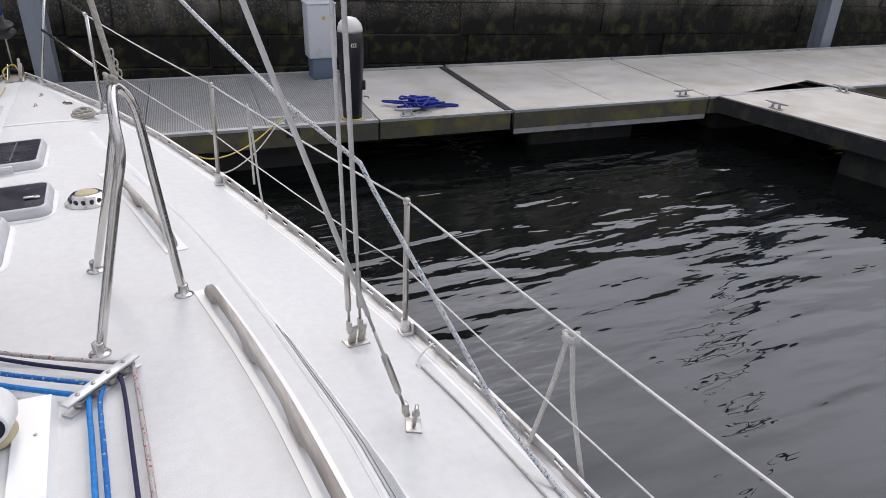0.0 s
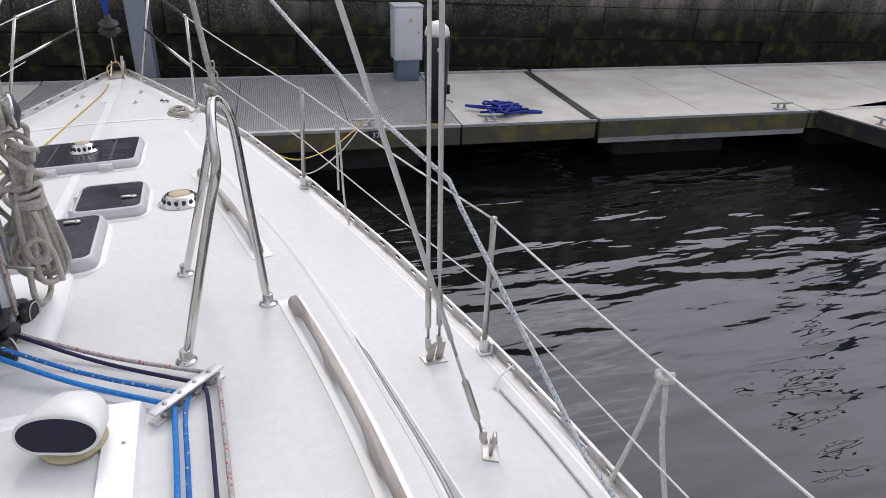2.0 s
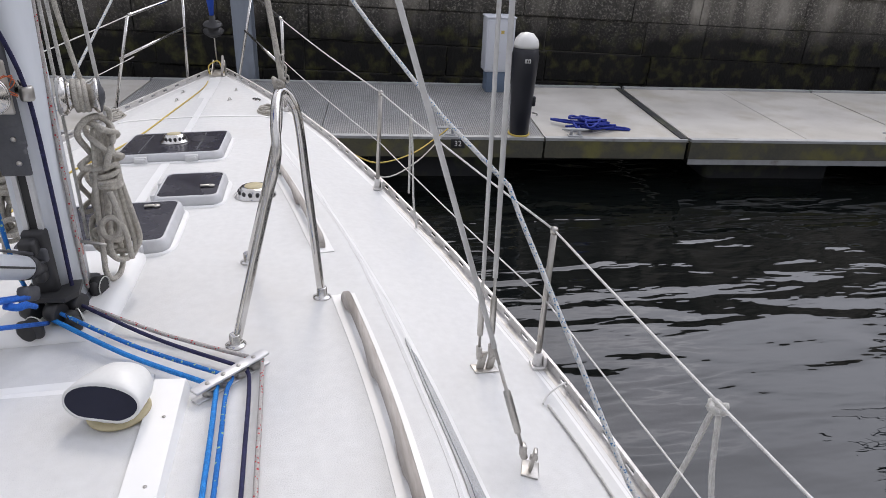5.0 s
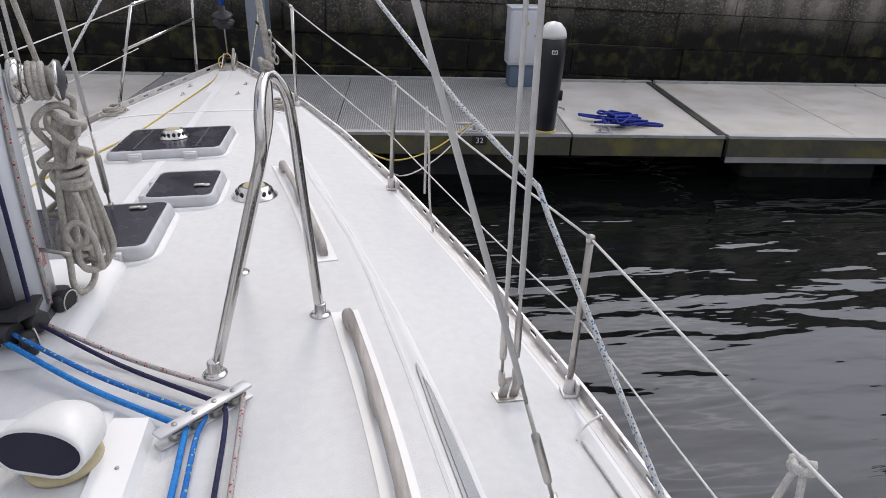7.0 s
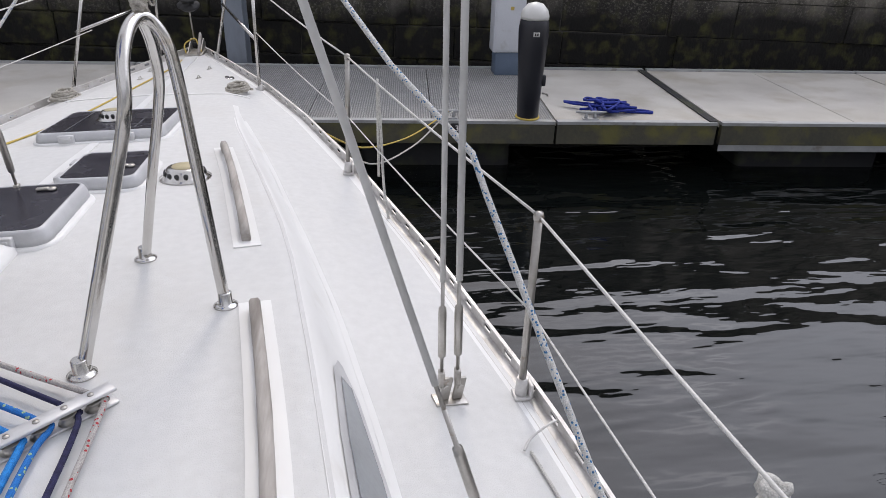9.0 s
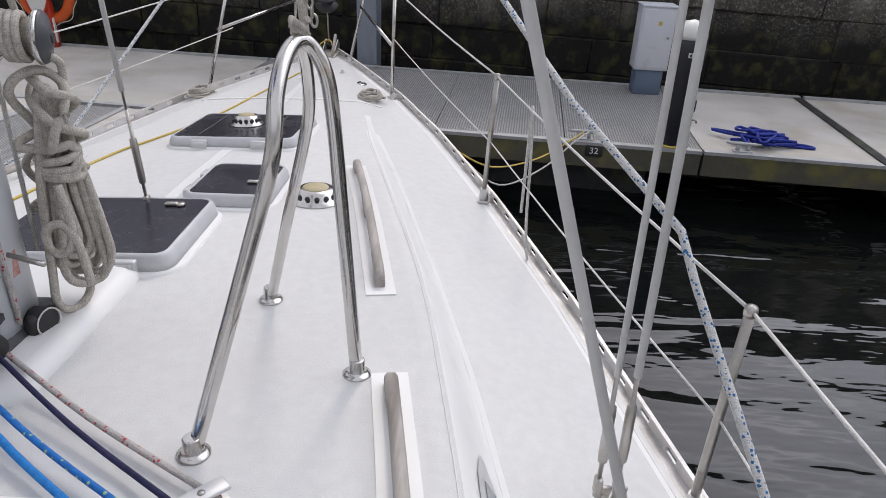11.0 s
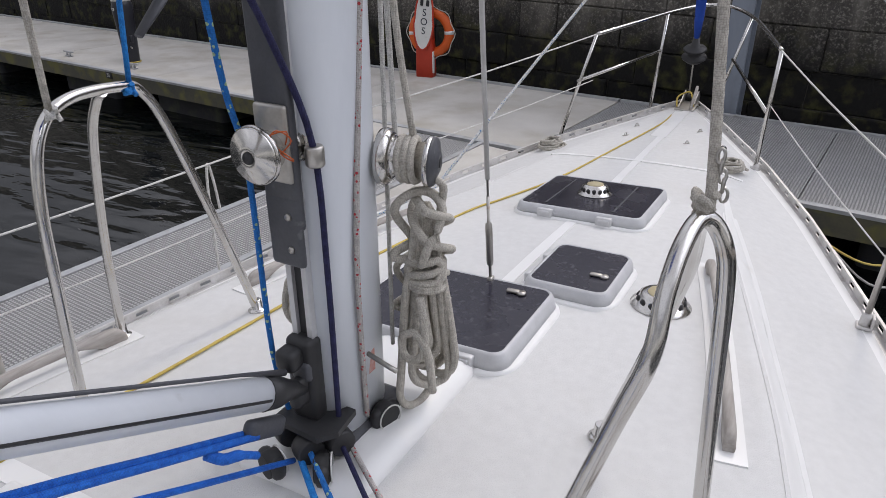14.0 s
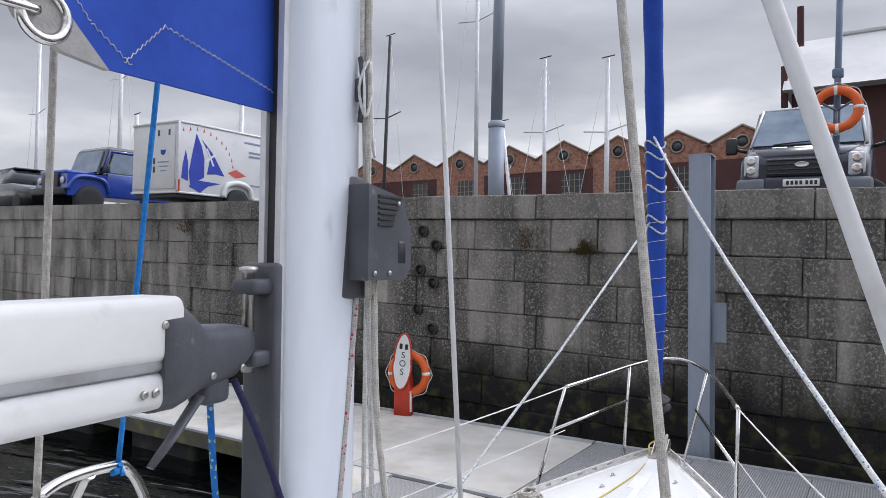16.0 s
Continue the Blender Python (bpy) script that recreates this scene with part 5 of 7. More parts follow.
mline("halyard", [(0.08, 0.05, 0.72), (0.08, 0.035, 1.0), (0.08, 0.0, 1.6), (0.09, -0.03, 2.2), (0.1, -0.03, 6)], 0.006, WHITEROPE, "white braided halyard beside the mast")
mline("halyard", [(0.13, 0.045, 0.73), (0.10, 0.03, 1.0), (0.10, 0.01, 1.3), (0.1, -0.02, 1.7), (0.1, -0.02, 6)], 0.0075, CREAMROPE, "grey-beige halyard led to the mast winch")
mline("halyard", [(0.05, 0.05, 0.2), (0.055, 0.05, 1.0), (0.06, 0.045, 2.4), (0.09, 0.03, 6)], 0.0055, WHITEROPE, "white halyard before the mast")
mline("guard_halyard", [(0.742, -0.12, 0.77), (0.735, -0.09, 0.85), (0.625, 0.045, 1.77), (0.16, 0.65, 5.77), (0.07, 0.77, 6.6)], 0.0092, CREAMROPE, "thick worn beige braided halyard clipped to the guard frame")
mline("guard_halyard", [(-0.69, -0.22, 0.765), (-0.60, -0.26, 1.75), (-0.12, -0.5, 7.0)], 0.0085, CREAMROPE, "pale worn halyard tied to the guard frame")
mline("guard_halyard", [(-0.765, 0.06, 0.765), (-0.60, 0.03, 1.82), (0.2, -0.12, 7.0)], 0.0075, BLUEROPE, "bright blue halyard tied to the guard frame")
for c, mt, r in (((0.735, -0.11, 0.765), CREAMROPE, 0.009), ((-0.69, -0.215, 0.755), WHITEROPE, 0.007), ((-0.765, 0.055, 0.75), BLUEROPE, 0.0085)):
    pts = [Vector(c) + Vector((0.017 * math.cos(2.3 * i), 0.018 * math.sin(1.9 * i), 0.02 * math.sin(2.9 * i + 1))) for i in range(9)]
    lone("knot", Mesh().tube(smoothed(pts, 5), r * 0.8, 8), mt, "rope knotted round the guard frame tube", "knot", "knots")
chain = thing("shackle_chain", Matrix.Translation((0.748, -0.105, 0.84)), "short steel chain and shackle on the guard frame", "shackle")
for i in range(5):
    cm_ = Matrix.Translation((0.003 * i, 0.003 * i, -0.016 * i)) @ Matrix.Rotation(radians(90 * (i % 2)), 4, "Z")
    part("link", Mesh().tube([cm_ @ Vector((0.0055 * math.cos(a_), 0, 0.011 * math.sin(a_))) for a_ in [2 * math.pi * k / 14 for k in range(14)]], 0.0026, 6, closed=True), DULL, chain)

box = thing("line_jammer", Matrix.Translation((0.068, -0.055, 1.295)) @ Matrix.Rotation(radians(-6), 4, "Z"), "dark grey ribbed line jammer bolted to the mast", "jammer")
part("back_plate", Mesh().soft_box(0.02, 0.10, 0.26, 0.006, Matrix.Translation((0.0, 0.02, 0.09))), DARKGREY, box)
part("body", Mesh().prism([(0.0, 0.0), (0.13, 0.0), (0.15, 0.03), (0.15, 0.11), (0.115, 0.18), (0.0, 0.2)], -0.03, 0.045, Matrix(((0, 0, 1, 0.02), (1, 0, 0, 0.0), (0, 1, 0, 0.0), (0, 0, 0, 1)))), DARKGREY, box)
for i in range(6):
    part("rib", Mesh().box(0.0655, 0.069, 0.03, 0.11 - 0.006 * i, 0.175 - 0.012 * i, 0.18 - 0.012 * i), BLACK, box)
part("mouth", Mesh().soft_box(0.01, 0.028, 0.05, 0.005, Matrix.Translation((0.062, 0.115, 0.06))), BLACK, box)
for yy, zz in ((0.02, 0.015), (0.1, 0.165), (0.07, 0.015)):
    part("bolt", Mesh().lathe([(0.006, 0), (0.005, 0.003), (0, 0.004)], 10, Matrix.Translation((0.066, yy, zz)) @ Matrix.Rotation(radians(90), 4, "Y")), DULL, box)
cl = thing("mast_cleat", Matrix.Translation((0.065, -0.03, 1.70)), "grey horn cleat on the mast with thin white cord", "cleat")
part("horns", Mesh().tube([(0.02, 0, -0.07), (0.03, 0, -0.03), (0.03, 0, 0.03), (0.02, 0, 0.07)], [0.005, 0.009, 0.009, 0.005], 8).soft_box(0.03, 0.016, 0.05, 0.006, Matrix.Translation((0.012, 0, 0))), DARKGREY, cl)
part("cord", Mesh().tube(smoothed([(0.035 + 0.008 * math.sin(i * 2.2), 0.014 * math.cos(i * 1.5), 0.06 * math.sin(i * 1.57)) for i in range(10)] + [(0.04, 0.02, -0.09), (0.04, 0.03, -0.14), (0.035, 0.035, -0.10)], 4), 0.0032, 6), WIRE, cl)
clampm = Matrix.Translation((0.056, -0.192, 0.76))
lone("fairlead_clamp", Mesh().lathe([(0.016, -0.02), (0.019, -0.016), (0.019, 0.016), (0.016, 0.02)], 14, clampm).soft_box(0.03, 0.012, 0.03, 0.004, clampm @ Matrix.Translation((-0.02, 0.008, 0))), DULL, "steel fairlead clamp on the mast corner", "fairlead")

# blue sail tack above the boom
sail = thing("mainsail_tack", Matrix.Translation((0.0, -0.17, 1.6)), "corner of the blue mainsail cover with steel ring above the boom", "sail")
SIDE = Matrix(((0, 0, 1, 0.0), (1, 0, 0, 0.0), (0, 1, 0, 0.0), (0, 0, 0, 1)))
part("cloth", Mesh().prism([(0.0, 0.025), (-0.2, 0.02), (-0.41, 0.015), (-0.47, 0.05), (-0.56, 0.16), (-0.9, 0.75), (-1.1, 1.5), (0.02, 1.5)], -0.004, 0.004, SIDE), SAILBLUE, sail)
part("edge_tape", Mesh().prism([(0.0, 0.02), (0.018, 0.02), (0.038, 1.5), (0.02, 1.5)], -0.005, 0.005, SIDE), BRIGHT, sail)
part("corner_patch", Mesh().prism([(-0.40, 0.013), (-0.47, 0.02), (-0.535, 0.05), (-0.555, 0.085), (-0.545, 0.12), (-0.50, 0.11)], -0.006, 0.006, SIDE), GREYSAIL, sail, "frayed grey webbing patch")
part("ring", Mesh().tube([(0.006, -0.50 + 0.032 * math.cos(a), 0.062 + 0.032 * math.sin(a)) for a in [2 * math.pi * k / 28 for k in range(28)]], 0.008, 10, closed=True), STEEL, sail, "steel ring")
part("shackle", Mesh().tube(smoothed([(0.01, -0.51, 0.065), (0.012, -0.56, 0.062), (0.012, -0.62, 0.06), (0.01, -0.7, 0.06)], 4), 0.007, 8), STEEL, sail)
for k, pl in enumerate((([(-0.025, 0.06), (-0.30, 0.11), (-0.375, 0.03)]), ([(-0.012, 0.05), (0.0, 0.4), (0.01, 0.9)]), ([(-0.36, 0.03), (-0.43, 0.075), (-0.53, 0.19)]))):
    a2 = [Vector((0.0048, y, z)) for y, z in pl]
    st = Mesh()
    n_ = 0
    for p, q in zip(a2, a2[1:]):
        m_ = max(2, int((q - p).length / 0.006))
        zig = [p.lerp(q, i / m_) + Vector((0, 0, 0.0025 * (-1) ** i)) for i in range(m_ + 1)]
        st.tube(zig, 0.0008, 4)
    part("stitching", st, WIRE, sail)


# ---- the hanging rope coil ----
def coil(name, c, h, r, loops, mat_, label, seed, wrap=True):
    rg = random.Random(seed)
    c = Vector(c)
    ob = thing(name, Matrix.Translation(c - Vector((0, 0, h))), label, "rope coil")
    top = h
    for i in range(loops):
        a = radians(36) + rg.uniform(-0.75, 0.75)
        w = rg.uniform(0.03, 0.058)
        low = rg.uniform(0.0, 0.36) * h
        ox, oy = rg.uniform(-0.03, 0.03), rg.uniform(-0.03, 0.03)
        cu, su = math.cos(a), math.sin(a)
        pts = [(ox * 0.4 + k * cu, oy * 0.4 + k * su, zz) if zz > top * 0.6 else (ox + k * cu, oy + k * su, zz) for k, zz in
               ((0.0, top * 0.93), (w * 0.5, top * 0.72), (w * 0.55, top * 0.56), (w * 0.95, low + 1.9 * w), (w, low + w), (w * 0.7, low + 0.3 * w), (0.0, low), (-w * 0.7, low + 0.3 * w), (-w, low + w), (-w * 0.9, low + 2.0 * w), (-w * 0.5, top * 0.56), (-w * 0.5, top * 0.72))]
        part("loop", Mesh().tube(smoothed(pts, 4, closed=True), r, 8, closed=True), mat_, ob)
    for i in range(5 if wrap else 0):
        z = top * (0.60 + 0.03 * i)
        part("wrap", Mesh().tube([(0.041 * math.cos(t), 0.041 * math.sin(t), z + 0.012 * math.sin(t * 0.5 + i)) for t in [2 * math.pi * k / 18 for k in range(18)]], r, 8, closed=True), mat_, ob)
    hank = [(0.05 * math.sin(2 * t + 0.4) * (1 + 0.2 * math.sin(5 * t)), 0.045 * math.cos(3 * t), top * 0.84 + 0.075 * math.sin(t)) for t in [2 * math.pi * k / 40 for k in range(40)]]
    hank2 = [(0.045 * math.cos(t) * (1 + 0.15 * math.sin(3 * t)), 0.03 * math.sin(2 * t) - 0.025, top * 0.86 + 0.085 * math.sin(t)) for t in [2 * math.pi * k / 36 for k in range(36)]]
    part("hitch", Mesh().tube(hank2, r * 1.05, 8, closed=True), mat_, ob)
    part("hitch", Mesh().tube(hank, r * 1.05, 8, closed=True), mat_, ob)
    part("tail", Mesh().tube(smoothed([(0.02, -0.06, top * 0.6), (0.04, -0.075, top * 0.45), (0.03, -0.085, top * 0.36), (-0.01, -0.08, top * 0.34), (-0.02, -0.078, top * 0.42), (0.02, -0.08, top * 0.46), (0.05, -0.08, top * 0.38), (0.055, -0.07, top * 0.2)], 5), r, 8), mat_, ob)
    return ob


coil("rope_coil", (0.145, 0.055, 0.63), 0.60, 0.0098, 9, CREAMROPE, "long coil of grey-beige rope hanging from the mast winch", 3)
coil("rope_coil", (0.095, 0.13, 0.40), 0.30, 0.0085, 4, CREAMROPE, "short coil of grey rope hanging before the mast", 8, wrap=False)
coil("rope_coil", (-0.13, 0.0, 0.58), 0.45, 0.0085, 6, CREAMROPE, "coil of rope hanging on the port side of the mast", 12)
lone("coil_lead", Mesh().tube(smoothed([(0.165, 0.05, 0.66), (0.19, 0.06, 0.64), (0.175, 0.075, 0.58), (0.165, 0.08, 0.52)], 5), 0.009, 8), CREAMROPE, "rope from winch to its coil", "rope")


# ---- loose lines on deck ----
def flat_coil(x, y, r0, turns, rr, mat_, label, seed):
    rg = random.Random(seed)
    z0 = deck_z(x, y) + rr
    pts = []
    for i in range(turns * 12):
        a = 2 * math.pi * i / 12
        r = r0 * (1 - 0.09 * (i / 12) % 0.5) + rg.uniform(-0.012, 0.012)
        pts.append((x + r * math.cos(a), y + 1.25 * r * math.sin(a), z0 + rr * 1.5 * (i / 12) * 0.8 + HEEL * r * math.cos(a) + 0.004 * rg.random()))
    return lone("coiled_line", Mesh().tube(smoothed(pts, 2), rr, 6), mat_, label, "rope coil", "coiled mooring lines")


flat_coil(0.515, 2.86, 0.078, 5, 0.0085, CREAMROPE, "grey mooring line coiled on the foredeck by the rail", 2)
flat_coil(-0.60, 2.98, 0.085, 5, 0.009, CREAMROPE, "grey mooring line coiled on the port foredeck", 5)
YL = [(-0.05, 4.0), (-0.06, 3.66), (-0.17, 2.9), (-0.27, 2.22), (-0.39, 1.73), (-0.46, 1.46), (-0.56, 0.7), (-0.61, 0.21), (-0.64, -0.18), (-0.72, -1.0), (-0.8, -2.5)]
lone("furling_line", Mesh().tube(smoothed([(x, y, deck_z(x, y) + 0.006) for x, y in YL], 5), 0.005, 6), YELLOWROPE, "yellow furling line lying along the port deck", "rope")
lone("deck_line", Mesh().tube(smoothed([(x, y, deck_z(x, y) + 0.007) for x, y in ((1.62, -0.40), (1.665, -0.66), (1.70, -0.95), (1.77, -1.6))], 5), 0.005, 6), WHITEROPE, "thin grey line lying along the side deck", "rope")
lone("lashing", Mesh().tube(smoothed([(1.6, -0.40, deck_z(1.6, -0.4) + 0.01), (1.63, -0.36, deck_z(1.63, -0.36) + 0.02), (1.69, -0.33, deck_z(1.7, -0.3) + 0.05), (1.72, -0.30, deck_z(1.7, -0.3) + 0.03)], 5), 0.004, 6), WIRE, "thin white lashing on the toe rail", "lashing", "lashings")
KN = Vector((1.825, -1.01, 0.13))
lone("lashing", Mesh().tube(smoothed([(1.80, -0.90, -0.36), (1.815, -0.96, -0.1), KN, (1.85, -1.03, -0.1), (1.875, -1.10, -0.38)], 6), 0.0085, 8), WHITEROPE, "white fender line knotted on the lifeline", "lashing", "lashings")
lone("knot", Mesh().tube(smoothed([KN + Vector((0.016 * math.cos(2.2 * i), 0.02 * math.sin(1.8 * i), 0.016 * math.sin(2.7 * i))) for i in range(9)], 5), 0.008, 8), WHITEROPE, "white rope knot on the lifeline", "knot", "knots")
l0 = Vector((1.315, 1.07, 0.325))
lone("lashing", Mesh().tube(smoothed([l0 + Vector((0.0, 0.03, -0.42)), l0 + Vector((0.0, 0.02, -0.2)), l0 + Vector((0, 0, 0.01)), l0 + Vector((0.01, -0.02, -0.2)), l0 + Vector((0.02, -0.03, -0.48)), l0 + Vector((0.06, -0.05, -0.75))], 6), 0.006, 8), WHITEROPE, "white line hitched on the lifeline and hanging down", "lashing", "lashings")
l1 = Vector((-1.39, 0.83, 0.21))
lone("lashing", Mesh().tube(smoothed([l1 + Vector((0, 0.03, -0.22)), l1 + Vector((0, 0.02, -0.1)), l1, l1 + Vector((0, -0.02, -0.12)), l1 + Vector((0, -0.03, -0.5))], 6), 0.006, 8), WHITEROPE, "white line hitched on the port lifeline", "lashing", "lashings")
eye = thing("deck_fairlead", on_deck(0.40, 3.32), "oval steel deck fairlead with dark opening", "deck fitting")
part("rim", Mesh().lathe([(0.045, 0), (0.045, 0.005), (0.034, 0.009), (0.03, 0.004)], 24, None, 0.75, 1.3), STEEL, eye)
part("hole", Mesh().lathe([(0.03, 0.0), (0.03, 0.005), (0, 0.005)], 20, None, 0.75, 1.3), BLACK, eye)
for (x, y) in ((0.20, 3.25), (0.22, 3.6), (-0.2, 3.3), (-0.2, 3.6)):
    c_ = thing("deck_eye", on_deck(x, y, 60), "small steel eye plate on the foredeck", "deck fitting", "eye plates")
    part("plate", Mesh().soft_box(0.05, 0.012, 0.004, 0.0015, Matrix.Translation((0, 0, 0.004))), DULL, c_)
    part("eye", Mesh().tube([(-0.012, 0, 0.004), (-0.008, 0, 0.02), (0.008, 0, 0.02), (0.012, 0, 0.004)], 0.003, 6), DULL, c_)
bow = thing("bow_roller", Matrix.Translation((0.0, 4.3, deck_z(0, 4.3))), "steel stemhead fitting with bow roller", "bow fitting")
part("plate", Mesh().soft_box(0.14, 0.3, 0.012, 0.004, Matrix.Translation((0, 0.05, 0.008))), DULL, bow)
for sx in (-0.05, 0.05):
    part("cheek", Mesh().prism([(-0.1, 0.0), (0.22, 0.0), (0.25, 0.05), (0.18, 0.10), (0.02, 0.04)], sx - 0.004, sx + 0.004, SIDE), DULL, bow)
part("roller", Mesh().lathe([(0.025, -0.045), (0.016, 0), (0.025, 0.045)], 16, Matrix.Translation((0, 0.2, 0.04)) @ Matrix.Rotation(radians(90), 4, "Y")), RUBBER, bow)
part("anchor_shank", Mesh().soft_box(0.02, 0.22, 0.035, 0.006, Matrix.Translation((0.05, -0.02, 0.09)) @ Matrix.Rotation(radians(35), 4, "X")), TEAK, bow)
part("cable_ties", Mesh().tube(smoothed([(-0.06, -0.06, 0.02), (-0.07, -0.02, 0.08), (-0.03, 0.02, 0.11), (0.02, 0.0, 0.12), (0.06, -0.05, 0.03)], 5), 0.006, 8), YELLOWROPE, bow)


# ---- things on the pontoon ----
RED = stuff("red_plastic", (0.55, 0.05, 0.02), (0.45, 0.035, 0.015), 5, 0.4, 0.55, bump=0.0004, bump_scale=60)
ORANGE = stuff("orange_plastic", (0.75, 0.13, 0.02), (0.62, 0.1, 0.015), 5, 0.45, 0.6, bump=0.0006, bump_scale=40)
WHITEBOX = stuff("white_grp", (0.66, 0.69, 0.74), (0.58, 0.6, 0.65), 3, 0.4, 0.55, spots=(0.45, 0.45, 0.44), spot_scale=8, spot_lo=0.62, spot_hi=0.85)
SLATEBLUE = stuff("slate_blue_plinth", (0.13, 0.18, 0.26), (0.1, 0.14, 0.2), 5, 0.5, 0.65)
BOLLARD = stuff("navy_black_plastic", (0.014, 0.015, 0.022), (0.022, 0.023, 0.03), 5, 0.3, 0.45, bump=0.0005, bump_scale=30)
PILE = stuff("galvanised_steel_pile", (0.30, 0.34, 0.40), (0.24, 0.27, 0.32), 3, 0.5, 0.65, metal=0.25, bump=0.001, bump_scale=40, spots=(0.18, 0.19, 0.2), spot_scale=3, spot_lo=0.55, spot_hi=0.8, stretch=(1, 1, 0.3))
BLUEPILE = stuff("royal_blue_rope", (0.015, 0.04, 0.32), (0.01, 0.02, 0.2), 50, 0.8, 0.9, bump=0.0012, bump_scale=220)


def q(u, v, z=PONT_Z, rz=0.0):
    """A pose in the axes of pontoon and quay."""
    base = TILTED if z > 1.9 and v < 13 else QUAY
    return base @ Matrix.Translation((u, v, z)) @ Matrix.Rotation(radians(rz), 4, "Z")


def plan(x, y):
    """Plan place of a world point along and across the pontoon."""
    p = QUAY.inverted() @ Vector((x, y, 0))
    return p.x, p.y


def text_part(body, size, mat_, parent, m, name="lettering"):
    cu = bpy.data.curves.new(name, "FONT")
    cu.body, cu.size, cu.align_x, cu.align_y, cu.extrude = body, size, "CENTER", "CENTER", 0.0008
    tmp = bpy.data.objects.new(name, cu)
    scene.collection.objects.link(tmp)
    dg = bpy.context.evaluated_depsgraph_get()
    me = bpy.data.meshes.new_from_object(tmp.evaluated_get(dg))
    bpy.data.objects.remove(tmp)
    me.materials.clear()
    me.materials.append(mat_)
    ob = new(name, me)
    ob.parent = parent
    ob.matrix_local = m
    return ob


FACE = Matrix.Rotation(radians(90), 4, "X")


def pedestal(x, y, label):
    u, v = plan(x, y)
    ob = thing("service_pedestal", q(u, v), label, "pedestal", "service pedestals")
    part("body", Mesh().lathe([(0.085, 0), (0.09, 0.02), (0.1, 0.3), (0.118, 0.62), (0.122, 0.72), (0.11, 0.80), (0.1, 0.81)], 28, None, 1.0, 1.15), BOLLARD, ob)
    part("dome", Mesh().lathe([(0.112, 0.80), (0.113, 0.825), (0.1, 0.87), (0.06, 0.915), (0.0, 0.93)], 28, None, 1.0, 1.15), BRIGHT, ob, "white domed lamp cap")
    part("label_plate", Mesh().soft_box(0.05, 0.006, 0.035, 0.002, Matrix.Translation((0.0, -0.137, 0.70))), BRIGHT, ob)
    part("label_bars", Mesh().box(-0.014, -0.003, -0.142, -0.1405, 0.69, 0.71).box(0.004, 0.015, -0.142, -0.1405, 0.69, 0.71), BLACK, ob)
    part("socket_cover", Mesh().soft_box(0.04, 0.05, 0.09, 0.01, Matrix.Translation((0.105, -0.02, 0.32))), BOLLARD, ob)
    part("tap", Mesh().tube([(0.1, -0.05, 0.22), (0.14, -0.06, 0.22), (0.145, -0.06, 0.20)], 0.008, 8), DULL, ob)
    part("foot_rope", Mesh().tube([(0.095 * math.cos(a), 0.11 * math.sin(a), 0.012) for a in [2 * math.pi * k / 20 for k in range(20)]], 0.009, 6, closed=True), YELLOWROPE, ob)
    return ob


pedestal(2.73, 3.74, "black service pedestal with white dome on the pontoon edge")
pedestal(-7.5, 5.22, "black service pedestal with white dome, far along the pontoon")

u, v = plan(2.94, 5.47)
cab = thing("electric_cabinet", q(u, v, PONT_Z, 3), "white electric cabinet on a slate blue plinth at the pontoon", "cabinet")
part("plinth", Mesh().soft_box(0.26, 0.22, 0.24, 0.01, Matrix.Translation((0, 0.0, 0.12))), SLATEBLUE, cab)
part("body", Mesh().soft_box(0.32, 0.26, 0.585, 0.012, Matrix.Translation((0, 0, 0.53))), WHITEBOX, cab)
part("roof", Mesh().soft_box(0.34, 0.28, 0.02, 0.008, Matrix.Translation((0, 0, 0.828))), WHITEBOX, cab)
door = part("door", Mesh().soft_box(0.29, 0.012, 0.54, 0.005, Matrix.Translation((0, -0.134, 0.53))), WHITEBOX, cab)
part("lock", Mesh().lathe([(0.012, 0), (0.011, 0.006), (0, 0.007)], 12, Matrix.Translation((0.11, -0.14, 0.55)) @ FACE), DULL, door)
part("warning_sticker", Mesh().box(0.0, 0.035, -0.1425, -0.1405, 0.66, 0.695), YELLOWROPE, door, "small yellow sticker")

# the heap of blue rope
rg = random.Random(21)
u, v = plan(3.45, 3.86)
heap = thing("rope_heap", q(u, v), "loose heap of royal blue rope on the pontoon", "rope heap")
for k in range(4):
    pts = [(rg.gauss(0, 0.13), rg.gauss(0, 0.09), 0.012 + 0.02 * k + rg.uniform(0, 0.035)) for _ in range(16)]
    part("strand", Mesh().tube(smoothed(pts, 5), 0.011, 7), BLUEPILE, heap)
part("loose_end", Mesh().tube(smoothed([(0.1, 0.02, 0.03), (0.25, 0.05, 0.012), (0.38, 0.02, 0.012), (0.42, -0.04, 0.012), (0.3, -0.03, 0.012), (0.18, -0.05, 0.02)], 5), 0.011, 7), BLUEPILE, heap)


def cleat(m, label="galvanised horn cleat bolted to the pontoon"):
    ob = thing("mooring_cleat", m, label, "cleat", "pontoon cleats")
    part("base", Mesh().soft_box(0.14, 0.06, 0.01, 0.004, Matrix.Translation((0, 0, 0.005))), GALV, ob)
    for sx in (-0.04, 0.04):
        part("post", Mesh().tube([(sx, 0, 0.008), (sx * 0.9, 0, 0.055)], [0.016, 0.012], 10), GALV, ob)
    part("horns", Mesh().tube([(-0.13, 0, 0.062), (-0.06, 0, 0.06), (0.06, 0, 0.06), (0.13, 0, 0.062)], [0.007, 0.013, 0.013, 0.007], 10), GALV, ob)
    return ob


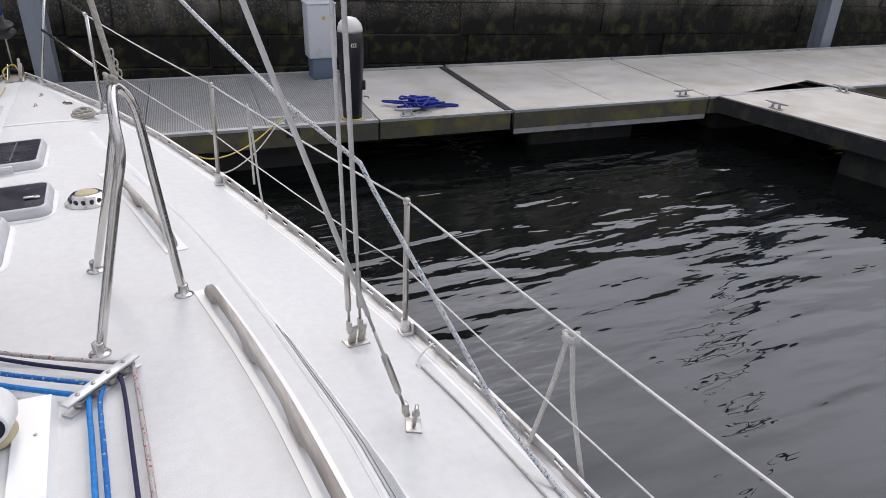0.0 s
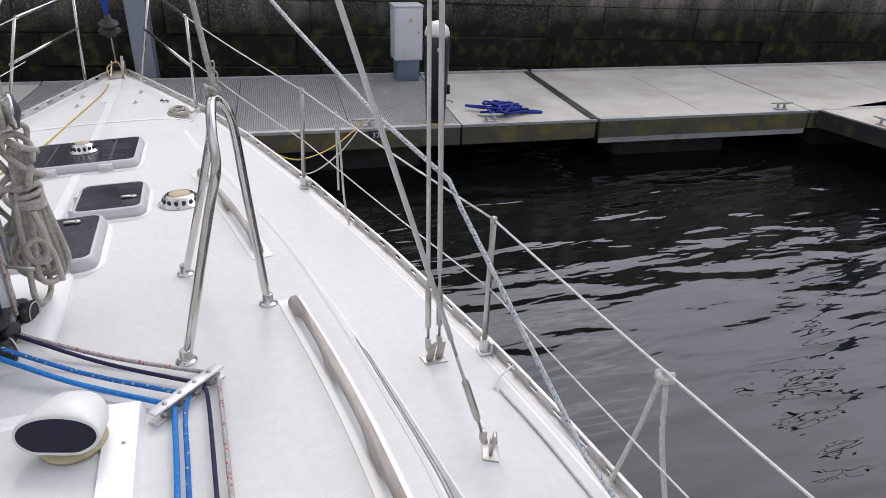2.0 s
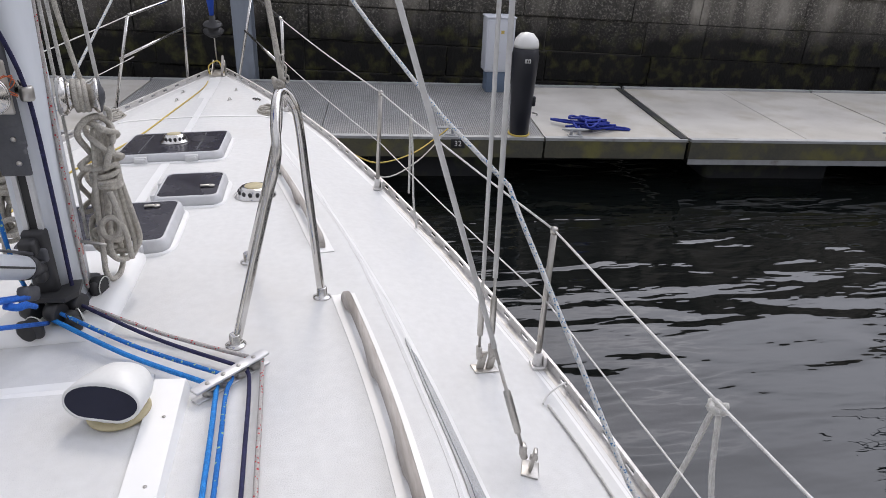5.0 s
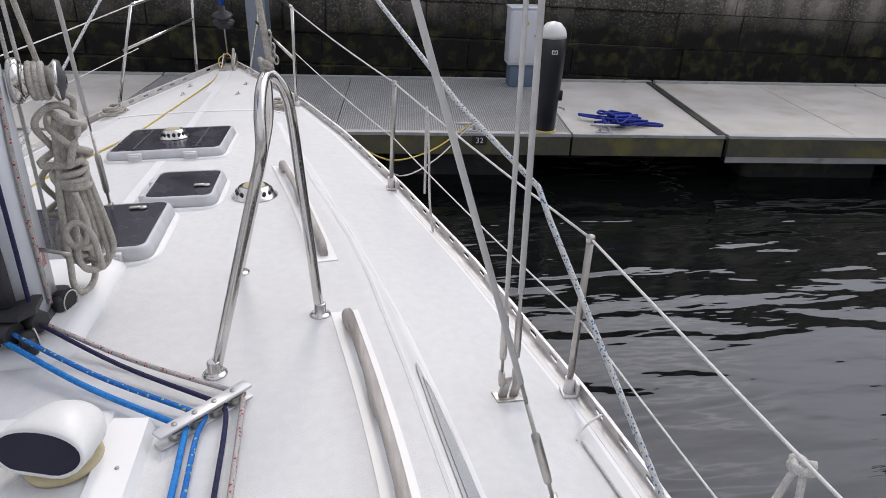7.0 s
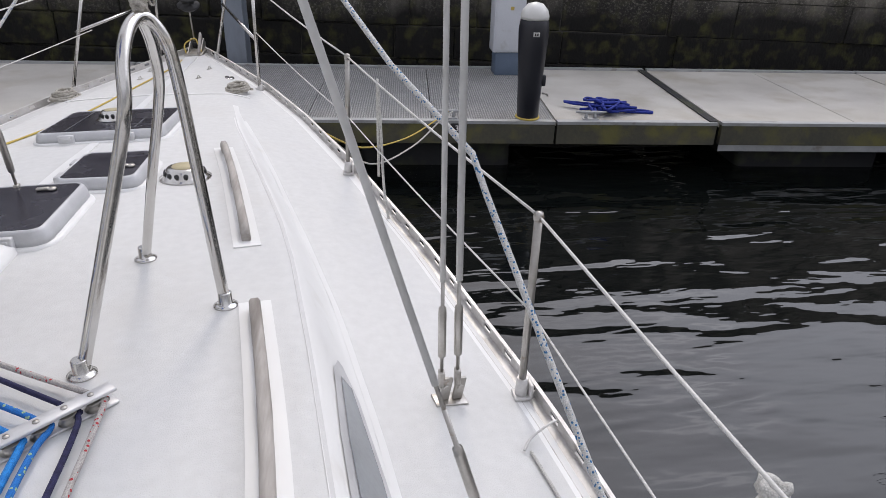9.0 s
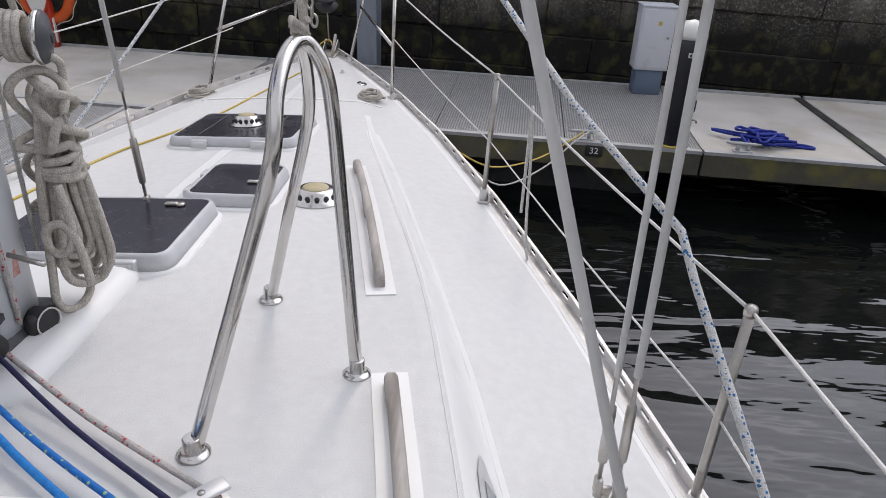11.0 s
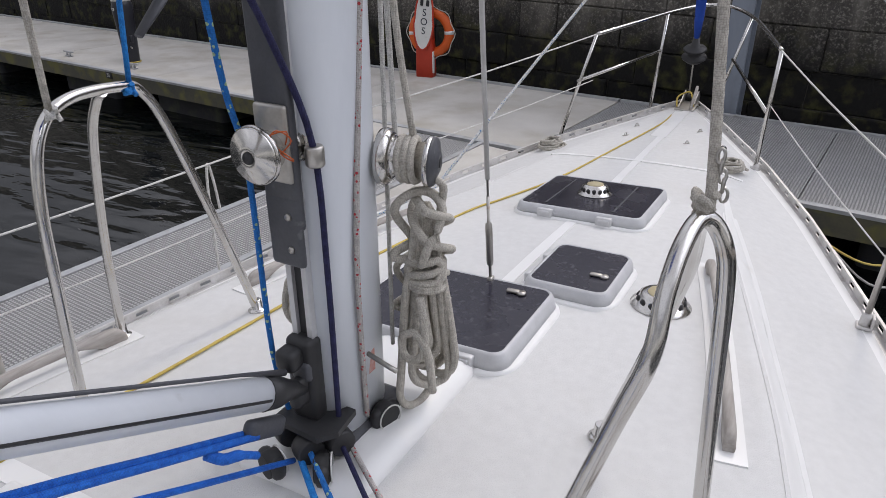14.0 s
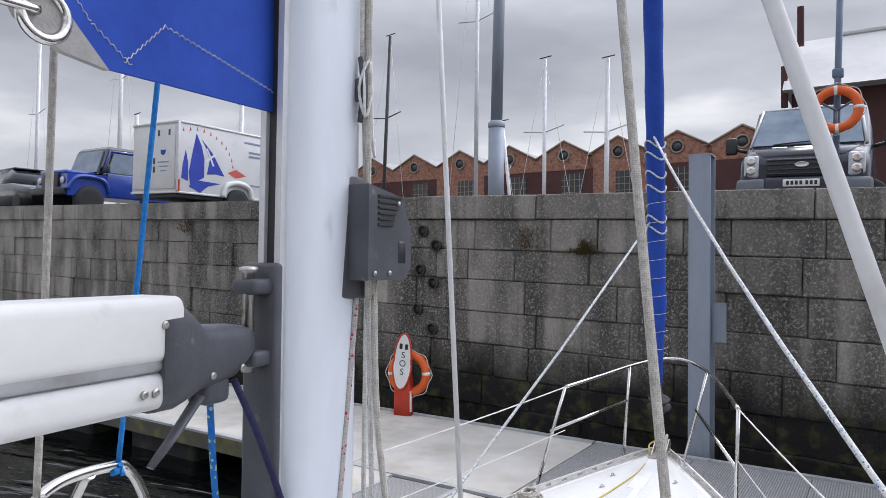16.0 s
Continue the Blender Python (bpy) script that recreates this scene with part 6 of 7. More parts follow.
for x, y in ((2.06, 3.74), (3.25, 3.62), (-7.1, 4.9), (-8.7, 5.1), (6.45, 3.33)):
    u, v = plan(x, y)
    cleat(q(u, max(v, FRONT + 0.08), PONT_Z + 0.004))
cleat(RF @ Matrix.Translation((0.16, -0.62, 0.004)) @ Matrix.Rotation(radians(90), 4, "Z"))
cleat(RF @ Matrix.Translation((1.60, -0.55, 0.004)) @ Matrix.Rotation(radians(90), 4, "Z"))
for (u, body) in ((1.74, "32"), (-7.75, "31")):
    pl = thing("berth_plate", q(u, FRONT, PONT_Z - 0.03), "small black berth plate with white figures on the pontoon edge", "sign", "berth plates")
    part("plate", Mesh().soft_box(0.13, 0.012, 0.085, 0.003, Matrix.Translation((0, 0.0, -0.03))), BLACK, pl)
    text_part(body, 0.07, BRIGHT, pl, Matrix.Translation((0, -0.0065, -0.03)) @ FACE)

for pts, mt, lab in (([(1.03, 2.25, -0.22), (1.3, 2.75, -0.50), (1.65, 3.25, -0.60), (1.95, 3.62, -0.56), (2.05, 3.73, -0.53)], YELLOWROPE, "yellow mooring line from the yacht to the pontoon"),
                     ([(1.05, 2.22, -0.22), (1.35, 2.75, -0.62), (1.7, 3.28, -0.68), (1.97, 3.63, -0.58), (2.09, 3.73, -0.53)], WHITEROPE, "white mooring line sagging from the yacht to the pontoon")):
    lone("mooring_line", Mesh().tube(smoothed(pts, 6), 0.006, 8), mt, lab, "rope", "mooring lines")

# rescue station
u, v = -4.08, 5.98
sos = thing("rescue_station", q(u, v - 0.1, PONT_Z, 12), "red and white SOS rescue station with orange lifebuoy", "rescue station")
LEAN = Matrix.Rotation(radians(5), 4, "Y")
part("base", Mesh().loft([[(px, py, z) for px, py in rounded(w, d, 0.03)] for z, w, d in ((0, 0.115, 0.07), (0.35, 0.11, 0.07), (0.5, 0.10, 0.06), (0.8, 0.085, 0.05), (0.97, 0.06, 0.03))]), RED, sos, "red plastic housing")
ell = [(0.125 * math.cos(a) * (1.0 if math.sin(a) < 0 else 0.9), 0.34 * math.sin(a)) for a in [2 * math.pi * k / 40 for k in range(40)]]
brd = part("board", Mesh().prism(ell, -0.012, 0.012, LEAN @ Matrix.Translation((-0.04, -0.085, 0.68)) @ FACE), BRIGHT, sos, "white oval board")
part("board_rim", Mesh().tube([LEAN @ Matrix.Translation((-0.04, -0.092, 0.68)) @ FACE @ Vector((x * 1.03, y * 1.03, 0)) for x, y in ell], 0.012, 6, closed=True), RED, sos)
for i, ch in enumerate("SOS"):
    text_part(ch, 0.115, stuff("dark_lettering", (0.05, 0.06, 0.08), None, 10, 0.6), sos, LEAN @ Matrix.Translation((-0.035, -0.099, 0.76 - 0.105 * i)) @ FACE)
for sx in (-0.075, 0.0):
    part("hook", Mesh().soft_box(0.04, 0.02, 0.07, 0.012, LEAN @ Matrix.Translation((sx, -0.1, 0.87))), BLACK, sos)
part("side_label", Mesh().soft_box(0.03, 0.05, 0.26, 0.006, Matrix.Translation((0.105, -0.03, 0.18))), BRIGHT, sos)


def lifebuoy(m, r, label):
    ob = thing("lifebuoy", m, label, "lifebuoy", "lifebuoys")
    part("ring", Mesh().tube([(r * math.cos(a), 0, r * math.sin(a)) for a in [2 * math.pi * k / 36 for k in range(36)]], r * 0.24, 14, closed=True), ORANGE, ob)
    for k in range(4):
        a0 = math.pi / 2 * k + 0.05
        part("band", Mesh().tube([(r * math.cos(a0 + d), 0, r * math.sin(a0 + d)) for d in (-0.08, 0, 0.08)], r * 0.25, 14), BRIGHT, ob)
    line = [((r * 1.3 + 0.015 * math.cos(8 * a)) * math.cos(a), -0.02, (r * 1.3 + 0.015 * math.cos(8 * a)) * math.sin(a)) for a in [2 * math.pi * k / 48 for k in range(48)]]
    part("grab_line", Mesh().tube(line, 0.006, 5, closed=True), WHITEROPE, ob)
    return ob


lifebuoy(sos.matrix_world @ Matrix.Translation((0.06, 0.03, 0.52)), 0.235, "orange lifebuoy hung on the rescue station")


# steel piles that hold the pontoon
def hpile(u, v, z1, label):
    ob = thing("steel_pile", q(u, v, -3.0), label, "pile", "steel piles")
    h = z1 + 3.0
    part("web", Mesh().box(-0.018, 0.018, -0.1, 0.1, 0, h), PILE, ob)
    part("flange", Mesh().box(-0.105, 0.105, -0.125, -0.1, 0, h), PILE, ob)
    part("flange", Mesh().box(-0.105, 0.105, 0.1, 0.125, 0, h), PILE, ob)
    part("cap", Mesh().box(-0.11, 0.11, -0.13, 0.13, h, h + 0.015), PILE, ob)
    return ob


hpile(-0.55, 6.22, 2.45, "tall grey steel pile beside the wall")
part("bracket", Mesh().box(0.11, 0.24, -0.02, 0.0, 3.55, 3.95), PILE, bpy.data.objects["steel_pile"])
hpile(10.35, 6.25, 2.3, "grey steel pile by the pontoon")

# ---- quay things ----
PAINTBLUE = stuff("blue_car_paint", (0.012, 0.06, 0.36), (0.01, 0.045, 0.28), 2, 0.18, 0.28, coat=0.6)
PAINTNAVY = stuff("navy_van_paint", (0.012, 0.014, 0.03), (0.01, 0.011, 0.024), 2, 0.25, 0.35, coat=0.3)
PAINTBLACK = stuff("black_car_paint", (0.01, 0.01, 0.012), None, 2, 0.15, 0.25, coat=0.6)
VANWHITE = stuff("silver_white_paint", (0.55, 0.57, 0.6), (0.48, 0.5, 0.53), 2, 0.25, 0.35, coat=0.4)
# pale colour painted in for sky reflected on the navy pillars and roof edge
TRIMSHEEN = stuff("sky_sheen_trim", (0.5, 0.52, 0.54), (0.42, 0.44, 0.46), 3, 0.3, 0.4, metal=0.4)
BUMPER = stuff("grey_bumper_plastic", (0.16, 0.18, 0.2), (0.12, 0.135, 0.15), 5, 0.5, 0.65)
GLASS = stuff("car_glass", (0.02, 0.026, 0.032), (0.03, 0.037, 0.045), 2, 0.05, 0.1)
LAMPGLASS = stuff("headlamp_glass", (0.6, 0.62, 0.64), (0.45, 0.47, 0.5), 14, 0.12, 0.2)
TRAILER = stuff("white_trailer_panel", (0.70, 0.70, 0.69), (0.62, 0.62, 0.61), 2, 0.4, 0.5, spots=(0.5, 0.48, 0.45), spot_scale=4, spot_lo=0.62, spot_hi=0.9)
LOGOBLUE = stuff("logo_blue", (0.02, 0.05, 0.4), None, 4, 0.5)
LOGORED = stuff("logo_red", (0.6, 0.1, 0.08), None, 4, 0.5)
GREYBAR = stuff("grey_print", (0.25, 0.3, 0.42), None, 4, 0.6)
TYRE = RUBBER


def wheel(parent, x, y, z, r, w):
    m = Matrix.Translation((x, y, z)) @ Matrix.Rotation(radians(90), 4, "X")
    wh = part("wheel", Mesh().lathe([(r * 0.62, -w / 2), (r * 0.95, -w / 2), (r, -w / 4), (r, w / 4), (r * 0.95, w / 2), (r * 0.62, w / 2)], 28, m), TYRE, parent, "black tyre")
    part("rim", Mesh().lathe([(r * 0.64, -w * 0.42), (r * 0.55, -w * 0.3), (r * 0.18, -w * 0.34), (0, -w * 0.36)], 20, m).lathe([(0, w * 0.36), (r * 0.18, w * 0.34), (r * 0.55, w * 0.3), (r * 0.64, w * 0.42)], 20, m), VANWHITE, wh, "pale alloy rim")


# van, nose to the water: x across, y backwards, z up
# reflected sky and pale inside light are put into this glass's colour
SHEENGLASS = stuff("sheen_coloured_glass", (0.10, 0.15, 0.21), (0.26, 0.32, 0.38), 2.2, 0.06, 0.12)
van = thing("van", q(-0.14, 11.1, QUAY_Z), "dark navy van with print on its bonnet parked on the quay", "van")
W2 = 0.97


def van_ring(y, w, z0, z1, z2):
    """One cross section of the van, with tumblehome and a rounded shoulder."""
    half = [(w * 0.97, z0), (w, z0 + 0.2), (w, z1 * 0.6 + z0 * 0.4), (w * 0.985, z1), (w * 0.94, z1 + (z2 - z1) * 0.5), (w * 0.86, z2 - 0.03), (w * 0.78, z2)]
    return [(px, y, pz) for px, pz in half] + [(-px, y, pz) for px, pz in reversed(half)]


part("body", Mesh().loft([van_ring(*r_) for r_ in
     ((0.0, W2 * 0.86, 0.34, 0.72, 0.86), (0.05, W2 * 0.93, 0.32, 0.8, 0.98), (0.22, W2 * 0.98, 0.3, 0.95, 1.10), (0.62, W2, 0.3, 1.08, 1.22), (1.25, W2, 0.3, 1.2, 1.96), (1.4, W2, 0.3, 1.2, 2.02), (1.7, W2, 0.3, 1.2, 2.06), (5.0, W2, 0.3, 1.3, 2.08))]), PAINTNAVY, van)
part("bonnet", Mesh().loft([[(-w, y, z), (0, y, z + 0.02), (w, y, z), (w, y, z - 0.03), (0, y, z - 0.012), (-w, y, z - 0.03)] for y, w, z in ((0.05, 0.56, 1.0), (0.22, 0.72, 1.115), (0.42, 0.78, 1.175), (0.6, 0.80, 1.228))]), PAINTNAVY, van)
part("grille", Mesh().soft_box(1.06, 0.06, 0.3, 0.03, Matrix.Translation((0, 0.0, 0.80))), BLACK, van)
for zz in (0.70, 0.77, 0.85, 0.92):
    part("grille_bar", Mesh().soft_box(1.0, 0.025, 0.024, 0.006, Matrix.Translation((0, -0.032, zz))), PAINTNAVY, van)
part("badge", Mesh().lathe([(0.105, 0), (0.1, 0.012), (0.085, 0.014), (0.08, 0.01), (0, 0.01)], 24, Matrix.Translation((0, -0.045, 0.84)) @ FACE, 1.0, 0.42), ALU, van, "oval silver badge")
for sx in (-1, 1):
    part("bumper", Mesh().soft_box(0.46, 0.2, 0.3, 0.06, Matrix.Translation((sx * 0.74, 0.0, 0.47)) @ Matrix.Rotation(radians(sx * 12), 4, "Z")), BUMPER, van, "grey plastic bumper corner")
part("bumper_centre", Mesh().soft_box(1.1, 0.16, 0.34, 0.05, Matrix.Translation((0, -0.03, 0.47))), PAINTNAVY, van, "navy bumper centre")
plate = part("number_plate", Mesh().soft_box(0.52, 0.012, 0.115, 0.004, Matrix.Translation((0, -0.118, 0.54))), BRIGHT, van, "white plate with dark bars")
for i in range(7):
    x = -0.19 + 0.063 * i + (0.02 if i > 3 else 0)
    part("plate_bar", Mesh().box(x - 0.02, x + 0.02, -0.128, -0.125, 0.508, 0.572), BLACK, plate)
for sx in (-1, 1):
    hl = part("headlight", Mesh().soft_box(0.24, 0.09, 0.37, 0.04, Matrix.Translation((sx * 0.75, 0.03, 0.83)) @ Matrix.Rotation(radians(sx * 16), 4, "Z")), LAMPGLASS, van)
    for zz in (0.76, 0.92):
        part("lens", Mesh().lathe([(0.075, 0), (0.07, 0.02), (0.03, 0.012), (0, 0.012)], 18, Matrix.Translation((sx * 0.75, -0.02, zz)) @ FACE), STEEL, hl)
    mr = part("mirror", Mesh().soft_box(0.2, 0.1, 0.3, 0.04, Matrix.Translation((sx * 1.2, 0.75, 1.30))), BLACK, van)
    part("mirror_arm", Mesh().tube([(sx * 0.95, 0.8, 1.2), (sx * 1.12, 0.78, 1.24)], 0.03, 8), BLACK, mr)
    part("pillar", Mesh().tube([(sx * 0.86, 0.62, 1.23), (sx * 0.80, 0.95, 1.62), (sx * 0.75, 1.27, 1.98)], 0.028, 8), TRIMSHEEN, van, "windscreen pillar coloured pale for the sky's reflection")
    for yy in (0.75, 3.9):
        wheel(van, sx * 0.86, yy, 0.34, 0.34, 0.2)
part("roof_edge", Mesh().tube([(-0.75, 1.27, 1.98), (0, 1.25, 2.0), (0.75, 1.27, 1.98)], 0.025, 8), TRIMSHEEN, van)
part("windscreen", Mesh().loft([[(-w, y, z), (w, y, z), (w, y + 0.06, z - 0.02), (-w, y + 0.06, z - 0.02)] for w, y, z in ((0.82, 0.59, 1.262), (0.72, 1.18, 1.96))], smooth=False), SHEENGLASS, van, "windscreen with the sky's reflection coloured in blue-grey")
for za, xa, xb in ((0.30, -0.16, 0.42), (0.24, -0.05, 0.5), (0.28, -0.48, -0.26)):
    part("bonnet_print", Mesh().loft([[(xa, za, 1.15 + (za - 0.22) * 0.3), (xb, za, 1.15 + (za - 0.22) * 0.3)], [(xa, za + 0.045, 1.168 + (za - 0.22) * 0.3), (xb, za + 0.045, 1.168 + (za - 0.22) * 0.3)]], closed=False), BRIGHT, van, "white print on the bonnet")
part("wiper", Mesh().tube([(-0.5, 0.585, 1.27), (0.2, 0.60, 1.32)], 0.012, 6), BLACK, van)

# off-road pick-up, parked along the wall
jeep = thing("pickup", q(-18.3, 8.75, QUAY_Z, 88), "blue off-road pick-up with black roof parked on the quay", "pick-up")
part("lower_body", Mesh().loft([[(x, -0.85, 0.5), (x, -0.85, h), (x, 0.85, h), (x, 0.85, 0.5)] for x, h in ((0.0, 1.08), (1.25, 1.14), (1.3, 1.16), (4.3, 1.16))], smooth=False), PAINTBLUE, jeep)
part("bonnet", Mesh().soft_box(0.9, 1.4, 0.12, 0.05, Matrix.Translation((0.45, 0, 1.14))), PAINTBLUE, jeep)
part("cab", Mesh().loft([[(x0, -y, z), (x1, -y, z), (x1, y, z), (x0, y, z)] for z, x0, x1, y in ((1.15, 0.85, 2.6, 0.84), (1.9, 1.1, 2.58, 0.74), (1.97, 1.18, 2.55, 0.7))], smooth=False), PAINTBLACK, jeep, "black cab and roof")
part("windscreen", Mesh().loft([[(x, -w, z), (x, w, z), (x + 0.06, w, z), (x + 0.06, -w, z)] for x, w, z in ((0.835, 0.74, 1.22), (1.03, 0.68, 1.84))], smooth=False), SHEENGLASS, jeep)
part("door", Mesh().soft_box(1.15, 0.05, 0.66, 0.03, Matrix.Translation((1.65, -0.86, 0.86))), PAINTBLUE, jeep)
part("door_frame", Mesh().tube([(0.95, -0.85, 1.18), (1.2, -0.78, 1.84), (2.15, -0.78, 1.84), (2.2, -0.85, 1.18)], 0.035, 6), PAINTBLUE, jeep)
part("side_window", Mesh().prism([(1.1, 1.22), (1.28, 1.78), (2.08, 1.78), (2.12, 1.22)], 0.79, 0.85, Matrix(((1, 0, 0, 0), (0, 0, -1, 0), (0, 1, 0, 0), (0, 0, 0, 1)))), SHEENGLASS, jeep)
part("mirror", Mesh().soft_box(0.1, 0.2, 0.22, 0.03, Matrix.Translation((1.0, -1.0, 1.3))), BLACK, jeep)
part("front_panel", Mesh().soft_box(0.06, 0.86, 0.46, 0.02, Matrix.Translation((-0.03, 0, 0.86))), BLACK, jeep, "black grille panel")
part("bumper", Mesh().soft_box(0.16, 1.7, 0.2, 0.03, Matrix.Translation((-0.1, 0, 0.6))), BLACK, jeep)
for sy in (-1, 1):
    part("headlight", Mesh().lathe([(0.1, 0), (0.09, 0.03), (0, 0.04)], 18, Matrix.Translation((-0.01, sy * 0.62, 0.9)) @ Matrix.Rotation(radians(-90), 4, "Y")), LAMPGLASS, jeep)
    part("wing", Mesh().tube(smoothed([(0.0, sy * 0.87, 0.65), (0.2, sy * 0.89, 0.98), (0.6, sy * 0.9, 1.04), (1.0, sy * 0.89, 0.95), (1.15, sy * 0.87, 0.62)], 4), 0.06, 8), PAINTBLUE, jeep)
    wheel(jeep, 0.6, sy * 0.8, 0.4, 0.4, 0.25)
    wheel(jeep, 3.5, sy * 0.76, 0.4, 0.4, 0.25)
part("tail_lamp", Mesh().soft_box(0.04, 0.1, 0.2, 0.01, Matrix.Translation((4.31, -0.76, 0.85))), RED, jeep)

car = thing("car", q(-19.55, 9.6, QUAY_Z, 172), "black hatchback car parked on the quay", "car")
part("body", Mesh().loft([[(x, -w, 0.3), (x, -w, h), (x, -w * 0.9, h + 0.05), (x, w * 0.9, h + 0.05), (x, w, h), (x, w, 0.3)] for x, w, h in ((0, 0.7, 0.62), (0.25, 0.84, 0.74), (1.1, 0.88, 0.9), (3.6, 0.88, 0.95), (3.95, 0.8, 0.85))]), PAINTBLACK, car)
part("cabin", Mesh().loft([[(x0, -w, z), (x1, -w, z), (x1, w, z), (x0, w, z)] for z, x0, x1, w in ((0.92, 0.95, 3.75, 0.82), (1.3, 1.7, 3.4, 0.68), (1.43, 2.0, 3.2, 0.62))]), GLASS, car)
part("roof", Mesh().soft_box(1.5, 1.25, 0.06, 0.03, Matrix.Translation((2.6, 0, 1.45))), PAINTBLACK, car)
for sy in (-1, 1):
    part("headlight", Mesh().soft_box(0.2, 0.22, 0.12, 0.03, Matrix.Translation((0.12, sy * 0.6, 0.7))), LAMPGLASS, car)
    for xx in (0.75, 3.2):
        wheel(car, xx, sy * 0.78, 0.31, 0.31, 0.2)

# box trailer
tr = thing("box_trailer", q(-12.64, 8.65, QUAY_Z, 90), "white box trailer with blue sail emblem parked on the quay", "trailer")
part("box", Mesh().soft_box(3.4, 1.75, 1.63, 0.02, Matrix.Translation((1.7, 0.875, 1.27))), TRAILER, tr)
for zz in (0.46, 2.09):
    part("trim", Mesh().soft_box(3.44, 0.05, 0.05, 0.01, Matrix.Translation((1.7, 0.0, zz))), ALU, tr)
    part("trim", Mesh().soft_box(0.05, 1.8, 0.05, 0.01, Matrix.Translation((0.0, 0.875, zz))), ALU, tr)
part("corner_post", Mesh().soft_box(0.06, 0.06, 1.64, 0.015, Matrix.Translation((0.0, 0.0, 1.27))), ALU, tr)
part("door", Mesh().soft_box(0.03, 1.55, 1.45, 0.01, Matrix.Translation((-0.012, 0.875, 1.27))), TRAILER, tr)
for yy, zz in ((0.3, 1.85), (0.7, 1.85), (0.85, 1.2), (0.85, 1.0)):
    part("hinge", Mesh().soft_box(0.03, 0.05, 0.14, 0.01, Matrix.Translation((-0.035, yy, zz))), DARKGREY, tr)
part("door_emblem", Mesh().prism([(0.42, 1.45), (0.62, 1.45), (0.6, 1.36), (0.52, 1.32), (0.44, 1.36)], 0.028, 0.033, Matrix(((0, 0, -1, 0), (1, 0, 0, 0), (0, 1, 0, 0), (0, 0, 0, 1)))), LOGOBLUE, tr, "small blue emblem")
for zz, ya, yb in ((1.15, 0.3, 0.72), (1.05, 0.34, 0.68), (0.95, 0.38, 0.6)):
    part("print_bar", Mesh().box(-0.033, -0.029, ya, yb, zz, zz + 0.03), GREYBAR, tr)
part("tail_lamp", Mesh().soft_box(0.05, 0.12, 0.28, 0.015, Matrix.Translation((0.02, 0.02, 0.62))), RED, tr)
OUTW = Matrix(((0.64, 0, 0, 0), (0, 0, -1, -0.004), (0, 1, 0, 0), (0, 0, 0, 1)))
for poly in ([(0.53, 0.66), (0.46, 0.95), (0.6, 1.45), (0.74, 1.88), (0.98, 1.6), (1.12, 1.3), (1.12, 0.86)], [(0.98, 1.76), (1.5, 1.45), (2.05, 0.95), (1.65, 0.98), (1.25, 0.95), (1.36, 1.3), (1.2, 1.55)], [(0.15, 0.8), (0.2, 1.15), (0.3, 1.46), (0.42, 1.15), (0.42, 0.74)], [(0.47, 0.62), (0.8, 0.78), (1.9, 0.76), (1.3, 0.66), (0.97, 0.49)]):
    part("emblem_sail", Mesh().prism(poly, 0.0, 0.005, OUTW), LOGOBLUE, tr, "blue sail shape")
for bx in ([(1.18, 1.55), (1.24, 1.58), (1.56, 1.18), (1.5, 1.15)], [(1.16, 1.28), (1.2, 1.23), (1.62, 1.42), (1.56, 1.46)]):
    part("emblem_cross", Mesh().prism(bx, 0.005, 0.009, OUTW), BRIGHT, tr, "white bar of a cross")
part("underframe", Mesh().soft_box(3.3, 1.6, 0.1, 0.01, Matrix.Translation((1.7, 0.875, 0.39))), BLACK, tr)
part("emblem_kite", Mesh().prism([(2.2, 1.05), (2.6, 1.16), (3.1, 1.03), (2.6, 0.94)], 0.0, 0.005, OUTW), LOGORED, tr)
for i in range(11):
    a = radians(112 - 10.5 * i)
    cx, cz = 0.8 + 1.65 * math.cos(a), 1.12 + 0.86 * math.sin(a)
    part("emblem_ray", Mesh().prism([(cx - 0.035, cz - 0.04), (cx + 0.035, cz - 0.04), (cx, cz + 0.05)], 0.0, 0.005, OUTW), LOGORED, tr)
for zz, xa, xb in ((1.85, 1.9, 3.1), (1.62, 2.05, 2.85), (1.52, 2.05, 2.9), (0.78, 2.0, 3.0)):
    part("print_bar", Mesh().box(xa, xb, -0.009, -0.004, zz, zz + 0.05), GREYBAR, tr)
part("mudguard", Mesh().tube(smoothed([(1.25, -0.04, 0.45), (1.35, -0.05, 0.72), (1.7, -0.06, 0.82), (2.05, -0.05, 0.72), (2.15, -0.04, 0.45)], 4), 0.07, 8), TRAILER, tr)
wheel(tr, 1.7, 0.0, 0.34, 0.33, 0.2)
wheel(tr, 1.7, 1.75, 0.34, 0.33, 0.2)

# lifebuoy post, mooring post and the wall's fittings
post = thing("lifebuoy_post", q(0.44, 8.95, QUAY_Z), "dark steel post with lifebuoy bracket on the quay", "post")
part("tube", Mesh().tube([(0, 0, 0), (0, 0, 3.6)], 0.04, 12), SLATEBLUE, post)
part("collar", Mesh().soft_box(0.13, 0.1, 0.12, 0.02, Matrix.Translation((0, 0, 1.72))), SLATEBLUE, post)
for a in (30, 150, 270):
    part("bracket", Mesh().tube([(0, -0.05, 1.23), (0.24 * math.cos(radians(a)), -0.09, 1.23 + 0.24 * math.sin(radians(a)))], 0.015, 6), SLATEBLUE, post)
lifebuoy(q(0.44, 8.82, QUAY_Z + 1.23), 0.245, "orange lifebuoy hung on a quay post")
tall = thing("mooring_post", q(-7.19, 14.0, QUAY_Z - 0.14), "tall grey steel post with a collar behind the quay", "post")
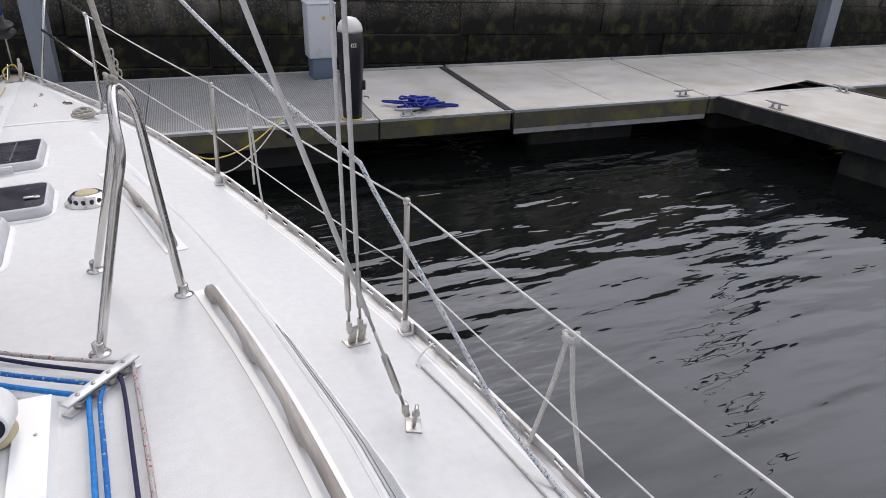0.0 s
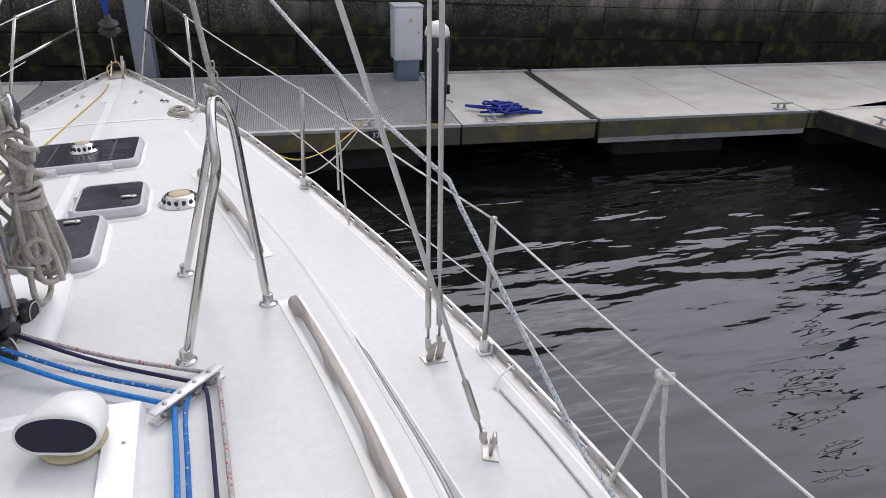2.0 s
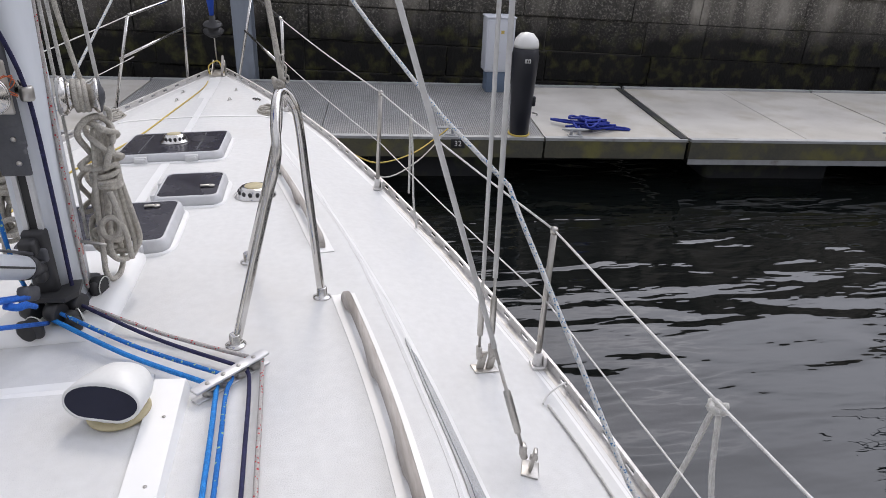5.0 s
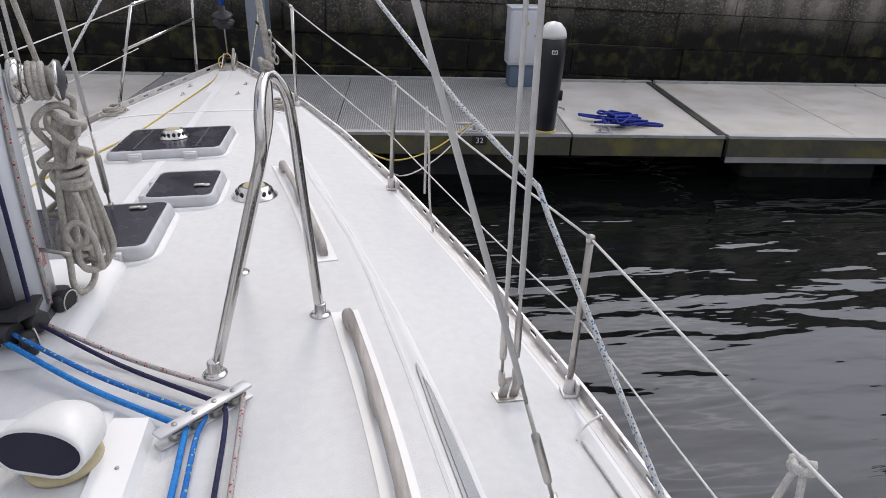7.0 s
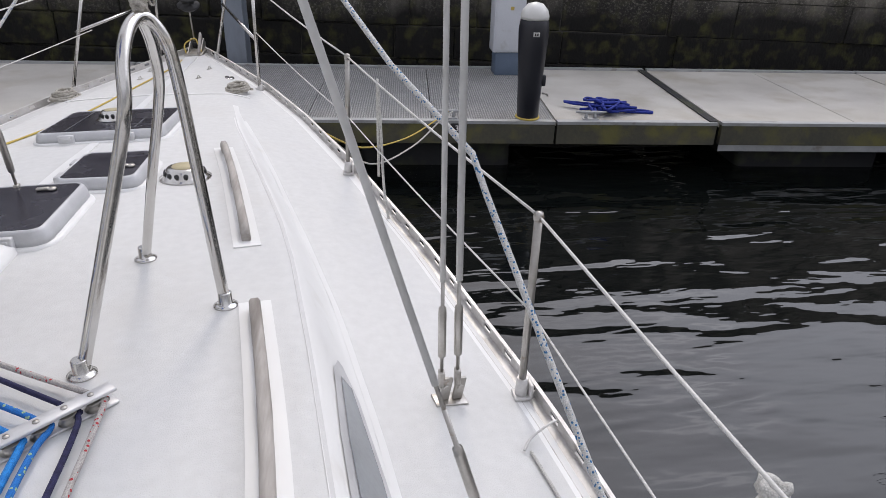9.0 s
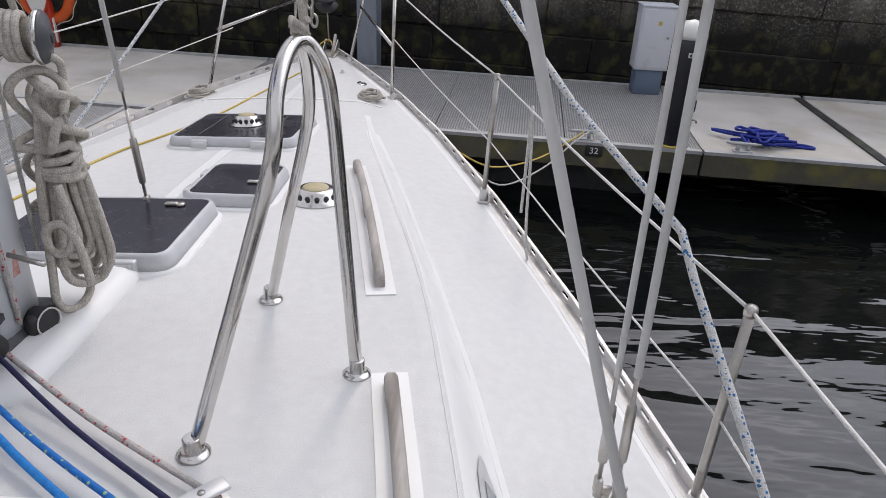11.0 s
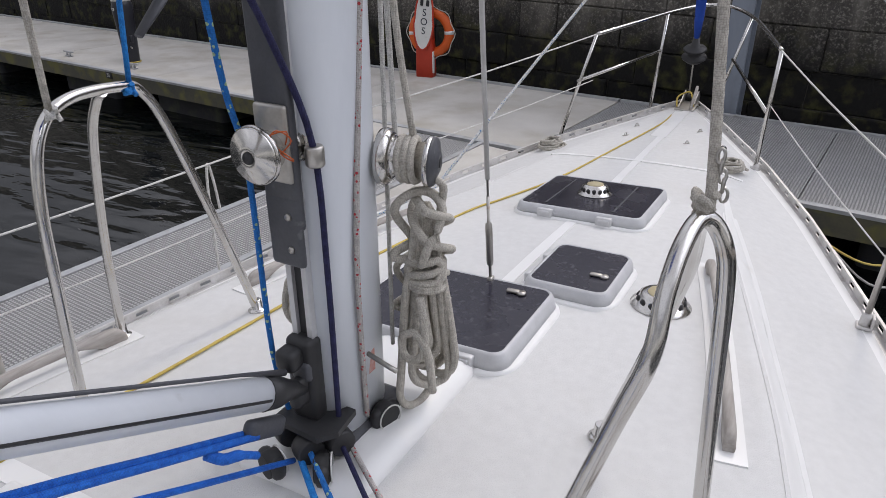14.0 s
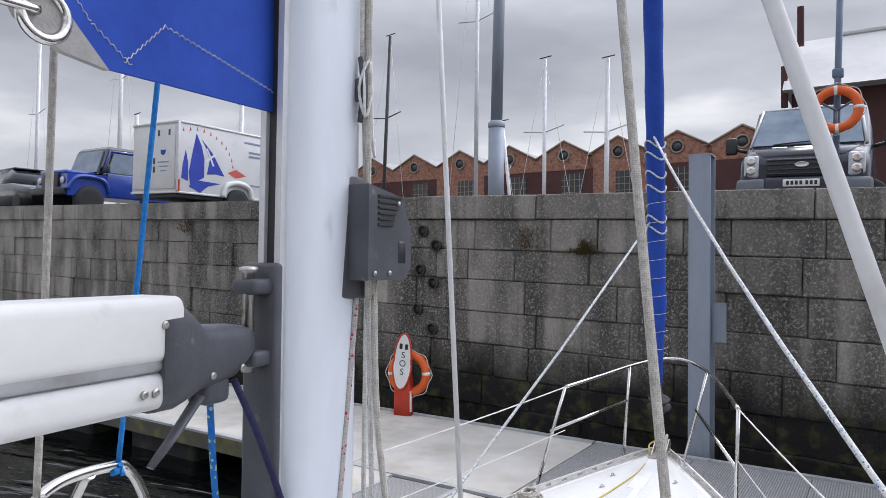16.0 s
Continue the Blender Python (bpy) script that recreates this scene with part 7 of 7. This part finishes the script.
part("lower", Mesh().tube([(0, 0, 0), (0, 0, 2.7)], 0.2, 18), PILE, tall)
part("collar", Mesh().lathe([(0.2, 2.68), (0.215, 2.7), (0.215, 2.8), (0.15, 2.86)], 18), PILE, tall)
part("upper", Mesh().tube([(0, 0, 2.8), (0.1, 0, 9.0)], [0.15, 0.13], 18), PILE, tall)

# tall lamp column, known by its reflection in the basin
lamp = thing("street_lamp", q(11.9, 8.0, QUAY_Z), "tall dark quay lamp column with crossarms, mirrored in the water", "street lamp")
part("column", Mesh().tube([(0, 0, 0), (0, 0, 2.3), (0, 0, 2.4), (0, 0, 6.2)], [0.15, 0.15, 0.07, 0.05], 14), SLATEBLUE, lamp)
for zz, hw in ((3.9, 0.5), (5.0, 0.8), (5.9, 0.6)):
    part("crossarm", Mesh().tube([(-hw, 0, zz + 0.05), (0, 0, zz), (hw, 0, zz + 0.05)], 0.045, 8), SLATEBLUE, lamp)
for sx in (-0.8, 0.8):
    part("lantern", Mesh().soft_box(0.5, 0.3, 0.16, 0.04, Matrix.Translation((sx, 0, 5.13))), BLACK, lamp)
part("control_box", Mesh().soft_box(0.5, 0.35, 0.9, 0.04, Matrix.Translation((0.0, -0.1, 1.5))), SLATEBLUE, lamp)

# dry and green tufts rooted in the wall's joints
DRYLEAF = stuff("dry_plant", (0.16, 0.085, 0.035), (0.10, 0.06, 0.03), 20, 0.9, per_object=0.2)
GREENLEAF = stuff("green_plant", (0.10, 0.115, 0.03), (0.06, 0.075, 0.02), 20, 0.85, per_object=0.2)
rg = random.Random(9)
for u, z, w, h, mat_, lab in ((-2.77, 1.62, 0.28, 0.24, DRYLEAF, "dry brown tuft growing on the harbour wall"), (-2.0, 1.5, 0.16, 0.16, DRYLEAF, "dry brown tuft growing on the harbour wall"),
                              (-2.05, 1.46, 0.22, 0.07, GREENLEAF, "low green tuft growing in a wall joint"), (-1.2, 1.86, 0.16, 0.07, GREENLEAF, "low green tuft growing in a wall joint"),
                              (-0.42, 1.95, 0.1, 0.14, GREENLEAF, "low green tuft growing in a wall joint"), (-9.6, 1.9, 0.3, 0.2, DRYLEAF, "dry brown tuft growing on the harbour wall")):
    mb = Mesh()
    for k in range(110):
        x0, z0 = rg.gauss(0, w * 0.42), rg.uniform(-0.4, 0.6) * h
        ln = rg.uniform(0.03, 0.075)
        a, o_ = rg.uniform(0.2, 2.94), rg.uniform(0.0, 0.05)
        tip = (x0 + ln * math.cos(a), -0.02 - o_, z0 + ln * math.sin(a))
        n = len(mb.v)
        mb.v += [(x0 - 0.006, -0.005, z0), (x0 + 0.006, -0.005, z0), tip, (x0, 0.012, z0 - 0.004)]
        mb.face([n, n + 1, n + 2])
        mb.face([n + 1, n + 3, n + 2])
        mb.face([n + 3, n, n + 2])
    tuft = tagged(new("wall_plant", mb.data("wall_plant", mat_)), lab, "plant", "wall plants", "stuff")
    tuft.matrix_world = q(u, WALL_V - 0.035, z)

# ---- far side: brick warehouses with gables, a white-roofed building, masts ----
BRICKFAR = stuff("far_brick", (0.27, 0.095, 0.06), (0.40, 0.24, 0.17), 3.2, 0.85, 0.95, bump=0.03, bump_scale=9, spots=(0.12, 0.06, 0.045), spot_scale=4.5, spot_lo=0.52, spot_hi=0.72)
MAROON = stuff("maroon_cladding", (0.085, 0.03, 0.028), (0.06, 0.022, 0.02), 0.6, 0.7, 0.85, bump=0.01, bump_scale=4)
SLATE = stuff("slate_roof", (0.30, 0.31, 0.33), (0.24, 0.25, 0.27), 0.8, 0.7, 0.85)
DARKWIN = stuff("dark_window", (0.04, 0.045, 0.05), None, 1, 0.2, 0.3)
COPING = stuff("gable_coping", (0.3, 0.25, 0.2), None, 1, 0.8)
for i in range(13):
    u0 = -52.7 + 5.85 * i - 1.3 - max(0.0, 0.55 * (i - 5))
    wh = thing("warehouse_bay", q(u0, 60, QUAY_Z - 0.14), "red brick warehouse gable with round window", "warehouse", "warehouse bays")
    part("front_wall", Mesh().box(-2.92, 2.92, 0, 0.5, 0, 8.2), MAROON if i % 3 else BRICKFAR, wh, "maroon clad lower wall")
    part("gable", Mesh().prism([(-2.92, 8.2), (2.92, 8.2), (2.92, 9.4), (0, 10.95), (-2.92, 9.4)], 0.0, 0.5, Matrix(((1, 0, 0, 0), (0, 0, 1, -0.03), (0, 1, 0, 0), (0, 0, 0, 1)))), BRICKFAR, wh)
    for s in (-1, 1):
        part("coping", Mesh().tube([(s * 2.92, -0.1, 9.45), (0, -0.1, 11.02)], 0.1, 6), COPING, wh)
        part("roof_slope", Mesh().loft([[(s * 2.92, y, 9.35), (0, y, 10.9), (0, y, 10.8), (s * 2.92, y, 9.25)] for y in (0.45, 24)], smooth=False), SLATE, wh)
    rw = part("round_window", Mesh().lathe([(0.62, 0), (0.62, 0.08), (0.46, 0.1), (0.46, 0.04)], 20, Matrix.Translation((0, -0.06, 9.6)) @ FACE), COPING, wh)
    part("pane", Mesh().lathe([(0.46, 0), (0.46, 0.05), (0, 0.05)], 20, Matrix.Translation((0, -0.06, 9.6)) @ FACE), DARKWIN, rw)
    win = part("window", Mesh().box(-0.2, 1.9, -0.06, 0.0, 5.4, 7.8), DARKWIN, wh)
    for k in range(4):
        part("glazing_bar", Mesh().box(0.1 + 0.5 * k, 0.15 + 0.5 * k, -0.1, -0.06, 5.4, 7.8), COPING, win)
    for k in range(3):
        part("glazing_bar", Mesh().box(-0.2, 1.9, -0.1, -0.06, 6.0 + 0.6 * k, 6.05 + 0.6 * k), COPING, win)

shed = thing("white_roofed_building", q(-2.2, 30, QUAY_Z - 0.14), "building with a large white sloping roof and chimney", "building")
part("wall", Mesh().box(0, 22, 0.6, 9, 0, 6.6), MAROON, shed)
part("roof", Mesh().loft([[(x, -0.3, 6.45), (x, 3.0, 9.3), (x, 9.5, 9.3), (x, 9.5, 6.45)] for x in (-0.25, 22)], smooth=False), stuff("white_roof_sheet", (0.66, 0.66, 0.65), (0.58, 0.58, 0.57), 0.8, 0.6, 0.75, bump=0.01, bump_scale=3), shed, "white roof sheeting")
part("ridge", Mesh().tube([(1.6, 3.0, 9.4), (22, 3.0, 9.4)], 0.12, 6), TRAILER, shed)
for cx, z0, z1 in ((-0.25, 5.9, 7.6), (0.35, 8.4, 10.0)):
    part("chimney", Mesh().box(cx - 0.12, cx + 0.12, 0.3, 0.6, z0, z1), MAROON, shed)


def far_mast(x_px_u, v_, h, lean, mat_, label, r=0.07, spread=1.0):
    ob = thing("distant_mast", q(x_px_u, v_, QUAY_Z - 0.14), label, "mast", "distant yacht masts")
    part("spar", Mesh().tube([(0, 0, -2), (lean, 0, h)], [r, r * 0.8], 8), mat_, ob)
    zc = h * 0.62
    part("spreader", Mesh().tube([(lean * 0.6 - spread, 0, zc), (lean * 0.6, 0, zc - 0.1), (lean * 0.6 + spread * 0.9, 0, zc + 0.15)], 0.03, 6), mat_, ob)
    part("masthead", Mesh().tube([(lean - 0.25, 0, h + 0.05), (lean + 0.3, 0, h + 0.1)], 0.025, 6), BLACK, ob)
    for sx in (-1, 1):
        part("stay", Mesh().tube([(lean, 0, h), (sx * spread * 1.8, 0, -1)], 0.012, 5), WIRE, ob)
    return ob


SILVER = ALU
DARKSPAR = BLACK
far_mast(-20.3, 26, 10.6, 0.5, DARKSPAR, "dark yacht mast behind the quay", 0.1)
far_mast(-14.75, 26, 17.0, 0.0, SILVER, "silver yacht mast with spreaders behind the quay", 0.11)
far_mast(-11.33, 26, 8.15, 0.0, SILVER, "white yacht mast with orange wind sock behind the quay", 0.10)
far_mast(-8.57, 26, 7.75, 0.05, SILVER, "white yacht mast with masthead instruments behind the quay", 0.12)
for a_, b_, c_, lab in ((-42, 20, 13.0, "thin yacht mast beyond the parked cars"), (-33.4, 20, 14.5, "thin yacht mast beyond the trailer"), (-32.0, 20, 6.8, "thin yacht mast beyond the trailer"), (-23.9, 20, 6.4, "short yacht mast beyond the trailer")):
    far_mast(a_, b_, c_, 0.2, SILVER, lab, 0.13)
far_mast(-12.5, 26, 5.6, -0.9, SILVER, "leaning white spar behind the quay", 0.09, 0.1)

# weep pipes in the wall
for u, z in ((-4.38, 1.76), (-4.42, 1.22), (-4.46, 0.67), (-4.16, 1.56), (-4.20, 1.04), (-4.21, 0.41)):
    hp = thing("weep_pipe", q(u, WALL_V - 0.03, z), "dark round weep pipe in the harbour wall", "pipe", "weep pipes")
    part("rim", Mesh().lathe([(0.075, -0.02), (0.085, 0.02), (0.085, 0.04), (0.068, 0.045), (0.066, -0.02)], 18, FACE), stuff("iron_rim", (0.05, 0.045, 0.04), None, 8, 0.7), hp)
    part("bore", Mesh().lathe([(0.067, 0.0), (0.067, 0.015), (0, 0.015)], 16, FACE), BLACK, hp)

# ---- the wall's stones, course by course ----
rg = random.Random(77)
courses = [(WALL_TOP - 0.32, WALL_TOP)]
z = WALL_TOP - 0.32
while z > -1.6:
    h = rg.choice((0.38, 0.42, 0.40, 0.36))
    courses.append((z - h, z))
    z -= h
near, rest = [], Mesh()
count = 0
STONES = {}
for ci, (z0, z1) in enumerate(courses):
    u = -34.0 + rg.uniform(0, 0.6)
    while u < 22:
        w = rg.uniform(0.45, 1.45) if ci else rg.uniform(1.1, 1.8)
        w = round(w / 0.1) * 0.1
        jut = rg.uniform(-0.02, 0.03) + (0.05 if ci == 0 else 0)
        if -9.0 < u < 4.2 and count < 300:
            key = (round(w, 1), round(z1 - z0, 2), ci == 0)
            if key not in STONES:
                g = 0.008
                mbs = Mesh().soft_box(w - g, 0.24, z1 - z0 - g, 0.012, None, 1)
                mbs.smooth = [False] * len(mbs.f)
                STONES[key] = mbs.data("stone", STONE)
            ob = new("stone", STONES[key])
            ob.parent = quay_wall
            ob.matrix_local = Matrix.Translation((u + w / 2, WALL_V + 0.12 - jut, (z0 + z1) / 2)) @ Matrix.Rotation(radians(rg.uniform(-0.4, 0.4)), 4, "Y")
            count += 1
        else:
            rest.box(u + 0.005, u + w - 0.005, WALL_V - jut, WALL_V + 0.2, z0 + 0.005, z1 - 0.005)
        u += w
more = new("far_stones", rest.data("far_stones", STONE))
more.parent = quay_wall
tagged(more, kind="stuff")
lone("quay_paving", Mesh().box(-60, 60, WALL_V + 0.2, WALL_V + 1.02, QUAY_Z, WALL_TOP - 0.002, TILTED), stuff("coping_stone", (0.3, 0.28, 0.25), (0.2, 0.19, 0.17), 2, 0.9, 0.97, bump=0.005, bump_scale=30), "flat coping stones along the quay edge", "kerb", kind="structure")
